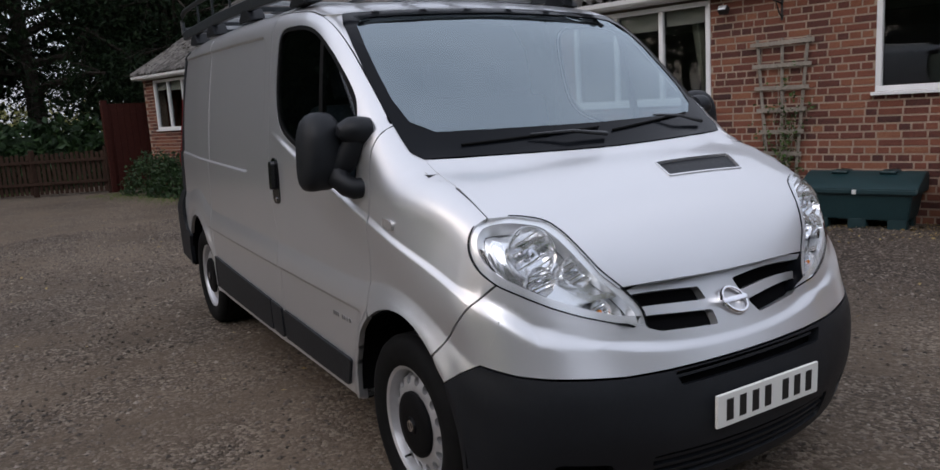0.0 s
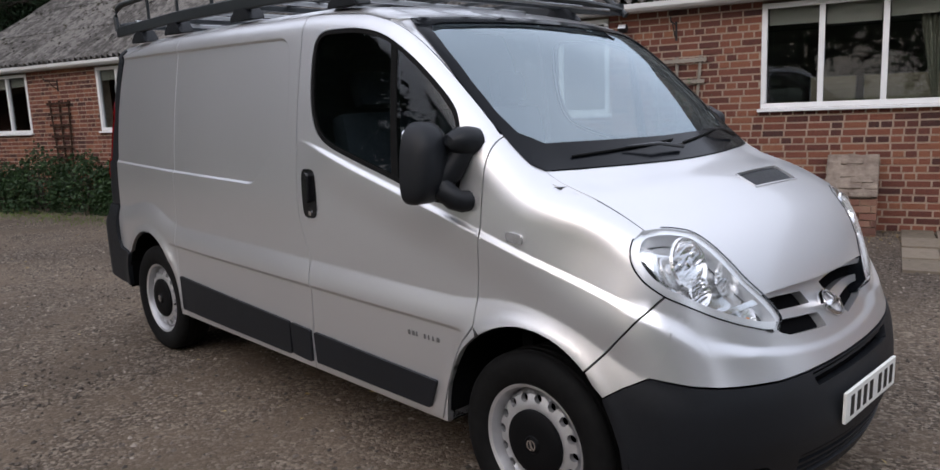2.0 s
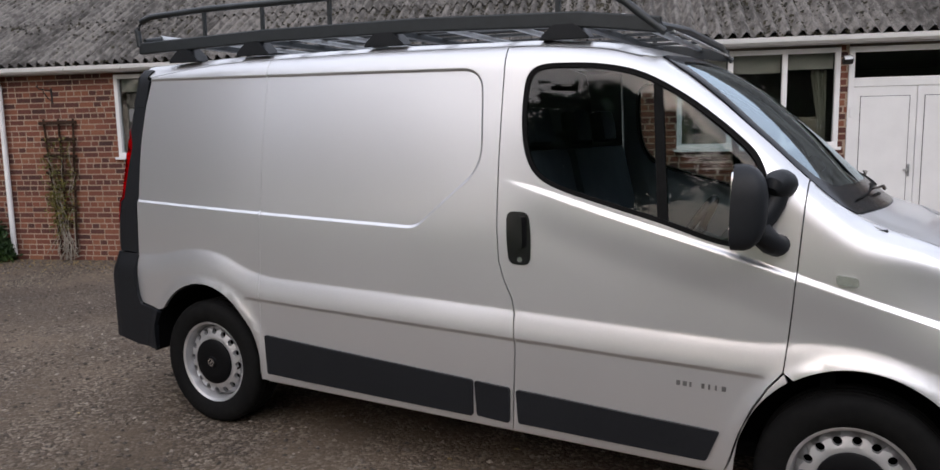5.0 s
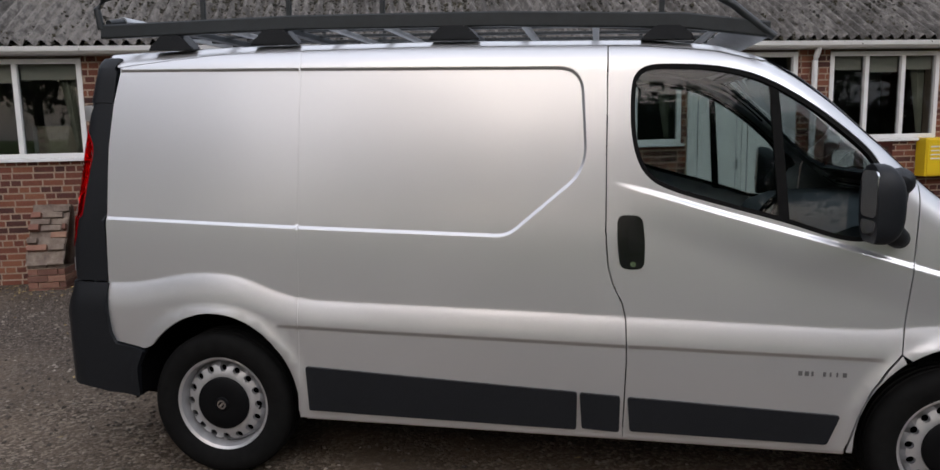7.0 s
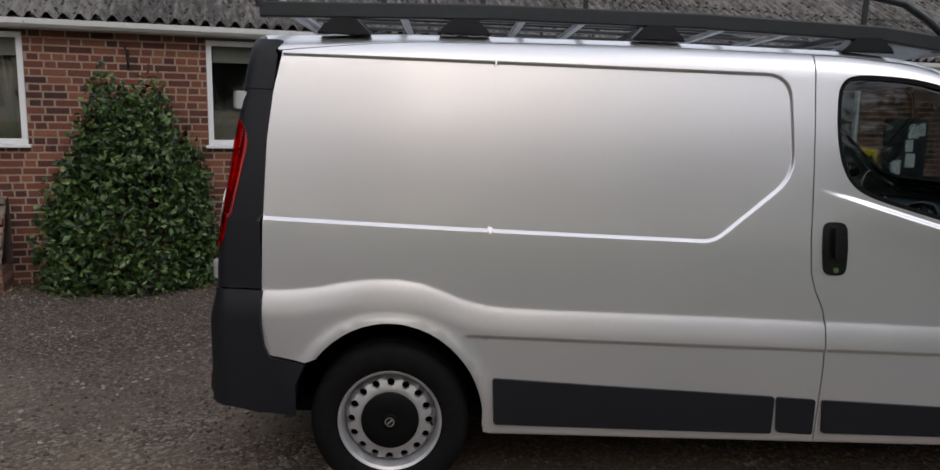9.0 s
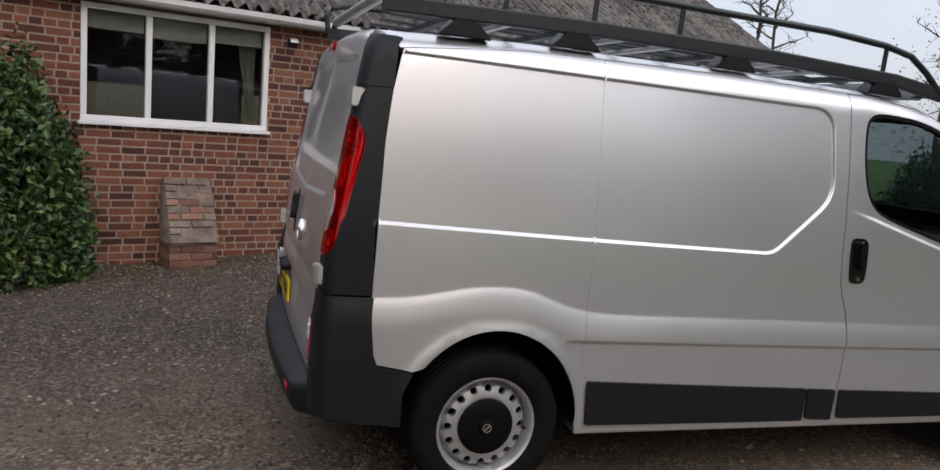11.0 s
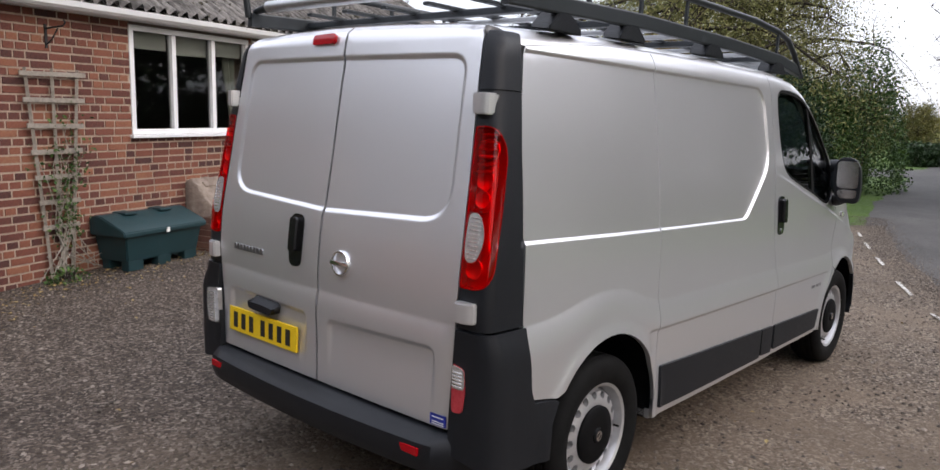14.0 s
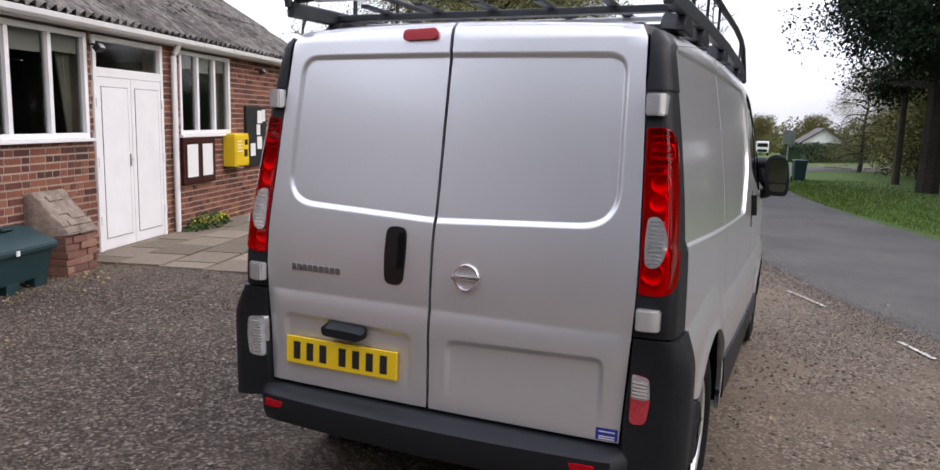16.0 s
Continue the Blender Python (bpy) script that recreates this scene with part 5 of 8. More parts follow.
for s in (-1, 1):
    ry = s * 0.765
    pts = [(-2.12, 2.02), (-1.2, 2.045), (-0.3, 2.045), (0.45, 2.025), (0.78, 1.985)]
    rail = bmesh.new()
    rings = [[rail.verts.new((x, ry + u * 0.0175, z + v * 0.031)) for u, v in ((-1, -0.8), (-0.8, -1), (0.8, -1), (1, -0.8), (1, 0.8), (0.8, 1), (-0.8, 1), (-1, 0.8))] for x, z in pts]
    for a, b in zip(rings[:-1], rings[1:]):
        for i in range(8):
            rail.faces.new((a[i], a[(i + 1) % 8], b[(i + 1) % 8], b[i]))
    rail.faces.new(rings[0])
    rail.faces.new(rings[-1][::-1])
    part("side_rail", rail, rack_black, rack)
    hoop = [(-2.12, 2.03), (-2.135, 2.12), (-2.10, 2.165), (-2.02, 2.185)] + [(x, 2.20) for x in np.linspace(-1.6, 0.0, 6)] + [(0.35, 2.18), (0.52, 2.15), (0.64, 2.08), (0.74, 2.0), (0.80, 1.955)]
    part("upper_rail", tube([(x, ry + s * 0.01, z) for x, z in hoop], 0.016, 10), rack_black, rack, smooth=True)
    for x in (-1.62, -1.22, -0.80, 0.36):
        part("upright", bar((x, ry + s * 0.008, 2.05), (x, ry + s * 0.01, 2.19), 0.022, 0.012), rack_black, rack)
    for x in (-1.78, -1.29, -0.49, 0.39):
        f = bmesh.new()
        v = [(-0.115, 0.0), (0.115, 0.0), (0.095, 0.022), (0.045, 0.068), (-0.045, 0.068), (-0.095, 0.022)]
        z0 = float(ABOVE.skin([(x, s * 0.735)])[0][0][2])
        a = [f.verts.new((x + p, ry + s * 0.022, z0 + q)) for p, q in v]
        b = [f.verts.new((x + p * 0.9, ry - s * 0.07, z0 + q + 0.012)) for p, q in v]
        f.faces.new(a)
        f.faces.new(b[::-1])
        for i in range(6):
            f.faces.new((a[i], a[(i + 1) % 6], b[(i + 1) % 6], b[i]))
        bmesh.ops.bevel(f, geom=f.edges[:], offset=0.006, segments=2, affect="EDGES")
        part("rack_foot", f, black_trim, rack, "black rack foot clamped to the roof gutter")
for x in (-1.78, -1.29, -0.49, 0.39):
    part("cross_bar", bar((x, -0.76, 2.03), (x, 0.76, 2.03), 0.05, 0.028), rack_black, rack)
for x in (-1.55, -1.05, -0.8, -0.2, 0.1, 0.62):
    part("cross_bar", bar((x, -0.76, 2.028), (x, 0.76, 2.028), 0.03, 0.02), galvanised, rack)
for y in (-0.5, -0.25, 0.0, 0.25, 0.5):
    part("long_slat", bar((-1.98, y, 2.047), (0.68, y, 2.040), 0.035, 0.014), rack_black, rack)
part("roller", tube([(-2.09, -0.66, 2.075), (-2.09, 0.66, 2.075)], 0.026, 14), galvanised, rack, "galvanised rear loading roller", True)
for s in (-1, 1):
    part("roller_bracket", tube([(-2.09, s * 0.66, 2.075), (-2.09, s * 0.765, 2.06)], [0.02, 0.014], 10), rack_black, rack, smooth=True)
part("front_bar", tube([(0.77, -0.76, 1.985), (0.80, -0.4, 2.0), (0.80, 0.4, 2.0), (0.77, 0.76, 1.985)], 0.016, 8), rack_black, rack, smooth=True)
wind = boxed(-0.075, 0.075, -0.62, 0.62, -0.005, 0.005, bevel=0.003, m=Matrix.Translation((0.74, 0, 2.005)) @ Matrix.Rotation(radians(28), 4, "Y"))
part("wind_deflector", wind, galvanised, rack, "pale grey wind deflector at the rack front")

# ---------------------------------------------------------------- ground
WALL = 5.30


def ground_z(x, y):
    """Height of the ground: level by the hall, a little higher behind the van, falling away down the road."""
    c, s = math.cos(radians(16.5)), math.sin(radians(16.5))
    xv = c * x - s * y
    g0 = np.interp(xv, [-30, -9, -5, -2.4, -1.549, 1.549, 30, 90, 400], [0.0, 0.0, 0.04, 0.083, 0.07, 0.0, -0.62, -1.4, -1.4])
    gw = np.interp(x, [-30, -10, -8, -2, -0.3, 1, 5, 9, 30, 90, 400], [0.0, 0.0, -0.07, -0.05, 0.03, 0.075, 0.085, 0.0, -0.6, -1.4, -1.4])
    t = min(1.0, max(0.0, (y - 1.6) / 3.0))
    t = t * t * (3 - 2 * t)
    return float(g0 * (1 - t) + gw * t)


def sheet(name, loop, lift, mat, step, label="", rough=0.0, kind="structure"):
    """A piece of ground with an outline, laid on the height of the land."""
    uv, tris = triangulate(densify(loop, step), [], step)
    vs = []
    for x, y in uv:
        r = rough * (noise.noise(Vector((x * 1.3, y * 1.3, 0))) + 0.5 * noise.noise(Vector((x * 4, y * 4, 3))))
        vs.append((x, y, ground_z(x, y) + lift + r - (0.10 if name == "verge" and -12 < x < 5 and -2 < y < 12 else 0)))
    fs = []
    for t in tris:
        a, b, c = (Vector(vs[i]) for i in t)
        fs.append(tuple(t) if (b - a).cross(c - a).z > 0 else tuple(t[::-1]))
    ob = raw(name, vs, fs, mat, smooth=True)
    return tagged(ob, label, name.replace("_", " "), kind=kind)


def gravel_material(name, earth, stones, scale, strength, patch=1.3, cover=(0.46, 0.62), dist=0.015, loose=None):
    """Packed earth or tar with stones of two sizes showing through in worn patches."""
    m = material(name, rough=0.9)
    co = place_coord(m)
    v1 = node(m, "ShaderNodeTexVoronoi", Scale=scale)
    v2 = node(m, "ShaderNodeTexVoronoi", Scale=scale * 2.6)
    wide = node(m, "ShaderNodeTexNoise", Scale=0.42, Detail=7, Roughness=0.62)
    worn = node(m, "ShaderNodeTexNoise", Scale=patch, Detail=5, Roughness=0.65)
    fine = node(m, "ShaderNodeTexNoise", Scale=scale * 1.6, Detail=6, Roughness=0.7)
    for n in (v1, v2, wide, worn, fine):
        link(m, co, n.inputs["Vector"])

    def ramp(source, stops):
        r = m.node_tree.nodes.new("ShaderNodeValToRGB")
        els = r.color_ramp.elements
        while len(els) < len(stops):
            els.new(0.5)
        for e, (q, c) in zip(els, stops):
            e.position, e.color = q, (*c, 1)
        link(m, source, r.inputs["Fac"])
        return r.outputs["Color"]

    def blend(fac, one, two, kind="MIX"):
        x = m.node_tree.nodes.new("ShaderNodeMix")
        x.data_type, x.blend_type = "RGBA", kind
        if isinstance(fac, float):
            x.inputs[0].default_value = fac
        else:
            link(m, fac, x.inputs[0])
        link(m, one, x.inputs[6])
        link(m, two, x.inputs[7])
        return x.outputs[2]

    def ground_dark(source):
        k = m.node_tree.nodes.new("ShaderNodeMix")
        k.data_type, k.blend_type = "RGBA", "MULTIPLY"
        k.inputs[0].default_value = 1.0
        k.inputs[7].default_value = (0.64, 0.58, 0.54, 1)
        link(m, source, k.inputs[6])
        return k.outputs[2]

    ground = ramp(wide.outputs["Fac"], [(0.36, earth[0]), (0.50, earth[1]), (0.64, earth[2])])
    grain = ramp(fine.outputs["Fac"], [(0.30, (0.55, 0.55, 0.55)), (0.5, (1.0, 1.0, 1.0)), (0.72, (1.45, 1.43, 1.4))])
    ground = blend(1.0, ground, grain, "MULTIPLY")
    sep = m.node_tree.nodes.new("ShaderNodeSeparateColor")
    link(m, v1.outputs["Color"], sep.inputs[0])
    stone = ramp(sep.outputs[0], stones)
    mask = m.node_tree.nodes.new("ShaderNodeMapRange")
    mask.inputs["From Min"].default_value, mask.inputs["From Max"].default_value = cover
    mask.inputs["To Min"].default_value, mask.inputs["To Max"].default_value = 0.10, 0.60
    link(m, worn.outputs["Fac"], mask.inputs["Value"])
    surface = blend(mask.outputs["Result"], ground, stone)
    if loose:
        # a darker oval of stones and ground, ragged-edged round its middle (cx, cy, rx, ry)
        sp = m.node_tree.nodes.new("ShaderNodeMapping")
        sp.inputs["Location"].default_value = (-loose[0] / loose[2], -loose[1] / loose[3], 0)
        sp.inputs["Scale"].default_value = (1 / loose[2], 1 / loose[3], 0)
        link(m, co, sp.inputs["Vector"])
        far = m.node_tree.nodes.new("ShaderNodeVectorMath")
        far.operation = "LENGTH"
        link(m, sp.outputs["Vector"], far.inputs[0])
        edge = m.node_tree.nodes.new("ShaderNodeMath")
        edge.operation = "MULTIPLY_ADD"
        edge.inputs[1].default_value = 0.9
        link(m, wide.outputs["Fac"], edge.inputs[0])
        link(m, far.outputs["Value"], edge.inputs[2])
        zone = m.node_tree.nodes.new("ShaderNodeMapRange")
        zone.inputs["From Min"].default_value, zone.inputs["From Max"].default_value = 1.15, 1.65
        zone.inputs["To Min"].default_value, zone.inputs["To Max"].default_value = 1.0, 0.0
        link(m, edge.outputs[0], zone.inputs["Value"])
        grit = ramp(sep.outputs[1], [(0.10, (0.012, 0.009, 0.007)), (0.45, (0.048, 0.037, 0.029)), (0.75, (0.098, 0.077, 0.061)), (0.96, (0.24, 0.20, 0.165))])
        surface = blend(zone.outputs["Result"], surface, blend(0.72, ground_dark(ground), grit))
    link(m, surface, shader(m).inputs["Base Color"])
    add = m.node_tree.nodes.new("ShaderNodeMath")
    add.operation = "MULTIPLY_ADD"
    add.inputs[1].default_value = 0.45
    link(m, v2.outputs["Distance"], add.inputs[0])
    link(m, v1.outputs["Distance"], add.inputs[2])
    deep = m.node_tree.nodes.new("ShaderNodeMath")
    deep.operation = "MULTIPLY"
    link(m, add.outputs[0], deep.inputs[0])
    link(m, mask.outputs["Result"], deep.inputs[1])
    bp = node(m, "ShaderNodeBump", Strength=strength, Distance=dist)
    bp.invert = True
    link(m, deep.outputs[0], bp.inputs["Height"])
    small = node(m, "ShaderNodeBump", Strength=0.5, Distance=0.004)
    link(m, fine.outputs["Fac"], small.inputs["Height"])
    link(m, bp.outputs["Normal"], small.inputs["Normal"])
    link(m, small.outputs["Normal"], shader(m).inputs["Normal"])
    shader(m).inputs["Specular IOR Level"].default_value = 0.3
    return m


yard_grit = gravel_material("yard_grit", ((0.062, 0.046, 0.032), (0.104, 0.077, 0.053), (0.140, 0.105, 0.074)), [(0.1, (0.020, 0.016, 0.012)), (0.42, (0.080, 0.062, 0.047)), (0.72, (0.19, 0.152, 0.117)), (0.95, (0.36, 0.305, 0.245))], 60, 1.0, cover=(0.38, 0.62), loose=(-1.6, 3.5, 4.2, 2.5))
asphalt = gravel_material("asphalt", ((0.048, 0.045, 0.042), (0.066, 0.062, 0.058), (0.088, 0.082, 0.075)), [(0.2, (0.035, 0.033, 0.031)), (0.8, (0.11, 0.105, 0.098))], 110, 0.3, dist=0.006)
grass_ground = noisy(material("grass_ground", rough=0.95), [(0.3, (0.034, 0.068, 0.007)), (0.55, (0.062, 0.118, 0.010)), (0.8, (0.11, 0.15, 0.022))], 9, bump=0.8, bump_scale=140, dist=0.04)
white_line = noisy(material("road_paint", rough=0.7), [(0.40, (0.14, 0.12, 0.10)), (0.50, (0.42, 0.40, 0.36)), (0.62, (0.60, 0.58, 0.54))], 34)
slab_mat = noisy(material("paving_slab", rough=0.9), [(0.3, (0.11, 0.088, 0.062)), (0.7, (0.25, 0.205, 0.155))], 14, bump=0.3, bump_scale=120, island=0.35, dist=0.004)

land = raw("ground", [(-400, -400, -1.75), (400, -400, -1.75), (400, 400, -1.75), (-400, 400, -1.75)], [(0, 1, 2, 3)], grass_ground)
tagged(land, "grassy land that reaches the horizon", "ground", kind="structure")
verge_loop = [(-60, -60), (120, -60), (120, 60), (-60, 60)]
sheet("verge", verge_loop, -0.04, grass_ground, 1.5, "grass and worn earth round the yard")
yard_loop = [(-17.2, 8.0), (-18, -2), (-14, -7.0), (-2, -5.0), (4, -3.4), (8, -3.1), (12, -3.0), (11, -1.35), (7.6, -1.3), (6.6, -0.7), (6.9, 1.5), (9.5, 3.0), (10, 8), (0, 8)]
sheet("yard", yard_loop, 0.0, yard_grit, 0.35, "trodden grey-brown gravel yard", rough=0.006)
# the road: from behind the camera's side, past the van, bending away to the right
ROAD = [(-40, -8.2, 4.0), (-12, -6.9, 4.0), (-2, -5.2, 4.2), (4, -4.4, 4.3), (8, -4.15, 4.35), (13, -4.2, 4.4), (17, -4.5, 4.4), (23, -5.3, 4.4), (30, -6.3, 4.6), (37, -7.6, 5.5), (44, -10, 8), (50, -12, 10)]


def ribbon(name, line, lift, mat, label, steps=90, width=None):
    P = np.array(line, float)
    d = np.concatenate([[0], np.cumsum(np.hypot(np.diff(P[:, 0]), np.diff(P[:, 1])))])
    ts = np.linspace(0, d[-1], steps)
    xs, ys = np.interp(ts, d, P[:, 0]), np.interp(ts, d, P[:, 1])
    w = np.interp(ts, d, P[:, 2]) if width is None else np.full(steps, width)
    ker = np.ones(7) / 7
    xs, ys = (np.convolve(np.pad(a, 3, mode="edge"), ker, "valid") for a in (xs, ys))
    dx, dy = np.gradient(xs), np.gradient(ys)
    n = np.hypot(dx, dy)
    vs, fs, cols = [], [], 13
    for i in range(steps):
        for k in range(cols):
            o = (k / (cols - 1) - 0.5) * w[i]
            x, y = xs[i] - dy[i] / n[i] * o, ys[i] + dx[i] / n[i] * o
            wob = 0.16 * noise.noise(Vector((x * 0.7, y * 0.7, 5))) + 0.10 * noise.noise(Vector((x * 2.6, y * 2.6, 8))) if k in (0, cols - 1) else 0
            x, y = x - dy[i] / n[i] * wob, y + dx[i] / n[i] * wob
            vs.append((x, y, ground_z(x, y) + (lift if 0 < k < cols - 1 else -0.03)))
    for i in range(steps - 1):
        for k in range(cols - 1):
            a = i * cols + k
            fs.append((a, a + cols, a + cols + 1, a + 1))
    fs = [f[::-1] for f in fs]
    return tagged(raw(name, vs, fs, mat, smooth=True), label, name.split("_")[0], kind="structure")


ribbon("road", ROAD, 0.012, asphalt, "narrow grey asphalt lane that bends away", 260)
ribbon("road_crossing", [(24, 14, 6), (36, -2, 6), (46, -14, 6), (60, -34, 6)], 0.018, asphalt, "crossing road at the junction", 60)


def dash(x, y, length, width, ang):
    vs = []
    for a, b in ((-1, -1), (1, -1), (1, 1), (-1, 1)):
        u, v = a * length / 2 * (1 + 0.05 * b), b * width / 2
        px, py = x + u * math.cos(ang) - v * math.sin(ang), y + u * math.sin(ang) + v * math.cos(ang)
        vs.append((px, py, ground_z(px, py) + 0.012))
    return tagged(raw("road_marking", vs, [(0, 1, 2, 3)], white_line), "worn white painted road dash", "road marking", "edge dashes", "structure")


# ---------------------------------------------------------------- the brick hall
brick_mat = noisy(material("red_brick", rough=0.9), [(0.14, (0.028, 0.014, 0.013)), (0.28, (0.068, 0.024, 0.019)), (0.42, (0.125, 0.040, 0.027)), (0.60, (0.185, 0.062, 0.037)), (0.76, (0.24, 0.096, 0.052)), (0.90, (0.30, 0.175, 0.095))], 42, bump=1.0, bump_scale=110, rough=(0.8, 0.97), dist=0.006, island=0.50)
mortar = noisy(material("mortar", rough=0.95), [(0.3, (0.26, 0.195, 0.145)), (0.7, (0.45, 0.35, 0.27))], 30, bump=0.4, bump_scale=200, dist=0.003)
upvc = noisy(material("white_upvc", rough=0.35), [(0.3, (0.70, 0.70, 0.70)), (0.7, (0.82, 0.82, 0.82))], 3, rough=(0.3, 0.45))
sheet_mat = noisy(material("mossy_cement_sheet", rough=0.95), [(0.34, (0.030, 0.026, 0.022)), (0.48, (0.085, 0.077, 0.069)), (0.58, (0.18, 0.165, 0.15)), (0.72, (0.075, 0.064, 0.048))], 22, bump=0.9, bump_scale=60, dist=0.02, stretch=(1.0, 0.3, 0.3))
room_dark = noisy(material("room_wall", rough=0.9), [(0.3, (0.20, 0.19, 0.17)), (0.7, (0.27, 0.26, 0.235))], 3)
room_brick = noisy(material("room_pale_block", rough=0.9), [(0.3, (0.26, 0.22, 0.14)), (0.7, (0.42, 0.37, 0.26))], 10)
blind_mat = material("cream_blind", (0.55, 0.53, 0.45), 0.8)
curtain_mat = noisy(material("curtain", rough=0.9), [(0.3, (0.24, 0.24, 0.18)), (0.7, (0.40, 0.40, 0.32))], 30)

WINDOWS = [(-13.95, -12.02, 3), (-10.0, -8.40, 3), (-6.33, -4.21, 3), (-2.49, -0.67, 3), (1.03, 2.79, 3), (4.74, 6.24, 3)]
SILL, HEAD = 1.37, 2.47
DOORX = (2.875, 4.30)
ENDS = (-14.45, 9.8)
OPEN = [(a, b, SILL + 0.0, HEAD + 0.03) for a, b, _ in WINDOWS] + [(DOORX[0], DOORX[1], -0.5, HEAD + 0.03)]


def wall_with_openings(name, x0, x1, z0, z1, y0, y1, holes, mat, label):
    """A thick wall along x, pieced round its openings."""
    bm = bmesh.new()
    xs = sorted({x0, x1, *(v for h in holes for v in h[:2])})
    for a, b in zip(xs[:-1], xs[1:]):
        cuts = sorted((max(h[2], z0), min(h[3], z1)) for h in holes if h[0] <= a + 1e-6 and h[1] >= b - 1e-6)
        z = z0
        for c, d in cuts:
            if c > z + 1e-4:
                box(bm, a, b, y0, y1, z, c)
            z = max(z, d)
        if z1 > z + 1e-4:
            box(bm, a, b, y0, y1, z, z1)
    return tagged(part(name, bm, mat), label, "wall", kind="structure")


wall_south = wall_with_openings("wall_south", ENDS[0], ENDS[1], -0.3, 2.52, WALL + 0.004, WALL + 0.25, OPEN, mortar, "red brick hall wall with pale mortar joints")
FAR_OPEN = [(-10.2, -8.2, 0.9, 1.78), (-7.2, -4.6, 0.9, 1.78), (-3.6, -0.6, 0.9, 1.78), (1.0, 1.72, 0.9, 1.78), (1.84, 4.0, 0.9, 1.78)]
wall_with_openings("wall_north", ENDS[0], ENDS[1], -0.3, 2.6, 11.2, 11.4, FAR_OPEN, room_dark, "dim inner back wall with low windows")
gv = [(WALL + 0.012, -0.3), (11.3, -0.3), (11.3, 2.5), (9.55, 5.18), (WALL + 0.012, 2.5)]
for gname, g0 in (("wall_west", ENDS[0]), ("wall_east", ENDS[1] - 0.22)):
    gable = bmesh.new()
    for gx in (g0, g0 + 0.22):
        gable.faces.new([gable.verts.new((gx, y, z)) for y, z in gv])
    gable.verts.ensure_lookup_table()
    for i in range(5):
        gable.faces.new([gable.verts[j] for j in (i, (i + 1) % 5, 5 + (i + 1) % 5, 5 + i)])
    tagged(part(gname, gable, brick_mat), "brick gable end of the hall", "wall", kind="structure")
tagged(part("room_floor", boxed(ENDS[0], ENDS[1], WALL + 0.2, 11.2, -0.05, 0.1), room_dark), "dim hall floor", "floor", kind="structure")
tagged(part("room_ceiling", boxed(ENDS[0], ENDS[1], WALL + 0.2, 11.2, 2.62, 2.68), room_dark), "dim hall ceiling", "ceiling", kind="structure")
garden = tagged(new("garden_wall"), "pale block wall behind the hall", "wall")
part("wall_core", boxed(-15, 8, 13.22, 13.4, -0.4, 1.86), mortar, garden)
block_me = {}
for r in range(10):
    for c in range(44):
        if r not in block_me:
            tb = boxed(0, 0.29, 0, 0.1, 0, 0.088, bevel=0.006)
            block_me[r] = bpy.data.meshes.new("block")
            tb.to_mesh(block_me[r])
            tb.free()
            block_me[r].materials.append(room_brick)
        bl = new("block", block_me[r])
        bl.parent = garden
        bl.location = (-7.8 + c * 0.30 - (0.15 if r % 2 else 0), 13.2, 0.88 + r * 0.098)


def window(x0, x1, z0, z1, panes, sash_open=False):
    """A white plastic window: outer frame, mullions, sashes, panes, sill, blind, curtain."""
    w = tagged(new("window"), "white plastic-framed hall window with clear panes", "window", "hall windows")
    y = WALL
    fr = bmesh.new()
    f = 0.055
    for a, b, c, d in ((x0, x1, z1 - f, z1), (x0, x1, z0, z0 + f), (x0, x0 + f, z0 + f, z1 - f), (x1 - f, x1, z0 + f, z1 - f)):
        box(fr, a, b, y - 0.012, y + 0.06, c, d, bevel=0.006)
    step = (x1 - x0) / panes
    for i in range(1, panes):
        box(fr, x0 + i * step - 0.028, x0 + i * step + 0.028, y - 0.010, y + 0.055, z0 + f, z1 - f, bevel=0.005)
    part("window_frame", fr, upvc, w)
    part("window_sill", boxed(x0 - 0.03, x1 + 0.03, y - 0.055, y + 0.05, z0 - 0.035, z0 - 0.002, bevel=0.006), upvc, w)
    for i in range(panes):
        a, b = x0 + i * step + (f if i == 0 else 0.028), x0 + (i + 1) * step - (f if i == panes - 1 else 0.028)
        part("pane", boxed(a, b, y + 0.030, y + 0.036, z0 + f, z1 - f), house_glass, w).visible_shadow = False
        part("blind", boxed(a + 0.01, b - 0.01, y + 0.07, y + 0.085, z1 - f - 0.17 - 0.03 * (i % 2), z1 - f), blind_mat, w)
    cur = bmesh.new()
    xs = np.linspace(x1 - 0.27, x1 - 0.07, 15)
    low, up = [], []
    for i, xx in enumerate(xs):
        d = 0.03 * math.sin(i * 1.7)
        up.append(cur.verts.new((xx - 0.05, y + 0.14 + d, z1 - 0.05)))
        low.append(cur.verts.new((xx * 0.25 + (x1 - 0.12) * 0.75, y + 0.14 + d * 0.6, z0 + 0.05)))
    for i in range(14):
        cur.faces.new((up[i], up[i + 1], low[i + 1], low[i]))
    part("curtain", cur, curtain_mat, w, smooth=True)
    return w


for a, b, n in WINDOWS:
    window(a, b, SILL, HEAD, n)

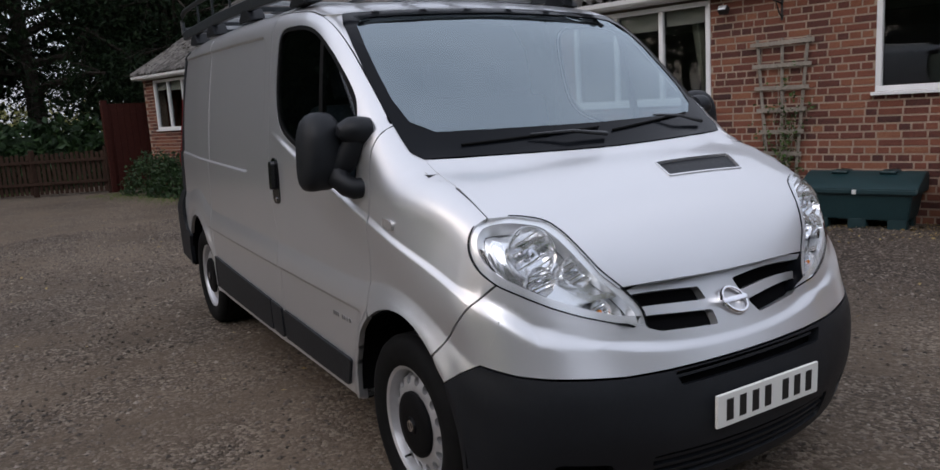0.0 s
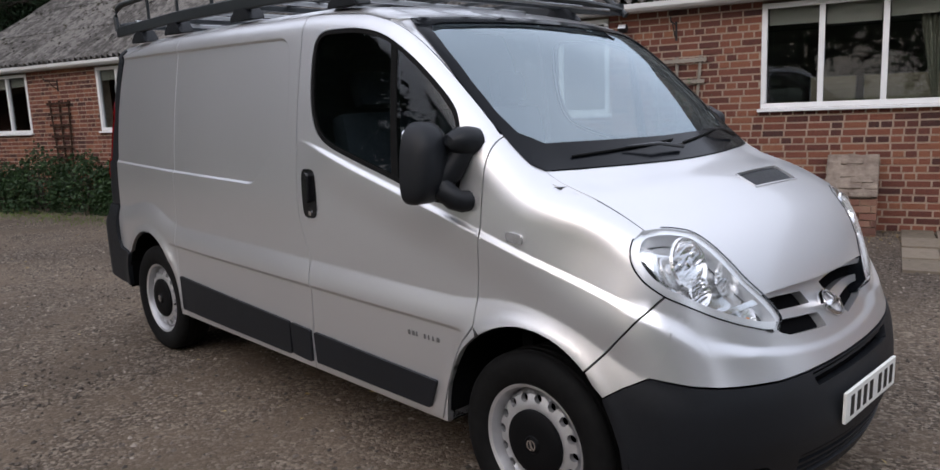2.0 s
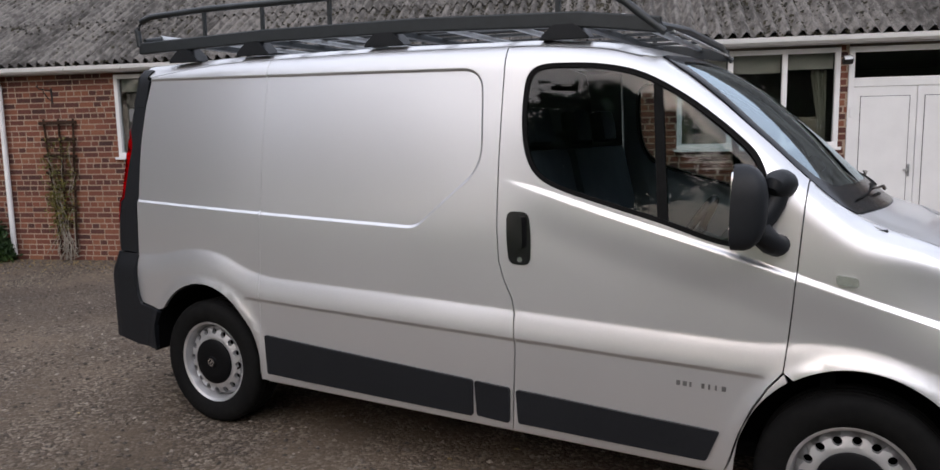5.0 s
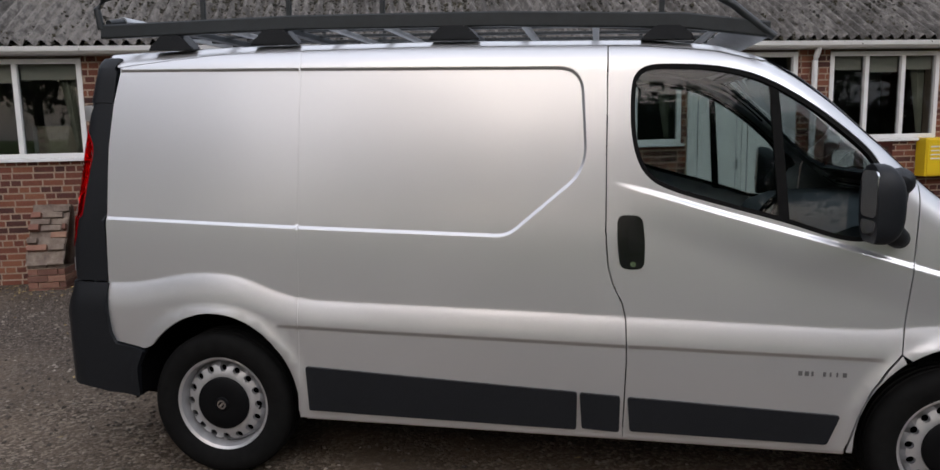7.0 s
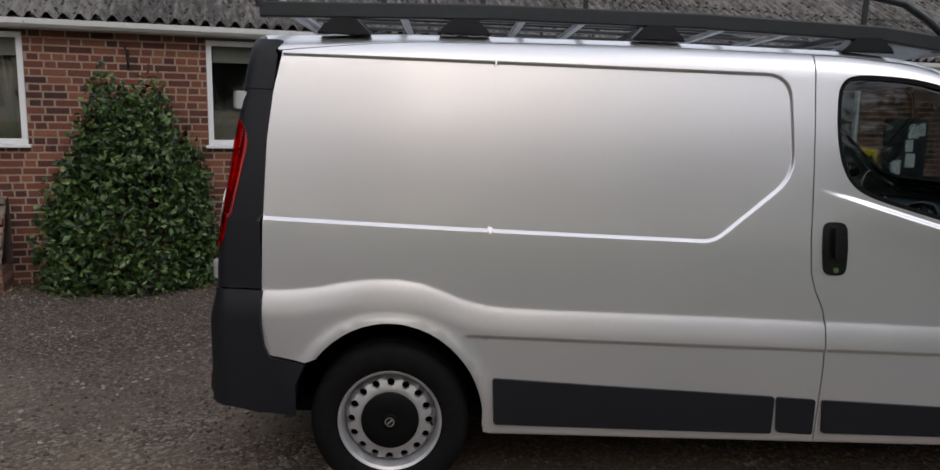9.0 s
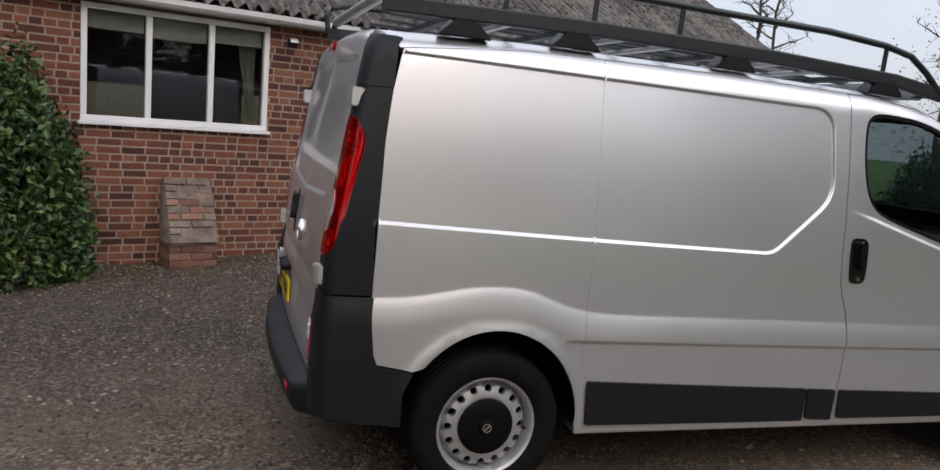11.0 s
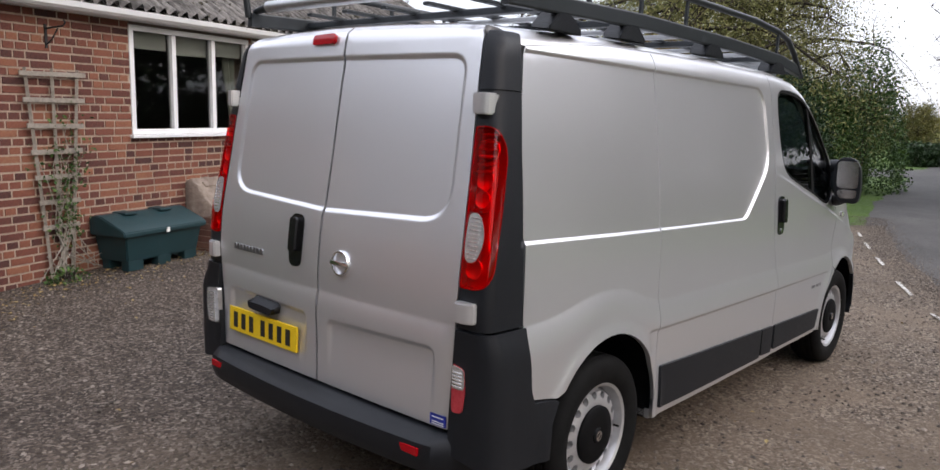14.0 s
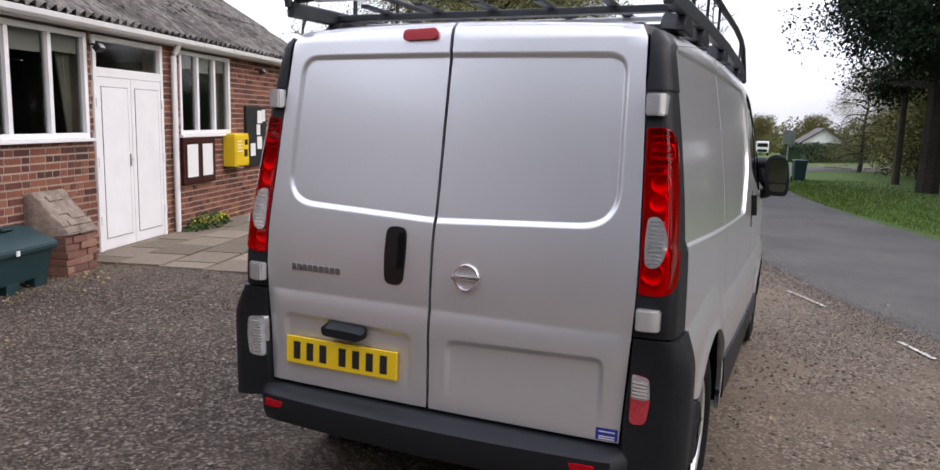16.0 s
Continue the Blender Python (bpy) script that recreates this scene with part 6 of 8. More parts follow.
# the double door with its fanlight
grey_seal = material("grey_seal", (0.10, 0.10, 0.10), 0.7)
dw = tagged(new("double_door"), "closed white plastic double door with a dark fanlight above", "door")
DZ = 0.10
part("door_frame", box(box(box(box(bmesh.new(), DOORX[0], DOORX[0] + 0.06, WALL - 0.02, WALL + 0.06, DZ, HEAD, 0.005), DOORX[1] - 0.06, DOORX[1], WALL - 0.02, WALL + 0.06, DZ, HEAD, 0.005),
                             DOORX[0] + 0.06, DOORX[1] - 0.06, WALL - 0.018, WALL + 0.058, 2.03, 2.13, 0.005), DOORX[0] + 0.06, DOORX[1] - 0.06, WALL - 0.018, WALL + 0.058, HEAD - 0.06, HEAD, 0.005), upvc, dw)
part("fanlight_pane", boxed(DOORX[0] + 0.06, DOORX[1] - 0.06, WALL + 0.03, WALL + 0.036, 2.13, HEAD - 0.06), house_glass, dw)
mid = (DOORX[0] + DOORX[1]) / 2
for s, (a, b) in ((1, (DOORX[0] + 0.06, mid - 0.003)), (-1, (mid + 0.003, DOORX[1] - 0.06))):
    leaf = part("door_leaf", boxed(a, b, WALL - 0.012, WALL + 0.05, DZ + 0.01, 2.028, bevel=0.006), upvc, dw)
    part("door_seal", boxed(a + 0.069, b - 0.069, WALL - 0.0165, WALL - 0.0125, DZ + 0.134, 1.926), grey_seal, leaf)
    part("door_panel", boxed(a + 0.075, b - 0.075, WALL - 0.020, WALL - 0.010, DZ + 0.14, 1.92, bevel=0.007), upvc, leaf)
    for zz in (0.45, 1.1, 1.75):
        hx = a - 0.02 if s > 0 else b + 0.02
        part("hinge", boxed(hx - 0.02, hx + 0.02, WALL - 0.035, WALL - 0.012, zz - 0.05, zz + 0.05, bevel=0.005), upvc, leaf)
part("door_handle", box(boxed(mid - 0.065, mid - 0.045, WALL - 0.024, WALL - 0.012, 1.03, 1.17, bevel=0.004), mid - 0.12, mid - 0.05, WALL - 0.050, WALL - 0.038, 1.10, 1.116, 0.004), galvanised, dw)
part("door_step", boxed(DOORX[0] - 0.05, DOORX[1] + 0.05, WALL - 0.10, WALL + 0.2, 0.02, DZ + 0.006, bevel=0.01), slab_mat, dw)

# eaves: fascia, gutter, downpipes; the corrugated roof
EAVE = WALL - 0.17
tagged(part("fascia", boxed(ENDS[0] - 0.1, ENDS[1], WALL - 0.10, WALL + 0.012, 2.50, 2.60), upvc), "white fascia board under the eaves", "fascia", kind="structure")
gut = bmesh.new()
gp = [(0.0, 0.0), (-0.012, -0.05), (-0.045, -0.078), (-0.085, -0.078), (-0.115, -0.05), (-0.125, 0.0), (-0.118, 0.0), (-0.105, -0.045), (-0.08, -0.068), (-0.05, -0.068), (-0.02, -0.045), (-0.008, 0.0)]
ra = [[gut.verts.new((x, WALL - 0.10 + a, 2.585 + b)) for a, b in gp] for x in (ENDS[0] - 0.12, ENDS[1])]
for i in range(len(gp)):
    gut.faces.new((ra[0][i], ra[0][(i + 1) % len(gp)], ra[1][(i + 1) % len(gp)], ra[1][i]))
tagged(part("gutter", gut, upvc, None, "white plastic gutter along the eaves"), "white plastic gutter along the eaves", "gutter", kind="structure")
for x in (-8.08, 4.50):
    dp = tagged(part("downpipe", tube([(x, WALL - 0.14, 2.53), (x, WALL - 0.12, 2.47), (x, WALL - 0.08, 2.40), (x, WALL - 0.06, 2.36), (x, WALL - 0.06, 0.0)], 0.036, 12), upvc, None, smooth=True), "white plastic downpipe on the brick wall", "downpipe", "downpipes")

SLOPE = math.atan(0.62)
roof_bm_v, roof_bm_f = [], []


def corrugated(x0, x1, u0, u1, lift, step=0.0243):
    """One cement sheet: waves of 146 mm across x, from u0 to u1 up the slope."""
    n = int((x1 - x0) / step)
    base = len(roof_bm_v)
    for j, u in enumerate((u0, (u0 + u1) / 2, u1)):
        for i in range(n + 1):
            x = x0 + (x1 - x0) * i / n
            h = 0.040 * math.cos(x * math.tau / 0.146) + lift * (1 - (u - u0) / (u1 - u0)) + 0.004 * noise.noise(Vector((x * 3, u * 3, 1)))
            roof_bm_v.append((x, EAVE - 0.02 + u * math.cos(SLOPE) - h * math.sin(SLOPE), 2.60 + u * math.sin(SLOPE) + h * math.cos(SLOPE)))
    for j in range(2):
        for i in range(n):
            a = base + j * (n + 1) + i
            roof_bm_f.append((a, a + 1, a + n + 2, a + n + 1))


for r in range(4):
    x = ENDS[0] - 0.15
    k = 0
    while x < ENDS[1]:
        corrugated(x, min(x + 1.02, ENDS[1] + 0.1), r * 1.28 - 0.0, r * 1.28 + 1.42, 0.022 + 0.004 * (k % 2))
        x += 1.0
        k += 1
hall_roof = raw("roof", roof_bm_v, roof_bm_f, sheet_mat, smooth=True)
tagged(hall_roof, "mossy grey corrugated cement sheet roof", "roof", kind="structure")
back = raw("roof_back", [(ENDS[0] - 0.15, 9.55, 2.6 + 5.2 * math.sin(SLOPE)), (ENDS[1] + 0.1, 9.55, 2.6 + 5.2 * math.sin(SLOPE)), (ENDS[1] + 0.1, 11.6, 2.5), (ENDS[0] - 0.15, 11.6, 2.5)], [(0, 1, 2, 3)], sheet_mat)
tagged(back, "far slope of the hall roof", "roof", kind="structure")

# ---------------------------------------------------------------- road markings
for x0, y0, x1, y1 in ((9.9, -1.77, 9.3, -1.79), (8.5, -1.82, 7.8, -1.86), (6.95, -1.90, 6.3, -1.95), (5.1, -2.02, 4.3, -2.10), (3.46, -2.19, 2.72, -2.34), (1.46, -2.52, 0.98, -2.58)):
    dash((x0 + x1) / 2, (y0 + y1) / 2, math.hypot(x1 - x0, y1 - y0), 0.042, math.atan2(y0 - y1, x0 - x1))
dash(22, -5.2, 1.6, 0.09, -0.25)
dash(27, -6.6, 1.6, 0.09, -0.3)

# ---------------------------------------------------------------- things by the hall
wood_grey = noisy(material("weathered_timber", rough=0.9), [(0.3, (0.17, 0.145, 0.115)), (0.7, (0.36, 0.32, 0.27))], 30, bump=0.3, bump_scale=180, dist=0.003)
wood_dark = noisy(material("dark_timber", rough=0.9), [(0.3, (0.024, 0.014, 0.010)), (0.7, (0.055, 0.032, 0.023))], 20, bump=0.3, bump_scale=150, dist=0.003)
wood_red = noisy(material("red_brown_stain", rough=0.7), [(0.3, (0.034, 0.010, 0.008)), (0.7, (0.060, 0.018, 0.013))], 14, bump=0.2, bump_scale=120, dist=0.003)
bin_green = noisy(material("green_plastic", rough=0.5), [(0.3, (0.005, 0.024, 0.028)), (0.7, (0.011, 0.040, 0.045))], 8, bump=0.1, bump_scale=300, rough=(0.4, 0.6), dist=0.001)
stone_mat = noisy(material("lichened_stone", rough=0.95), [(0.3, (0.075, 0.055, 0.045)), (0.5, (0.165, 0.125, 0.10)), (0.72, (0.30, 0.25, 0.20))], 9, bump=0.9, bump_scale=45, dist=0.012)
old_brick = noisy(material("old_brick", rough=0.95), [(0.25, (0.11, 0.055, 0.042)), (0.6, (0.23, 0.11, 0.08)), (0.8, (0.30, 0.19, 0.13))], 14, bump=0.6, bump_scale=80, island=0.4, dist=0.008)
yellow_box_mat = material("yellow_cabinet", (0.72, 0.50, 0.015), 0.35)
paper = material("paper", (0.72, 0.72, 0.70), 0.8)
iron = material("black_iron", (0.012, 0.012, 0.012), 0.6)


def leaf_material(name, a, b, c):
    m = noisy(material(name, rough=0.55), [(0.15, a), (0.5, b), (0.85, c)], 1.2, island=0.5)
    shader(m).inputs["Specular IOR Level"].default_value = 0.3
    return m


leaf_dark = leaf_material("ivy_leaf", (0.014, 0.035, 0.009), (0.040, 0.085, 0.018), (0.115, 0.175, 0.04))
leaf_ivy = noisy(material("wall_shrub_leaf", rough=0.5), [(0.2, (0.010, 0.026, 0.007)), (0.5, (0.038, 0.085, 0.016)), (0.8, (0.085, 0.14, 0.033)), (0.95, (0.17, 0.19, 0.06))], 1.2, island=0.8)
leaf_conifer = leaf_material("conifer_needle", (0.006, 0.012, 0.006), (0.012, 0.022, 0.010), (0.022, 0.036, 0.014))
leaf_olive = leaf_material("willow_leaf", (0.065, 0.068, 0.020), (0.165, 0.165, 0.050), (0.30, 0.28, 0.10))
leaf_autumn = leaf_material("autumn_leaf", (0.05, 0.056, 0.014), (0.115, 0.110, 0.026), (0.20, 0.16, 0.038))
leaf_russet = leaf_material("russet_leaf", (0.075, 0.055, 0.018), (0.17, 0.115, 0.038), (0.28, 0.19, 0.07))
leaf_hedge = leaf_material("hedge_leaf", (0.010, 0.022, 0.008), (0.02, 0.045, 0.014), (0.04, 0.075, 0.022))
bark = noisy(material("bark", rough=0.95), [(0.3, (0.025, 0.020, 0.017)), (0.7, (0.07, 0.058, 0.048))], 12, bump=0.8, bump_scale=40, dist=0.02)
pale_bark = noisy(material("pale_bark", rough=0.95), [(0.3, (0.05, 0.038, 0.032)), (0.7, (0.11, 0.085, 0.072))], 6)
for m in (bark, pale_bark, wood_dark, wood_red):
    shader(m).inputs["Specular IOR Level"].default_value = 0.1
shader(leaf_conifer).inputs["Specular IOR Level"].default_value = 0.1
petal = material("yellow_petal", (0.62, 0.50, 0.03), 0.6)


def leaf_mesh(places, size, rg, up=0.35, aspect=0.6):
    """Folded leaves (two triangles each way of a rib) at the given places."""
    vs, fs = [], []
    for p in places:
        a = Vector((rg.gauss(0, 1), rg.gauss(0, 1), rg.gauss(0, 1) + up)).normalized()
        b = a.orthogonal().normalized()
        b.rotate(Matrix.Rotation(rg.uniform(0, math.tau), 3, a))
        c = a.cross(b)
        s = size * rg.uniform(0.6, 1.35)
        o = Vector(p)
        i = len(vs)
        vs += [o, o + b * s * 0.5 + c * s * aspect * 0.5 + a * s * 0.12, o + b * s, o + b * s * 0.5 - c * s * aspect * 0.5 + a * s * 0.12]
        fs += [(i, i + 1, i + 2), (i, i + 2, i + 3)]
    return vs, fs


def trellis(x0, x1, z0, z1, bottom, mat, label):
    """A fan trellis: uprights that spread from a narrow foot, laths across."""
    t = tagged(new("trellis"), label, "trellis", "wall trellises")
    cx = (x0 + x1) / 2
    n = 3
    for i in range(n):
        f = i / (n - 1) - 0.5
        xb, xt = cx + f * bottom, cx + f * (x1 - x0) * 0.86
        part("upright", tube([(xb, WALL - 0.035, z0), (xt, WALL - 0.035, z1)], 0.018, 4), mat, t)
    k = 7
    for i in range(k):
        f = i / (k - 1)
        zz = z1 - 0.05 - f * (z1 - z0) * 0.72
        half = (bottom + (x1 - x0 - bottom) * (zz - z0) / (z1 - z0)) / 2 + 0.03
        tilt = 0.012 * ((i * 7) % 3 - 1)
        part("lath", boxed(cx - half, cx + half, WALL - 0.062, WALL - 0.048, zz - 0.021, zz + 0.021, m=Matrix.Translation((cx, 0, zz)) @ Matrix.Rotation(tilt, 4, "Y") @ Matrix.Translation((-cx, 0, -zz))), mat, t)
    return t


def climber(x0, x1, z0, z1, count, mat, seed, label, leaves=True):
    """Twining stems and sparse leaves on a trellis."""
    rg = random.Random(seed)
    c = tagged(new("climbing_plant"), label, "climbing plant", "climbers")
    stems = bmesh.new()
    tips = []
    for i in range(9):
        x = (x0 + x1) / 2 + rg.uniform(-0.12, 0.12)
        pts, z = [], z0
        top = rg.uniform(0.6, 1.0) * (z1 - z0)
        tx = rg.uniform(x0, x1)
        for k in range(9):
            f = k / 8
            pts.append((x + (tx - x) * f + rg.uniform(-0.04, 0.04), WALL - 0.07 + rg.uniform(-0.05, 0.03), z0 + top * f))
        tips += pts[3:]
        merge(stems, tube(pts, [0.008 - 0.0006 * k for k in range(9)], 5))
    for i in range(16):
        a = rg.uniform(-0.35, 0.35)
        merge(stems, tube([((x0 + x1) / 2 + rg.uniform(-0.1, 0.1), WALL - 0.10, z0 + rg.uniform(0.0, 0.5)), ((x0 + x1) / 2 + a, WALL - 0.13, z0 + rg.uniform(0, 0.25))], 0.005, 4))
    part("stem", stems, wood_grey, c, "dry brown twining stems")
    places = []
    while len(places) < count:
        p = rg.choice(tips)
        places.append((p[0] + rg.gauss(0, 0.07), p[1] + rg.gauss(0, 0.03) - 0.02, p[2] + rg.gauss(0, 0.08)))
    vs, fs = leaf_mesh(places, 0.04, rg)
    raw("foliage", vs, fs, mat, c)
    return c


trellis(-0.17, 0.44, 0.05, 1.98, 0.22, wood_grey, "weathered grey fan trellis on the brick wall")
climber(-0.14, 0.48, 0.05, 1.75, 430, leaf_dark, 3, "half-bare climbing rose on the trellis")
trellis(-7.48, -6.94, 0.0, 1.90, 0.24, wood_dark, "dark timber trellis on the brick wall")
climber(-7.40, -7.0, -0.05, 1.6, 900, leaf_autumn, 4, "climber with yellowing leaves on the dark trellis")
trellis(-11.40, -10.76, 0.3, 1.94, 0.34, wood_dark, "dark timber trellis above the shrubs")

# grit bin
gb = tagged(new("grit_bin"), "dark green plastic grit bin with a sloping lid", "grit bin")
gz = 0.065
body_bm = bmesh.new()


def frustum(bm, x0, x1, y0, y1, z0, z1, taper, bevel=0.015):
    t = bmesh.new()
    bmesh.ops.create_cube(t, size=1)
    for v in t.verts:
        up = v.co.z > 0
        k = 0 if up else taper
        v.co = ((x0 + k if v.co.x < 0 else x1 - k), (y0 + k if v.co.y < 0 else y1 - k * 0.3), z1 if up else z0)
    bmesh.ops.bevel(t, geom=t.edges[:], offset=bevel, segments=2, affect="EDGES")
    merge(bm, t)


frustum(body_bm, 0.18, 1.36, 4.66, 5.22, gz + 0.12, gz + 0.47, 0.05)
part("bin_body", body_bm, bin_green, gb, smooth=True)
for a, b in ((0.24, 0.46), (0.68, 0.88), (1.10, 1.30)):
    for y0 in (4.71, 5.05):
        part("bin_foot", boxed(a, b, y0, y0 + 0.13, gz, gz + 0.14, bevel=0.012), bin_green, gb)
lid = bmesh.new()
lp = [(4.62, 0.46), (4.62, 0.525), (4.66, 0.555), (5.02, 0.70), (5.12, 0.715), (5.235, 0.69), (5.235, 0.46)]
ra = [[lid.verts.new((x, y, gz + z)) for y, z in lp] for x in (0.13, 1.41)]
for i in range(len(lp)):
    lid.faces.new((ra[0][i], ra[0][(i + 1) % len(lp)], ra[1][(i + 1) % len(lp)], ra[1][i]))
lid.faces.new(ra[0][::-1])
lid.faces.new(ra[1])
bmesh.ops.bevel(lid, geom=lid.edges[:], offset=0.012, segments=2, affect="EDGES")
lid_ob = part("bin_lid", lid, bin_green, gb, "dark green domed lid", True)
for a in (0.42, 0.95):
    part("lid_rib", boxed(a, a + 0.18, 4.95, 5.20, gz + 0.69, gz + 0.725, bevel=0.015, m=None), bin_green, lid_ob)
gb.matrix_world = Matrix.Translation((0.46, 4.815, gz)) @ Matrix.Diagonal((0.836, 0.772, 0.755, 1)) @ Matrix.Translation((-0.13, -4.62, -gz))
part("hasp", boxed(0.745, 0.79, 4.605, 4.622, gz + 0.46, gz + 0.52, bevel=0.004), paper, gb, "pale hasp label")


def buttress(x0, x1, top, out, label, seed, foot=0.30):
    """A low raking buttress of old bricks with a mortared, broken slope."""
    rg = random.Random(seed)
    b = tagged(new("buttress"), label, "buttress", "wall buttresses")
    g = ground_z(x0, WALL - 0.2)
    z = g - 0.05
    row = 0
    while z < top - 0.02:
        f = (z - g) / (top - g)
        y0 = WALL - out if f < foot else WALL - out + (out - 0.07) * (f - foot) / (1 - foot)
        x = x0
        off = 0.11 if row % 2 else 0.0
        while x < x1 - 0.02:
            L = min(x1 - x, (0.215 if not off else 0.11))
            off = 0.0
            if f < foot + 0.04:
                part("brick", boxed(x + 0.004, x + L - 0.004, y0 + rg.uniform(-0.012, 0.012), WALL, z + 0.004, z + 0.068, bevel=0.006), old_brick if (f < foot - 0.1 or rg.random() < 0.3) else stone_mat, b)
            x += L
        z += 0.072
        row += 1
    core = bmesh.new()
    prof = [(WALL, g - 0.05), (WALL - out + 0.02, g - 0.05), (WALL - out + 0.02, g + (foot - 0.02) * (top - g)), (WALL - 0.06, top), (WALL, top)]
    ra = [[core.verts.new((x, y, z)) for y, z in prof] for x in (x0 + 0.012, x1 - 0.012)]
    for i in range(5):
        core.faces.new((ra[0][i], ra[0][(i + 1) % 5], ra[1][(i + 1) % 5], ra[1][i]))
    core.faces.new(ra[0][::-1])
    core.faces.new(ra[1])
    part("core", core, mortar, b)
    # the raking top: old mortared brick with a rough, uneven face
    nu, nv = 14, 18
    rows = []
    for j in range(nv + 1):
        w = j / nv
        row = []
        for i in range(nu + 1):
            x = x0 + (x1 - x0) * i / nu
            y, z = WALL - out + (out - 0.05) * w, g + foot * (top - g) + (1 - foot) * (top - g) * w
            d = 0.018 * noise.noise(Vector((x * 9, w * 6, seed))) + 0.012 * noise.noise(Vector((x * 24, w * 15, seed))) + (0.006 if (int(w * 9) + (i > nu / 2)) % 2 else 0.0) + 0.031
            row.append((x + 0.01 * noise.noise(Vector((w * 11, i, 3))), y - d * 0.85, z + d * 0.5))
        rows.append(row)
    rv = [p for r in rows for p in r]
    rf = [(j * (nu + 1) + i, j * (nu + 1) + i + 1, (j + 1) * (nu + 1) + i + 1, (j + 1) * (nu + 1) + i) for j in range(nv) for i in range(nu)]
    for i in (0, nu):
        s0 = len(rv)
        rv += [(rows[j][i][0], WALL, rows[j][i][2] - 0.05) for j in range(nv + 1)]
        rf += [(j * (nu + 1) + i, (j + 1) * (nu + 1) + i, s0 + j + 1, s0 + j) for j in range(nv)]
    raw("raking_top", rv, rf, stone_mat, b, "rough mortared slope of old brick", True)
    rise = (1 - foot) * (top - g)
    tilt = math.atan2(rise, out - 0.05)
    run = math.hypot(rise, out - 0.05)
    for j in range(int(run / 0.078)):
        x = x0 - (0.10 if j % 2 else 0.0)
        while x < x1 - 0.02:
            xa, xb = max(x, x0) + 0.005, min(x + 0.215, x1) - 0.005
            if xb - xa > 0.03:
                m = Matrix.Translation((0, WALL - out, g + foot * (top - g))) @ Matrix.Rotation(tilt, 4, "X") @ Matrix.Translation((0, 0.006 + j * 0.078, 0.022 + rg.uniform(-0.006, 0.006))) @ Matrix.Rotation(rg.uniform(-0.015, 0.015), 4, "Y")
                part("brick", boxed(xa, xb, 0, 0.068, -0.05, 0.018, bevel=0.007, m=m), stone_mat if rg.random() < 0.75 else old_brick, b)
            x += 0.225
    return b


buttress(1.72, 2.20, 0.86, 0.42, "low raking buttress of old brick with broken pale render", 1, 0.50)
buttress(-1.75, -1.27, 0.83, 0.42, "low raking brick buttress with a mortared slope", 2)
buttress(-4.82, -4.42, 0.84, 0.42, "low raking brick buttress beside the shrub", 3)


def floodlight(x, z):
    f = tagged(new("floodlight"), "small black floodlight on the brick wall", "wall lamp", "wall lamps")
    part("lamp_body", boxed(-0.052, 0.052, -0.04, 0.04, -0.035, 0.035, bevel=0.01, m=Matrix.Translation((x, WALL - 0.13, z)) @ Matrix.Rotation(radians(-35), 4, "X")), iron, f)
    part("lamp_bracket", tube([(x, WALL, z + 0.03), (x, WALL - 0.07, z + 0.04), (x, WALL - 0.12, z)], 0.012, 6), iron, f)
    part("lamp_glass", boxed(-0.042, 0.042, -0.0425, -0.039, -0.025, 0.025, m=Matrix.Translation((x, WALL - 0.13, z)) @ Matrix.Rotation(radians(-35), 4, "X")), clear_lens_solid, f)


def basket_bracket(x, z):
    b = tagged(new("basket_bracket"), "black iron hanging-basket bracket on the wall", "bracket", "basket brackets")
    part("bracket_arm", tube([(x, WALL, z), (x, WALL - 0.10, z + 0.01), (x, WALL - 0.24, z + 0.02), (x, WALL - 0.27, z + 0.05), (x, WALL - 0.25, z + 0.07)], 0.008, 6), iron, b)
    part("bracket_stay", tube([(x, WALL - 0.005, z - 0.14), (x, WALL - 0.08, z - 0.10), (x, WALL - 0.17, z + 0.0)], 0.007, 6), iron, b)
    part("bracket_plate", boxed(x - 0.012, x + 0.012, WALL - 0.012, WALL - 0.002, z - 0.17, z + 0.04), iron, b)


for x, z in ((-0.46, 2.33), (2.83, 2.32), (7.18, 2.34)):
    floodlight(x, z)
for x, z in ((0.12, 2.33), (-3.25, 2.30), (-7.30, 2.28), (-11.1, 2.28)):
    basket_bracket(x, z)

# notice boards and the yellow cabinet
nb = tagged(new("notice_board"), "red-brown timber notice board with pinned white papers", "notice board")
part("board_frame", boxed(4.70, 5.62, WALL - 0.055, WALL - 0.004, 0.70, 1.33, bevel=0.01), wood_red, nb)
for a, b in ((4.76, 5.13), (5.19, 5.56)):
    part("board_panel", boxed(a, b, WALL - 0.060, WALL - 0.052, 0.76, 1.27), wood_dark, nb)
    part("board_paper", boxed(a + 0.03, b - 0.05, WALL - 0.066, WALL - 0.061, 0.80, 1.24), paper, nb, "white sheet of paper")
bb = tagged(new("notice_board"), "black notice board with small white notices", "notice board")
part("board_frame", boxed(6.72, 7.50, WALL - 0.05, WALL - 0.004, 0.84, 1.79, bevel=0.01), iron, bb)
for a, b, c, d in ((7.14, 7.33, 1.52, 1.72), (7.10, 7.24, 1.33, 1.50), (7.12, 7.30, 1.10, 1.30), (7.34, 7.45, 1.55, 1.74), (6.86, 7.04, 1.0, 1.2)):
    part("board_paper", boxed(a, b, WALL - 0.056, WALL - 0.0505, c, d), paper, bb, "small white notice")
yc_ = tagged(new("wall_cabinet"), "yellow wall cabinet with a dark heart emblem", "cabinet")
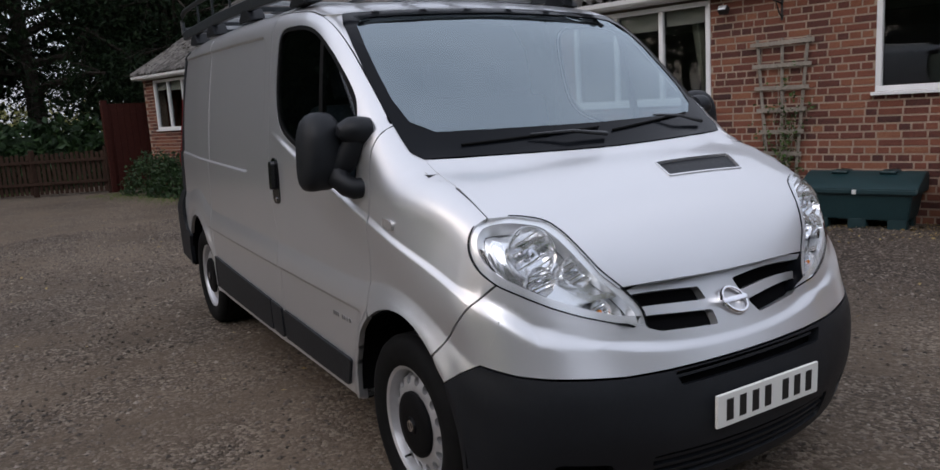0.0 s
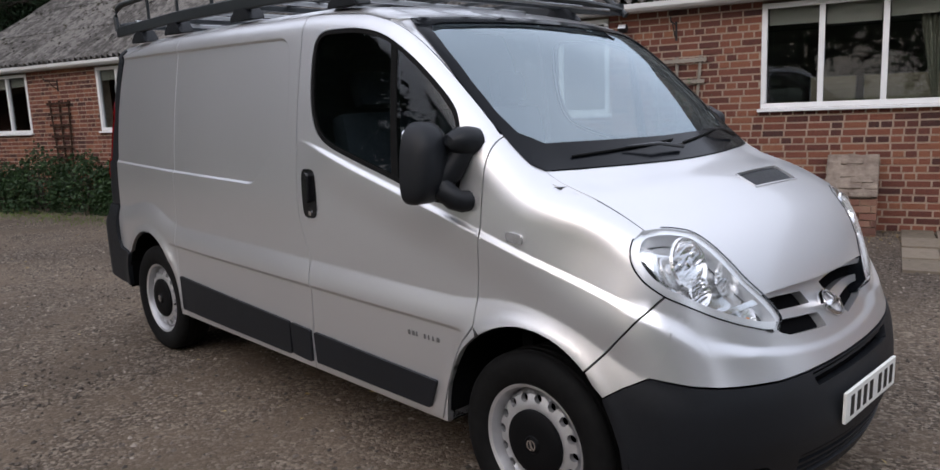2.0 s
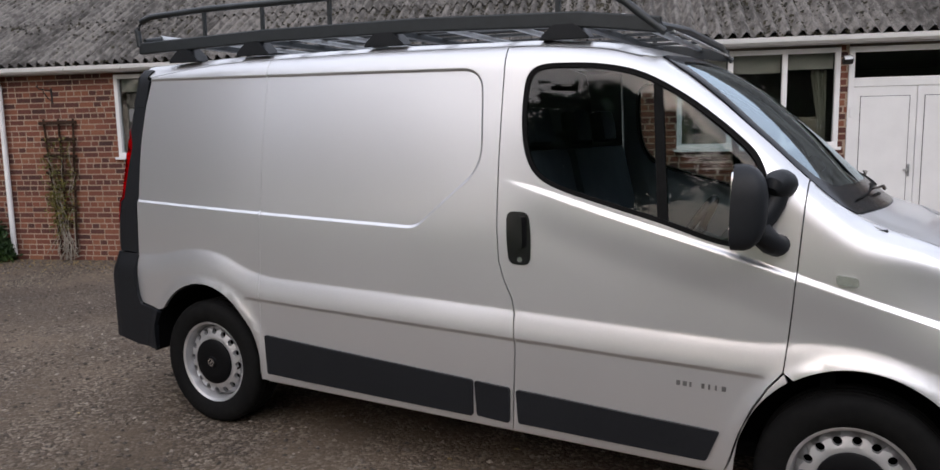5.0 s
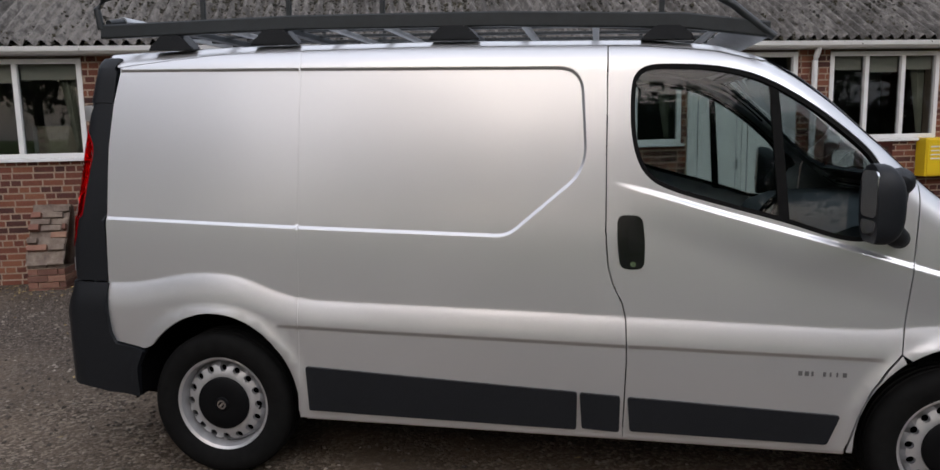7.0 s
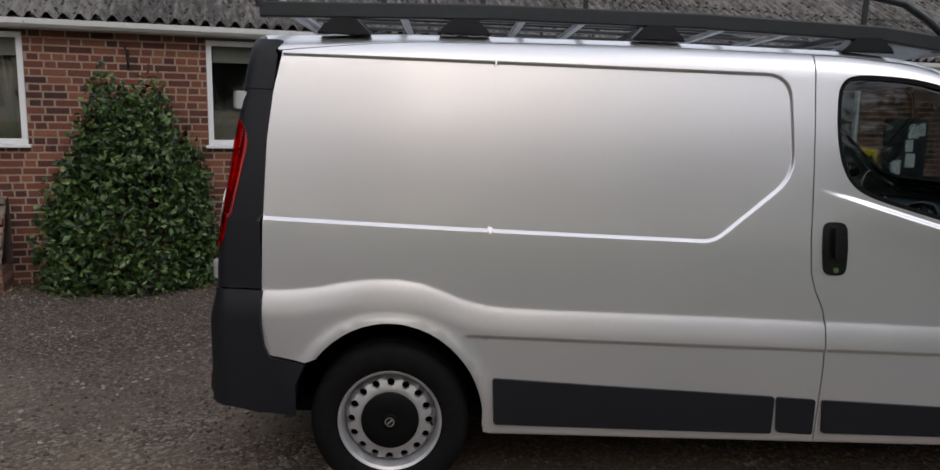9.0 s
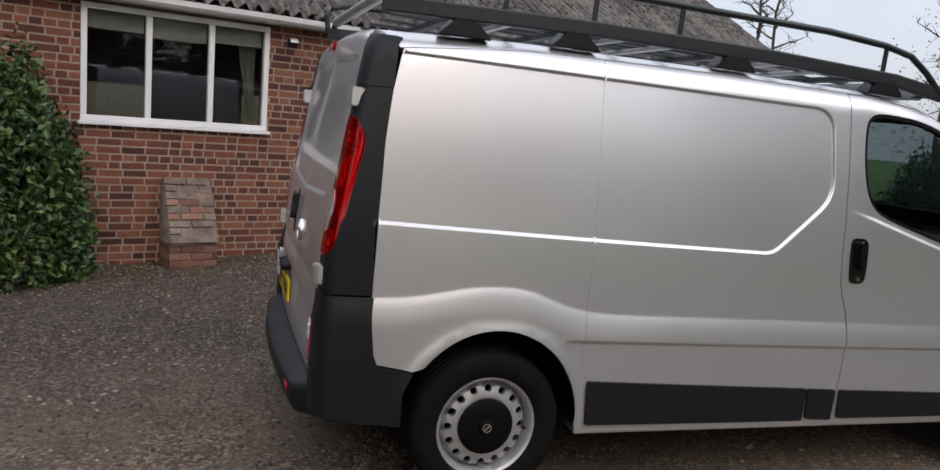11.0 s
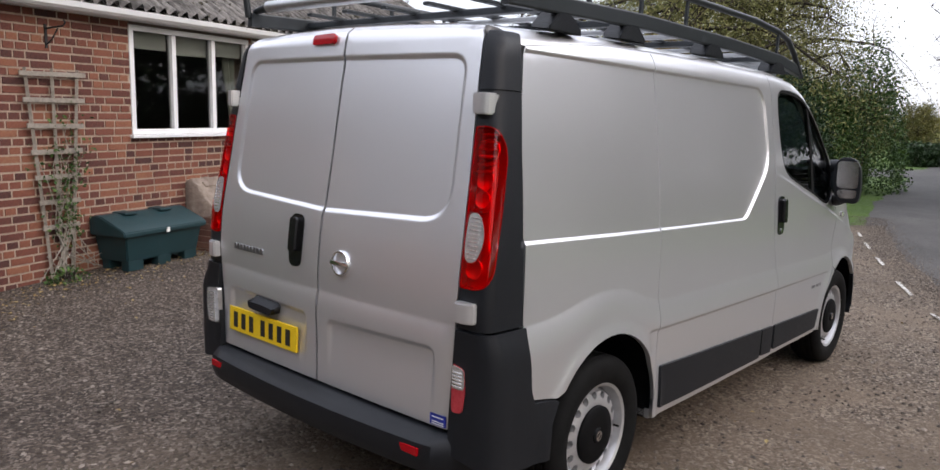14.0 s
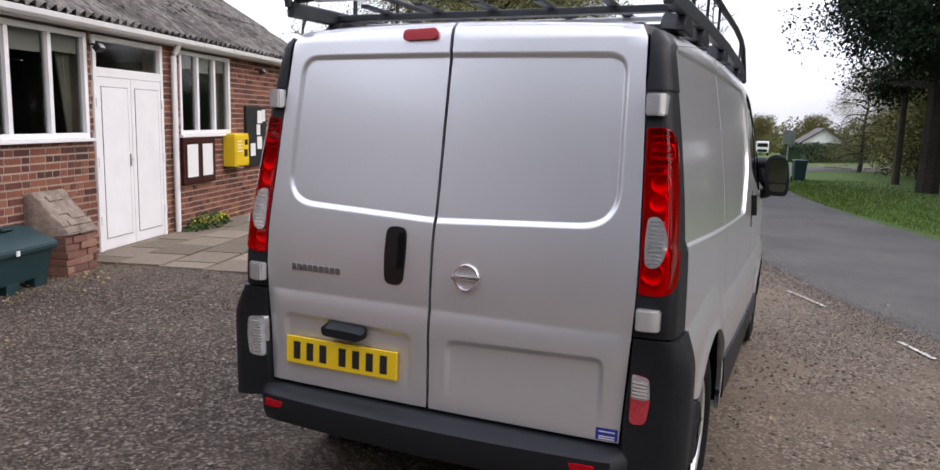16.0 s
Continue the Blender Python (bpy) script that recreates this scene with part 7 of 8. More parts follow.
part("cabinet_body", boxed(5.98, 6.46, WALL - 0.19, WALL, 0.88, 1.37, bevel=0.012), yellow_box_mat, yc_)
part("cabinet_door", boxed(6.0, 6.44, WALL - 0.2020, WALL - 0.1880, 0.90, 1.35, bevel=0.006), yellow_box_mat, yc_)
part("cabinet_emblem", boxed(6.27, 6.38, WALL - 0.2070, WALL - 0.2015, 1.02, 1.13), iron, yc_)
part("cabinet_lock", boxed(6.30, 6.37, WALL - 0.2200, WALL - 0.2010, 1.20, 1.28, bevel=0.006), iron, yc_)
for k in range(4):
    part("cabinet_lines", boxed(6.04, 6.20, WALL - 0.2060, WALL - 0.2015, 1.25 - 0.05 * k, 1.265 - 0.05 * k), paper, yc_)


# shrub against the wall
def shrub(name, centre, size, count, leaf, mat, seed, label, category="shrub", flat_back=None, group=""):
    """A leafy mound: leaves through an uneven dome, thicker towards its skin, on a few stems."""
    rg = random.Random(seed)
    s = tagged(new(name), label, category, group)
    cx, cy, cz = centre
    sx, sy, sz = size
    places = []
    while len(places) < count:
        a, e = rg.uniform(0, math.tau), math.asin(rg.random())
        r = 0.62 + 0.38 * rg.random() ** 0.5
        d = Vector((math.cos(a) * math.cos(e), math.sin(a) * math.cos(e), math.sin(e)))
        lump = 1 + 0.20 * noise.noise(d * 2.3 + Vector((seed * 3.1, 0, 0))) + 0.12 * noise.noise(d * 6 + Vector((0, seed, 0)))
        p = Vector((d.x * sx * r * lump, d.y * sy * r * lump, d.z * sz * r * lump))
        if flat_back is not None and cy + p.y > flat_back:
            continue
        if rg.random() < 0.25:
            p *= 1.06
        places.append((cx + p.x, cy + p.y, cz + p.z))
    vs, fs = leaf_mesh(places, leaf, rg)
    raw("foliage", vs, fs, mat, s)
    st = bmesh.new()
    for i in range(7):
        a = rg.uniform(0, math.tau)
        merge(st, tube([(cx + 0.1 * math.cos(a), cy + 0.08 * math.sin(a), cz - 0.05), (cx + sx * 0.3 * math.cos(a), cy + sy * 0.25 * math.sin(a), cz + sz * 0.45), (cx + sx * 0.5 * math.cos(a), cy + sy * 0.4 * math.sin(a), cz + sz * 0.8)], [0.02, 0.014, 0.006], 5))
    part("stem", st, bark, s)
    return s


shrub("wall_shrub", (-3.22, 4.98, -0.05), (0.82, 0.62, 1.95), 10500, 0.078, leaf_ivy, 11, "dense green ivy-like shrub against the brick wall", flat_back=WALL - 0.02)
for k, (x, y, sx, sy, sz) in enumerate(((-13.3, 4.75, 0.9, 0.6, 0.95), (-12.2, 4.7, 0.8, 0.55, 0.85), (-11.1, 4.8, 0.9, 0.6, 1.05), (-10.0, 4.85, 0.8, 0.5, 1.0), (-9.1, 4.95, 0.7, 0.45, 0.9), (-8.45, 5.05, 0.45, 0.3, 0.65))):
    shrub("border_shrub", (x, y, -0.05), (sx, sy, sz), 2600, 0.07, leaf_hedge, 20 + k, "dark green border shrub under the hall windows", flat_back=WALL - 0.02, group="border shrubs")
low = shrub("flower_clump", (5.1, 5.12, 0.08), (0.62, 0.16, 0.20), 900, 0.05, leaf_dark, 31, "low green plants with yellow flowers by the wall", "flowers", WALL - 0.02)
rg = random.Random(5)
vs, fs = leaf_mesh([(5.1 + rg.gauss(0, 0.3), 5.06 + rg.gauss(0, 0.05), 0.2 + rg.uniform(0, 0.07)) for _ in range(130)], 0.035, rg)
raw("flower_head", vs, fs, petal, low)
shrub("wall_weed", (0.05, 5.12, 0.0), (0.22, 0.12, 0.16), 220, 0.04, leaf_dark, 33, "small green weed at the wall foot", "weed", WALL - 0.02, "weeds")
shrub("wall_weed", (-8.2, 5.0, -0.08), (0.25, 0.15, 0.2), 260, 0.04, leaf_dark, 34, "small green weed at the wall foot", "weed", WALL - 0.02, "weeds")

# fence and gate panel beyond the hall
fence = tagged(new("picket_fence"), "dark brown picket fence at the yard's end", "fence")
fa, fb = Vector((-17.1, 2.2, 0)), Vector((-14.9, 4.45, 0))
fd = (fb - fa).normalized()
for k in range(46):
    p = fa - fd * 2.0 + fd * (k * 0.112)
    part("picket", boxed(-0.038, 0.038, -0.012, 0.012, 0.05, 0.98 + 0.02 * math.sin(k * 2.1), bevel=0.006, m=Matrix.Translation(p) @ fd.to_track_quat("X", "Z").to_matrix().to_4x4()), wood_dark, fence)
for zz in (0.30, 0.80):
    part("fence_rail", bar(fa - fd * 2.1 + Vector((0, 0, zz)) + Vector((0.03, -0.03, 0)), fb + Vector((0, 0, zz)) + Vector((0.03, -0.03, 0)), 0.04, 0.07), wood_dark, fence)
for k in range(4):
    p = fa - fd * 1.9 + fd * k * 1.68
    part("fence_post", boxed(p.x - 0.05, p.x + 0.05, p.y - 0.05, p.y + 0.05, -0.1, 1.08, bevel=0.01), wood_dark, fence)
gate = tagged(new("tall_fence_panel"), "tall red-brown boarded fence panel beside the hall", "fence panel")
ga, gb2 = Vector((-14.85, 4.5, 0)), Vector((-14.75, 6.2, 0))
gd = (gb2 - ga).normalized()
for k in range(12):
    p = ga + gd * (0.07 + k * 0.145)
    part("board", boxed(-0.07, 0.07, -0.012, 0.012, 0.0, 2.02, bevel=0.006, m=Matrix.Translation(p) @ gd.to_track_quat("X", "Z").to_matrix().to_4x4()), wood_red, gate)
for p in (ga, gb2):
    part("panel_post", boxed(p.x - 0.06, p.x + 0.06, p.y - 0.06, p.y + 0.06, -0.1, 2.1, bevel=0.01), wood_red, gate)

# paving before the door
pave = tagged(raw("paving", [(2.4, 3.35, 0.03), (8.3, 3.35, 0.0), (8.3, 5.3, 0.0), (2.4, 5.3, 0.03)], [(0, 1, 2, 3)], mortar), "worn concrete paving slabs before the door", "paving", kind="structure")
rg = random.Random(9)
slab_me = {}
for r in range(4):
    for c in range(10):
        L = 0.6
        x, y = 2.42 + c * 0.61 - (0.3 if r % 2 else 0) + (0.3 if r % 2 and c == 0 else 0), 3.38 + r * 0.48
        w = 0.3 if (r % 2 and c == 0) else L
        if (w, 1) not in slab_me:
            me = bpy.data.meshes.new("slab")
            t = boxed(0, w - 0.012, 0, 0.468, -0.05, 0.0, bevel=0.006)
            t.to_mesh(me)
            t.free()
            me.materials.append(slab_mat)
            slab_me[(w, 1)] = me
        s = new("slab", slab_me[(w, 1)])
        s.parent = pave
        s.location = (x, y, ground_z(x, y) + 0.022 + rg.uniform(-0.004, 0.006))

# ---------------------------------------------------------------- trees and the distance


def tree(name, base, height, spread, count, leaf, mat, seed, label, trunk=0.16, droop=0.0, start=0.3, bark_mat=None, limbs=26, twigs=3, group="trees", clump=0.12, aspect=0.6):
    """A tapered trunk, limbs that fork, and a crown of small leaves round the twig ends."""
    rg = random.Random(seed)
    t = tagged(new(name), label, "tree", group)
    x, y, z = base
    wood = bmesh.new()
    lean = Vector((rg.uniform(-0.06, 0.06), rg.uniform(-0.06, 0.06), 1))
    spine = [Vector((x, y, z - 0.1)) + lean * height * k / 10 + Vector((rg.gauss(0, 0.02), rg.gauss(0, 0.02), 0)) * height * 0.3 * (k > 0) for k in range(11)]
    merge(wood, tube(spine, [trunk * (1 - 0.09 * k) for k in range(11)], 8))
    ends = []
    for i in range(limbs):
        f = start + (1 - start) * (i / limbs) ** 0.9
        k = min(9, int(f * 10))
        o = spine[k].lerp(spine[k + 1], f * 10 - k) if k < 10 else spine[10]
        a = i * 2.4 + rg.uniform(-0.4, 0.4)
        reach = spread * (1.0 - 0.55 * max(0, f - 0.35) / 0.65) * rg.uniform(0.65, 1.1)
        d = Vector((math.cos(a), math.sin(a), rg.uniform(0.25, 0.8)))
        pts, rad = [o], [trunk * (1 - f) * 0.5 + 0.02]
        for s in range(1, 5):
            g = s / 4
            pts.append(o + Vector((d.x * reach * g, d.y * reach * g, d.z * reach * g * 0.8 - droop * reach * g * g)) + Vector((rg.gauss(0, 0.05), rg.gauss(0, 0.05), rg.gauss(0, 0.05))) * reach)
            rad.append(rad[0] * (1 - 0.2 * s) + 0.006)
        merge(wood, tube(pts, rad, 5))
        for p in pts[2:]:
            for w in range(twigs):
                e = p + Vector((rg.gauss(0, 1), rg.gauss(0, 1), rg.gauss(0.3, 0.8) - droop)) * reach * 0.22
                merge(wood, tube([p, p.lerp(e, 0.5) + Vector((rg.gauss(0, 0.03), rg.gauss(0, 0.03), 0.03)) * reach, e], [0.018, 0.012, 0.006], 3))
                ends.append(e)
                ends.append(p.lerp(e, 0.5))
    part("trunk", wood, bark_mat or bark, t, smooth=True)
    if count:
        places = []
        for _ in range(count):
            e = rg.choice(ends)
            r = spread * clump
            places.append((e.x + rg.gauss(0, r), e.y + rg.gauss(0, r), max(z + 0.2, e.z + rg.gauss(0, r) - droop * abs(rg.gauss(0, r * 2.5)))))
        vs, fs = leaf_mesh(places, leaf, rg, aspect=aspect)
        raw("crown", vs, fs, mat, t)
    return t


def standing(x, y):
    return (x, y, ground_z(x, y))


def again(ob, x, y, turn, size=1.0):
    c = copy_thing(ob, pose(0, 0, 0))
    o = ORIGIN[ob.name]
    c.matrix_world = Matrix.Translation(standing(x, y)) @ Matrix.Rotation(radians(turn), 4, "Z") @ Matrix.Scale(size, 4) @ Matrix.Translation((-o[0], -o[1], -o[2]))
    return c


ORIGIN = {}


def planted(name, x, y, *a, **k):
    o = standing(x, y)
    t = tree(name, o, *a, **k)
    ORIGIN[t.name] = o
    return t


con = planted("conifer", -21.5, 5.5, 13, 4.2, 42000, 0.17, leaf_conifer, 41, "tall dark evergreen tree behind the fence", trunk=0.3, droop=0.35, start=0.20, limbs=44, group="dark evergreens", clump=0.10, aspect=0.32)
for x, y, a, s in ((-24, 9.5, 70, 1.1), (-20.0, 8.6, 160, 0.8), (-26, 17, 90, 1.2), (-18.5, 12.5, 20, 1.0)):
    again(con, x, y, a, s)
# coarser evergreens, mostly out of view, added to darken reflections in the van's side
west = planted("conifer", -28, -1.5, 13.5, 4.2, 10000, 0.44, leaf_conifer, 47, "tall dark evergreen tree at the end of the yard", trunk=0.3, droop=0.35, start=0.12, limbs=40, group="dark evergreens")
for x, y, a, s in ((-23.5, 1.0, 220, 0.95), (-30, 14, 200, 1.1), (-34, -5, 250, 1.2), (-24, -5.0, 30, 1.2), (-31, -11, 160, 1.1), (-31, 2.5, 100, 1.1)):
    again(west, x, y, a, s)
wil = planted("willow_tree", 18.5, 2.8, 10.5, 3.9, 46000, 0.075, leaf_olive, 42, "olive-yellow willow tree with drooping twigs", droop=0.55, start=0.18, limbs=36, trunk=0.22, group="roadside willows")
for x, y, a, s in ((22, 0.6, 80, 0.85), (25, 5.0, 170, 1.1), (29, 2.0, 300, 0.9), (23, 2.6, 30, 1.05), (33, 6.0, 230, 1.1)):
    again(wil, x, y, a, s)
planted("autumn_tree", 14.5, 3.0, 3.5, 1.9, 26000, 0.062, leaf_russet, 48, "low russet autumn tree by the roadside willows", droop=0.2, start=0.10, trunk=0.08, limbs=26, group="autumn trees")
aut = planted("autumn_tree", 58, -1.0, 4.2, 2.0, 12000, 0.13, leaf_autumn, 43, "low autumn-coloured roadside tree", droop=0.2, start=0.12, trunk=0.10, group="autumn trees")
for x, y, a, s in ((62, -3, 10, 1.0), (68, -7.5, 60, 0.95), (78, -14, 130, 0.9), (86, -21, 200, 0.95), (90, -28, 280, 1.0), (92, -36, 15, 1.1), (55, -3.5, 330, 1.0), (60, 3, 50, 1.2), (80, -34, 70, 1.2), (84, -42, 170, 1.3)):
    again(aut, x, y, a, s)
for k, (x, y, sx, sy, sz) in enumerate(((17.5, 0.0, 2.0, 1.3, 3.1), (21.5, -0.8, 2.2, 1.2, 3.4), (13.0, 1.2, 1.6, 1.2, 2.3), (26, -1.3, 2.2, 1.2, 2.6), (11.5, 3.4, 1.6, 1.3, 2.0), (23.0, -2.0, 2.4, 1.5, 4.4))):
    shrub("roadside_bush", standing(x, y), (sx, sy, sz), 12000, 0.095, leaf_dark if k % 2 else leaf_hedge, 50 + k, "tall dark green roadside bush", group="roadside bushes")
bare = planted("bare_tree", 49.5, -7.4, 14.5, 2.0, 0, 0, leaf_dark, 44, "tall bare pollarded tree with few twigs", trunk=0.13, start=0.38, bark_mat=pale_bark, limbs=22, twigs=5, group="bare trees")
for x, y, a, s in ((50.5, -8.9, 100, 1.0), (31.0, -14.0, 40, 1.30), (34, 14, 10, 0.9), (21, 15, 190, 0.85), (28, 19, 270, 0.95), (70, -12.5, 200, 0.42)):
    again(bare, x, y, a, s)
big = planted("evergreen_tree", 25.6, -13.0, 16, 3.8, 150000, 0.15, leaf_conifer, 45, "large dark evergreen tree over the grass", trunk=0.42, droop=0.15, start=0.25, limbs=64, twigs=4, group="dark evergreens", clump=0.085)
again(big, 37, -23, 120, 1.1)
for x, y, a, s in ((44, -17.0, 20, 0.62), (46.5, -20.2, 110, 0.66), (41.5, -18.8, 250, 0.6)):
    again(wil, x, y, a, s)
again(aut, 35, -17.5, 40, 1.25)
again(aut, 41, -19.0, 140, 1.1)
again(wil, 40, -20.5, 90, 0.8)
# unseen trees across the lane, added for dark reflections in panes and paint
far_copy = planted("lime_tree", -6, -30, 12, 4.6, 9000, 0.42, leaf_hedge, 46, "dark leafy tree across the lane", trunk=0.3, start=0.25, limbs=32, group="trees across the lane")
for x, y, a, s in ((4, -33, 60, 0.9), (-16, -27, 130, 1.05), (14, -30, 210, 1.0), (24, -34, 280, 1.1), (-27, -20, 20, 0.95), (-11, -35, 300, 1.1), (9, -26, 20, 0.8), (-1, -24, 100, 0.75), (-20, -33, 220, 1.1), (19, -26, 150, 0.8), (14, -17.5, 40, 0.95), (20, -20.5, 100, 1.1), (9, -19.5, 250, 0.85), (26.5, -23.5, 310, 1.1), (33, -27.5, 70, 1.2)):
    again(far_copy, x, y, a, s)


def hedge(name, a, b, h, w, n, seed, label, mat=None, leaf=0.22, lump=0.05):
    """A clipped hedge: leaves packed in a long block with a lumpy skin."""
    rg = random.Random(seed)
    t = tagged(new(name), label, "hedge", "clipped hedges")
    a, b = Vector(a), Vector(b)
    d = (b - a)
    side = Vector((-d.y, d.x, 0)).normalized()
    places = []
    for _ in range(n):
        f, u, v = rg.random(), rg.uniform(-1, 1), rg.random() ** 0.6
        if max(abs(u), v) < 0.7:
            u = math.copysign(1, u)
        p = a + d * f + side * u * w * (1 + 0.1 * rg.random())
        places.append((p.x, p.y, ground_z(p.x, p.y) + v * h * (1 + lump * noise.noise(Vector((f * 20, u, seed))))))
    vs, fs = leaf_mesh(places, leaf, rg)
    raw("foliage", vs, fs, mat or leaf_hedge, t)
    ca, cb = a + d * 0.03, b - d * 0.03
    core = [ca + side * w * 0.6, cb + side * w * 0.6, cb - side * w * 0.6, ca - side * w * 0.6]
    cv = [(p.x, p.y, ground_z(p.x, p.y) + zz) for zz in (-0.2, h * (0.86 - lump)) for p in core]
    raw("hedge_core", cv, [(0, 1, 5, 4), (1, 2, 6, 5), (2, 3, 7, 6), (3, 0, 4, 7), (4, 5, 6, 7)], mat or leaf_hedge, t)
    return t


hedge("hedge", (47.5, -5.0, 0), (50.0, -9.8, 0), 1.3, 0.8, 4000, 61, "dark clipped hedge across the junction")
hedge("hedge", (58.5, -17.0, 0), (66.5, -25.5, 0), 1.45, 0.9, 5000, 62, "long dark hedge before the house")
hedge("hedge", (-22, -1.0, 0), (-17.6, 7.0, 0), 1.7, 0.8, 5000, 63, "dark hedge behind the picket fence")
# added out of view: hides the bright horizon from the hall panes' reflections
hedge("boundary_hedge", (3, -14.5, 0), (42, -29, 0), 3.0, 1.2, 9000, 69, "unseen tall dark hedge added across the lane to darken pane reflections", leaf_hedge, 0.34, 0.3)
hedge("tree_belt", (101, 14, 0), (98, -20, 0), 3.3, 2.0, 15000, 65, "olive-brown belt of trees beyond the junction", leaf_olive, 0.34, 0.7)
hedge("tree_belt", (98, -21, 0), (88, -60, 0), 3.2, 2.0, 15000, 66, "olive-brown belt of trees beyond the house", leaf_autumn, 0.34, 0.7)
hedge("tree_belt", (52, 22, 0), (58, 0, 0), 3.6, 1.6, 7000, 67, "green thicket of bushes across the junction", leaf_olive, 0.36, 0.6)
hedge("tree_belt", (-46, 26, 0), (-50, -16, 0), 3.0, 1.6, 6000, 68, "pale olive thicket beyond the yard", leaf_olive, 0.36, 0.6)
shrub("pampas_clump", standing(53.5, -11.6), (1.3, 1.3, 2.2), 1500, 0.28, leaf_autumn, 64, "pale plumed grass clump by the hedge")

# a dark board on a post, and a low pale wall, across the grass
vb = tagged(new("village_board"), "tall dark board on a post across the grass", "sign board")
vz = ground_z(36.6, -17.2)
part("board_post", tube([(36.6, -17.2, vz - 0.2), (36.6, -17.2, vz + 2.7)], 0.07, 8), wood_dark, vb)
part("board_panel", boxed(-0.05, 0.05, -0.42, 0.42, 0.95, 2.75, bevel=0.02, m=Matrix.Translation((36.5, -17.2, vz)) @ Matrix.Rotation(radians(-20), 4, "Z")), iron, vb)
lw = tagged(new("garden_wall"), "low pale grey wall at the far edge of the grass", "wall")
part("wall_body", boxed(-0.15, 0.15, -2.6, 0.0, -0.3, 1.35, bevel=0.02, m=Matrix.Translation((38.5, -18.6, vz)) @ Matrix.Rotation(radians(-20), 4, "Z")), slab_mat, lw)
part("wall_coping", boxed(-0.20, 0.20, -2.65, 0.05, 1.35, 1.43, bevel=0.02, m=Matrix.Translation((38.5, -18.6, vz)) @ Matrix.Rotation(radians(-20), 4, "Z")), slab_mat, lw)

# house beyond the hedge
roof_grey = noisy(material("brown_tile", rough=0.85), [(0.3, (0.06, 0.05, 0.045)), (0.7, (0.13, 0.11, 0.10))], 2)
render_white = noisy(material("white_render", rough=0.8), [(0.3, (0.74, 0.74, 0.73)), (0.7, (0.84, 0.84, 0.83))], 3)
house = tagged(new("house"), "white gabled bungalow behind the hedge", "house")
hm = Matrix.Translation((69, -22.5, ground_z(69, -22.5))) @ Matrix.Rotation(radians(-12), 4, "Z")
walls = bmesh.new()
for gx in (0, 8):
    walls.faces.new([walls.verts.new((gx, y, z)) for y, z in ((-2.4, -0.3), (2.4, -0.3), (2.4, 1.1), (0, 2.75), (-2.4, 1.1))])
walls.verts.ensure_lookup_table()
for i in range(5):
    walls.faces.new([walls.verts[j] for j in (i, (i + 1) % 5, 5 + (i + 1) % 5, 5 + i)])
bmesh.ops.transform(walls, verts=walls.verts, matrix=hm)
part("wall", walls, render_white, house)
for s in (-1, 1):
    part("roof_slope", boxed(-0.3, 8.3, 0, 3.05, -0.06, 0.06, m=hm @ Matrix.Translation((0, 0, 2.83)) @ Matrix.Rotation(radians(-34.5), 4, "X") if s > 0 else hm @ Matrix.Translation((0, 0, 2.83)) @ Matrix.Rotation(math.pi, 4, "Z") @ Matrix.Translation((-8, 0, 0)) @ Matrix.Rotation(radians(-34.5), 4, "X")), roof_grey, house)

# wheeled bin, sign, marker posts, lorry
wb = tagged(new("wheeled_bin"), "green wheeled refuse bin on the grass verge", "refuse bin")
bx, by = 30.2, -9.7
bz = ground_z(bx, by)
wbody = bmesh.new()
frustum(wbody, bx - 0.24, bx + 0.24, by - 0.26, by + 0.26, bz + 0.05, bz + 0.86, 0.05)
part("bin_body", wbody, bin_green, wb)
part("bin_lid", boxed(bx - 0.27, bx + 0.26, by - 0.28, by + 0.28, bz + 0.86, bz + 0.93, bevel=0.03), bin_green, wb)
for s in (-1, 1):
    part("bin_wheel", tube([(bx + 0.2, by + s * 0.21, bz + 0.1), (bx + 0.2, by + s * 0.26, bz + 0.1)], 0.1, 12), rubber, wb)
sg = tagged(new("road_sign"), "grey-backed road sign on a post at the junction", "road sign")
sz = ground_z(41, -12.0)
part("sign_post", tube([(41, -12.0, sz), (41, -12.0, sz + 2.5)], 0.04, 8), galvanised, sg)
part("sign_plate", boxed(40.97, 41.0, -12.35, -11.7, sz + 1.5, sz + 2.3, bevel=0.008), galvanised, sg)
for x, y in ((13.0, -1.35), (17.5, -1.55)):
    z0 = ground_z(x, y)
    tagged(part("marker_post", boxed(x - 0.05, x + 0.05, y - 0.05, y + 0.05, z0 - 0.1, z0 + 0.55, bevel=0.012), paper), "short white verge marker post", "marker post", "marker posts")
lorry = tagged(new("lorry"), "small white lorry standing at the junction", "lorry")
lm = Matrix.Translation((82, -20.2, ground_z(82, -20.2))) @ Matrix.Rotation(radians(168), 4, "Z") @ Matrix.Scale(0.62, 4)
part("cab", boxed(0.9, 2.6, -1.0, 1.0, 0.45, 2.35, bevel=0.12, m=lm), render_white, lorry)
part("cab_window", boxed(2.55, 2.62, -0.85, 0.85, 1.4, 2.05, bevel=0.02, m=lm), gloss_black, lorry)
part("load_body", boxed(-3.6, 0.8, -1.05, 1.05, 0.8, 2.2, bevel=0.03, m=lm), galvanised, lorry)
part("front_panel", boxed(2.55, 2.63, -0.8, 0.8, 0.55, 1.0, bevel=0.02, m=lm), gloss_black, lorry)
for a in (1.8, -2.4):
    for s in (-1, 1):
        part("wheel", tube([lm @ Vector((a, s * 0.78, 0.42)), lm @ Vector((a, s * 1.02, 0.42))], 0.42, 16), rubber, lorry)

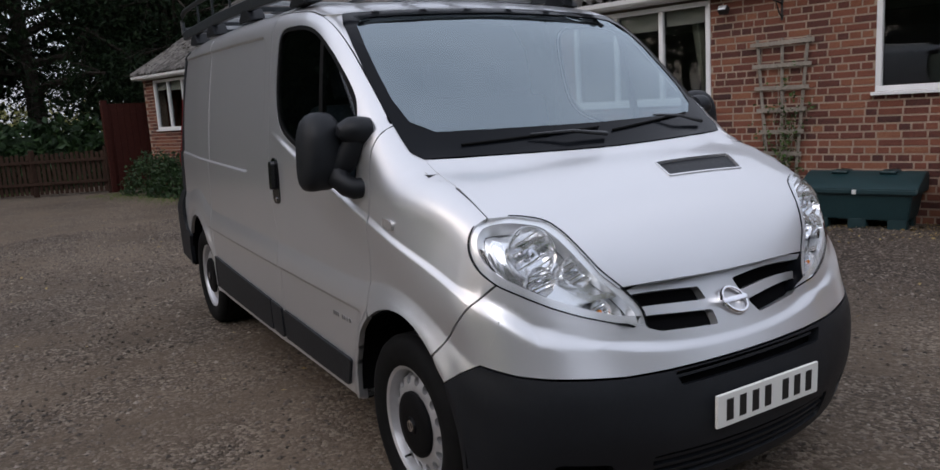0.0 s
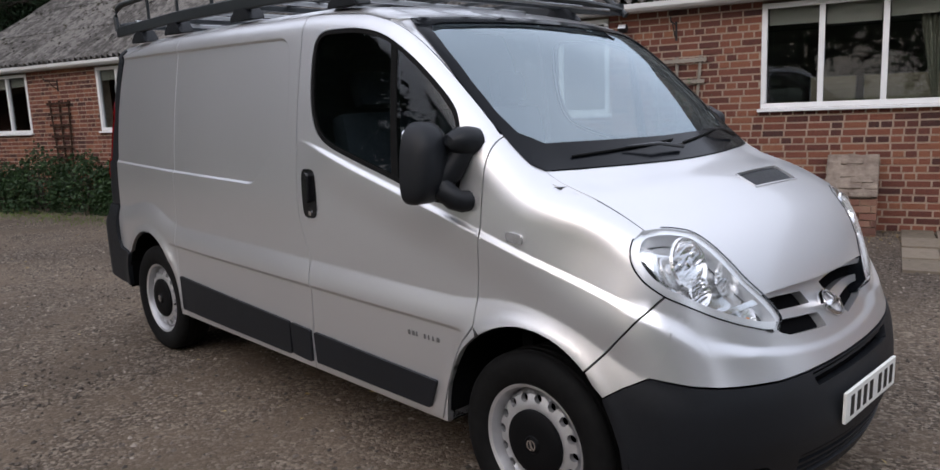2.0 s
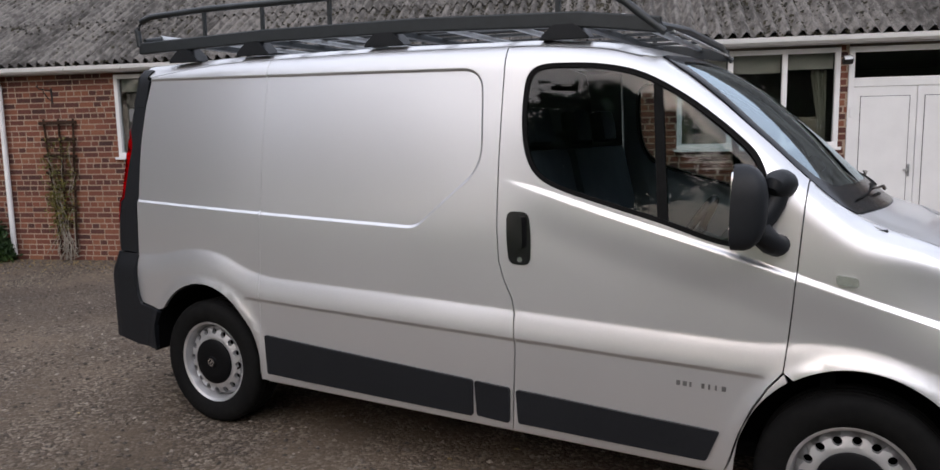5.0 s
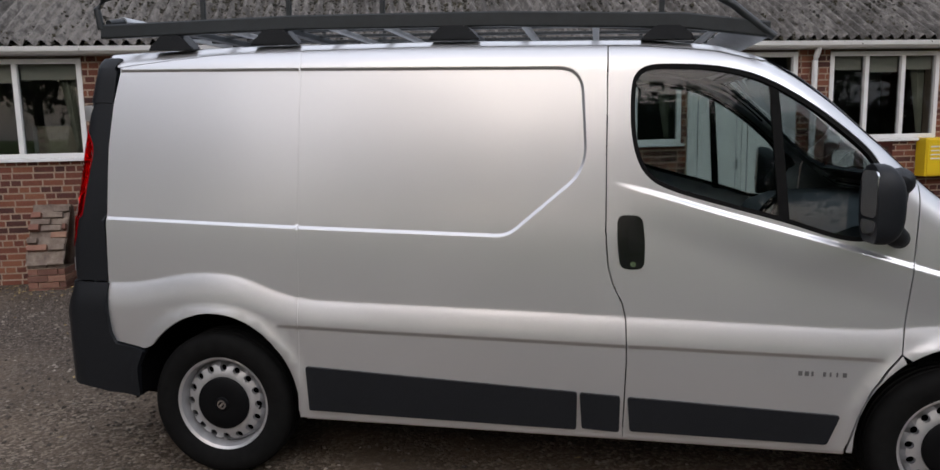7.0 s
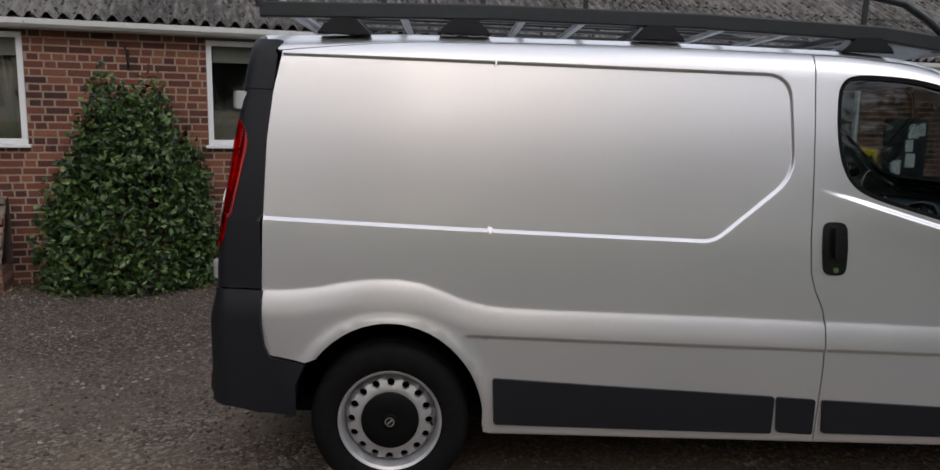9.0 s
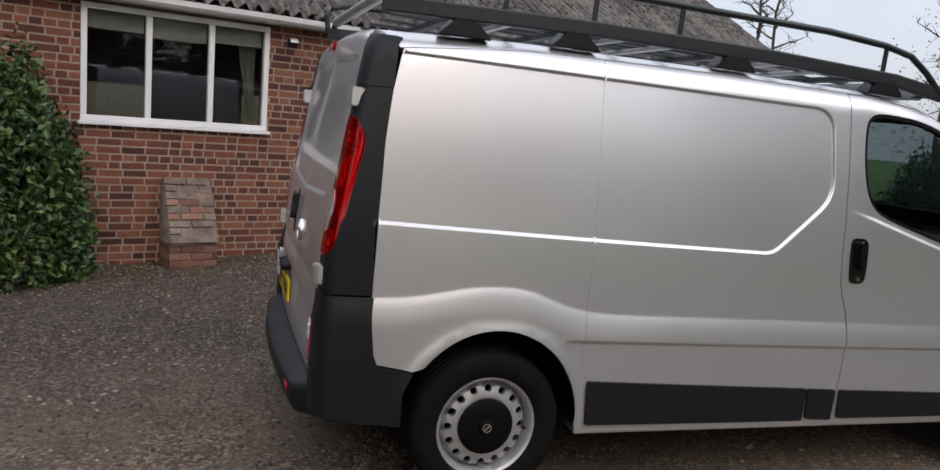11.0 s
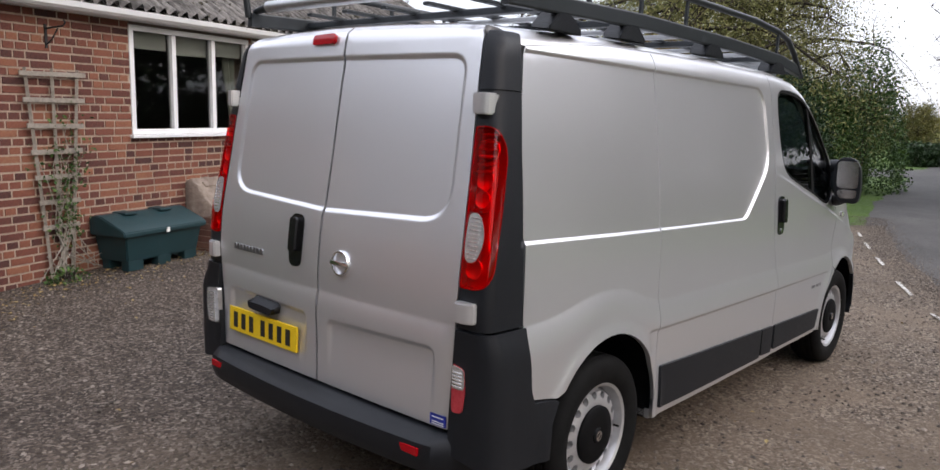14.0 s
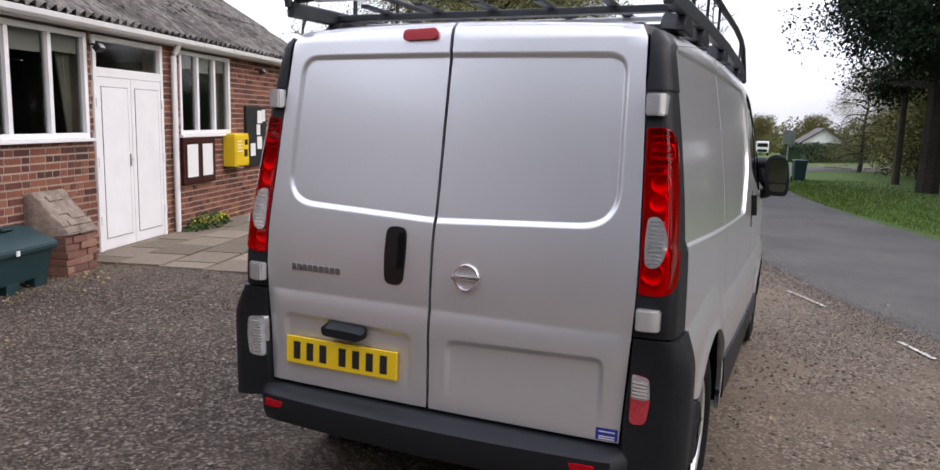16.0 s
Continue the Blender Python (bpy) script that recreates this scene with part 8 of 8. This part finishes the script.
# ---------------------------------------------------------------- loose stones, fallen leaves, moss, grass
rg = random.Random(12)
stone_loose = noisy(material("loose_stone", rough=0.9), [(0.1, (0.045, 0.036, 0.029)), (0.5, (0.090, 0.071, 0.056)), (0.78, (0.15, 0.122, 0.098)), (0.95, (0.36, 0.31, 0.26))], 20, island=0.8)
OCT = [(0, 2, 4), (2, 1, 4), (1, 3, 4), (3, 0, 4), (2, 0, 5), (1, 2, 5), (3, 1, 5), (0, 3, 5)]
vs, fs = [], []
for _ in range(150000):
    x, y = rg.uniform(-8.5, 8), rg.uniform(-3.2, 5.2)
    if rg.random() > 0.30 + 1.6 * max(0, noise.noise(Vector((x * 0.8, y * 0.8, 0)))) + (0.4 if y > 4 else 0):
        continue
    s = 0.004 + 0.014 * rg.random() ** 2.6
    z = ground_z(x, y) + s * 0.15
    a = rg.uniform(0, math.tau)
    i = len(vs)
    for dx, dy, dz in ((1, 0, 0), (-1, 0, 0), (0, 1, 0), (0, -1, 0), (0, 0, 1), (0, 0, -1)):
        u, v, w = dx * s * rg.uniform(0.7, 1.4), dy * s * rg.uniform(0.6, 1.2), dz * s * rg.uniform(0.4, 0.8)
        vs.append((x + u * math.cos(a) - v * math.sin(a), y + u * math.sin(a) + v * math.cos(a), z + w))
    fs += [tuple(i + k for k in f) for f in OCT]
# grit that has spilled over the edge of the lane
edge_x, edge_y = [p[0] for p in ROAD], [p[1] + p[2] / 2 for p in ROAD]
for _ in range(16000):
    x = rg.uniform(-3, 13)
    y = float(np.interp(x, edge_x, edge_y)) + rg.gauss(-0.12, 0.20)
    s = 0.004 + 0.007 * rg.random() ** 2
    z = ground_z(x, y) + 0.012 + s * 0.1
    i = len(vs)
    for dx, dy, dz in ((1, 0, 0), (-1, 0, 0), (0, 1, 0), (0, -1, 0), (0, 0, 1), (0, 0, -1)):
        vs.append((x + dx * s * rg.uniform(0.7, 1.4), y + dy * s * rg.uniform(0.6, 1.2), z + dz * s * rg.uniform(0.4, 0.8)))
    fs += [tuple(i + k for k in f) for f in OCT]
tagged(raw("loose_gravel", vs, fs, stone_loose), "loose grey-brown stones on the yard", "gravel", kind="stuff")
fallen = leaf_material("fallen_leaf", (0.10, 0.06, 0.02), (0.25, 0.17, 0.06), (0.42, 0.33, 0.14))
places = []
while len(places) < 2000:
    x, y = rg.uniform(-9, 7), 5.2 - abs(rg.gauss(0, 0.40))
    if y > 3:
        places.append((x, y, ground_z(x, y) + 0.012))
while len(places) < 2300:
    x, y = rg.uniform(-14, 8), rg.uniform(-3, 5)
    places.append((x, y, ground_z(x, y) + 0.012))
vs, fs = leaf_mesh(places, 0.035, rg, up=4)
tagged(raw("fallen_leaves", vs, fs, fallen), "fallen yellow-brown leaves along the wall foot", "leaves", kind="stuff")
moss = noisy(material("roof_moss", rough=1.0), [(0.3, (0.010, 0.009, 0.006)), (0.7, (0.040, 0.034, 0.018))], 20, bump=0.8, bump_scale=100, island=0.4, dist=0.01)
vs, fs = [], []
for _ in range(52000):
    x, u = rg.uniform(ENDS[0], ENDS[1]), 5.0 * rg.random() ** 1.3
    if noise.noise(Vector((x * 0.7, u * 1.4, 9))) < -0.22:
        continue
    x = round(x / 0.146 - 0.5) * 0.146 + 0.073 + rg.gauss(0, 0.030)
    h = 0.040 * math.cos(x * math.tau / 0.146)
    s = 0.013 + 0.026 * rg.random() ** 2
    i = len(vs)
    o = Vector((x, EAVE - 0.02 + u * math.cos(SLOPE), 2.60 + u * math.sin(SLOPE)))
    n = Vector((0, -math.sin(SLOPE), math.cos(SLOPE)))
    t = Vector((0, math.cos(SLOPE), math.sin(SLOPE)))
    for dx, dt, dn in ((1, 0, 0), (-1, 0, 0), (0, 1, 0), (0, -1, 0), (0, 0, 1), (0, 0, -1)):
        vs.append(o + Vector((dx * s * rg.uniform(0.7, 1.3), 0, 0)) + t * dt * s * rg.uniform(1.0, 2.2) + n * (dn * s * 0.6 + h - 0.002))
    fs += [tuple(i + k for k in f) for f in OCT]
tagged(raw("roof_moss", vs, fs, moss), "dark moss tufts in the roof valleys", "moss", kind="stuff")
grass_blade = leaf_material("grass_blade", (0.034, 0.072, 0.006), (0.072, 0.130, 0.010), (0.13, 0.175, 0.024))
vs, fs = [], []
for _ in range(26000):
    if rg.random() < 0.35:
        x, y = rg.uniform(6.7, 14), rg.uniform(-1.25, 3)
    elif rg.random() < 0.12:
        x, y = rg.uniform(-14.5, -8.3), rg.gauss(4.1, 0.25)
    else:
        x, y = rg.uniform(8, 32), -6.6 - abs(rg.gauss(0, 3))
    if y < -6 and y > -6.3 - 0.11 * max(0, x - 14):
        continue
    z = ground_z(x, y) - 0.02
    h, a = rg.uniform(0.03, 0.085), rg.uniform(0, math.tau)
    i = len(vs)
    w = 0.006 + 0.0006 * max(0, x)
    vs += [(x - w * math.cos(a), y - w * math.sin(a), z), (x + w * math.cos(a), y + w * math.sin(a), z), (x + rg.gauss(0, 0.02), y + rg.gauss(0, 0.02), z + h)]
    fs.append((i, i + 1, i + 2))
tagged(raw("grass", vs, fs, grass_blade), "short green verge grass", "grass", kind="stuff")

# ---------------------------------------------------------------- bricks of the long wall, last because they are many
BL, BH, BD, J = 0.212, 0.063, 0.018, 0.013
rng = random.Random(7)
single, joined_v, joined_f = [], [], []
CUBE_F = [(0, 1, 2, 3), (4, 7, 6, 5), (0, 4, 5, 1), (1, 5, 6, 2), (2, 6, 7, 3), (3, 7, 4, 0)]


def brick_block(x0, x1, z0, z1, out):
    y0, y1 = WALL - out, WALL + 0.02
    e = 0.003
    return [(x0 + e, y0, z0 + e), (x1 - e, y0, z0 + e), (x1 - e, y0, z1 - e), (x0 + e, y0, z1 - e), (x0, y1, z0), (x1, y1, z0), (x1, y1, z1), (x0, y1, z1)]


course = 0
z = -0.15
while z < 2.47:
    x = ENDS[0] + (0 if course % 2 == 0 else BL * 0.5)
    flemish = course % 4 == 3
    while x < ENDS[1] - 0.22:
        L = 0.1025 if (flemish or rng.random() < 0.38) else BL
        x1 = x + L
        spans = [(x, x1)]
        for a, b, c, d in OPEN:
            if z + BH > c + 0.01 and z < d - 0.02:
                nxt = []
                for p, q in spans:
                    if q <= a or p >= b:
                        nxt.append((p, q))
                    else:
                        if p < a:
                            nxt.append((p, a))
                        if q > b:
                            nxt.append((b, q))
                spans = nxt
        for p, q in spans:
            if q - p > 0.025:
                out = rng.uniform(0.0, 0.004)
                near = -0.55 < p < 1.05 and 0.05 < z < 2.4
                if near and abs(q - p - L) < 1e-6 and len(single) < 300:
                    single.append((p, z, L, out))
                else:
                    s = len(joined_v)
                    joined_v += brick_block(p, q, z, z + BH, out)
                    joined_f += [tuple(s + i for i in f) for f in CUBE_F]
        x = x1 + J
    z += BH + J
    course += 1
bricks = raw("bricks", joined_v, joined_f, brick_mat, wall_south)
tagged(bricks, "weathered red and purple-brown bricks", kind="stuff")
shared = {}
for p, z, L, out in single:
    key = round(L, 4)
    if key not in shared:
        me = bpy.data.meshes.new("brick")
        me.from_pydata(brick_block(0, L, 0, BH, 0.0), [], CUBE_F)
        me.materials.append(brick_mat)
        shared[key] = me
    b = new("brick", shared[key])
    b.parent = wall_south
    b.location = (p, -out, z)
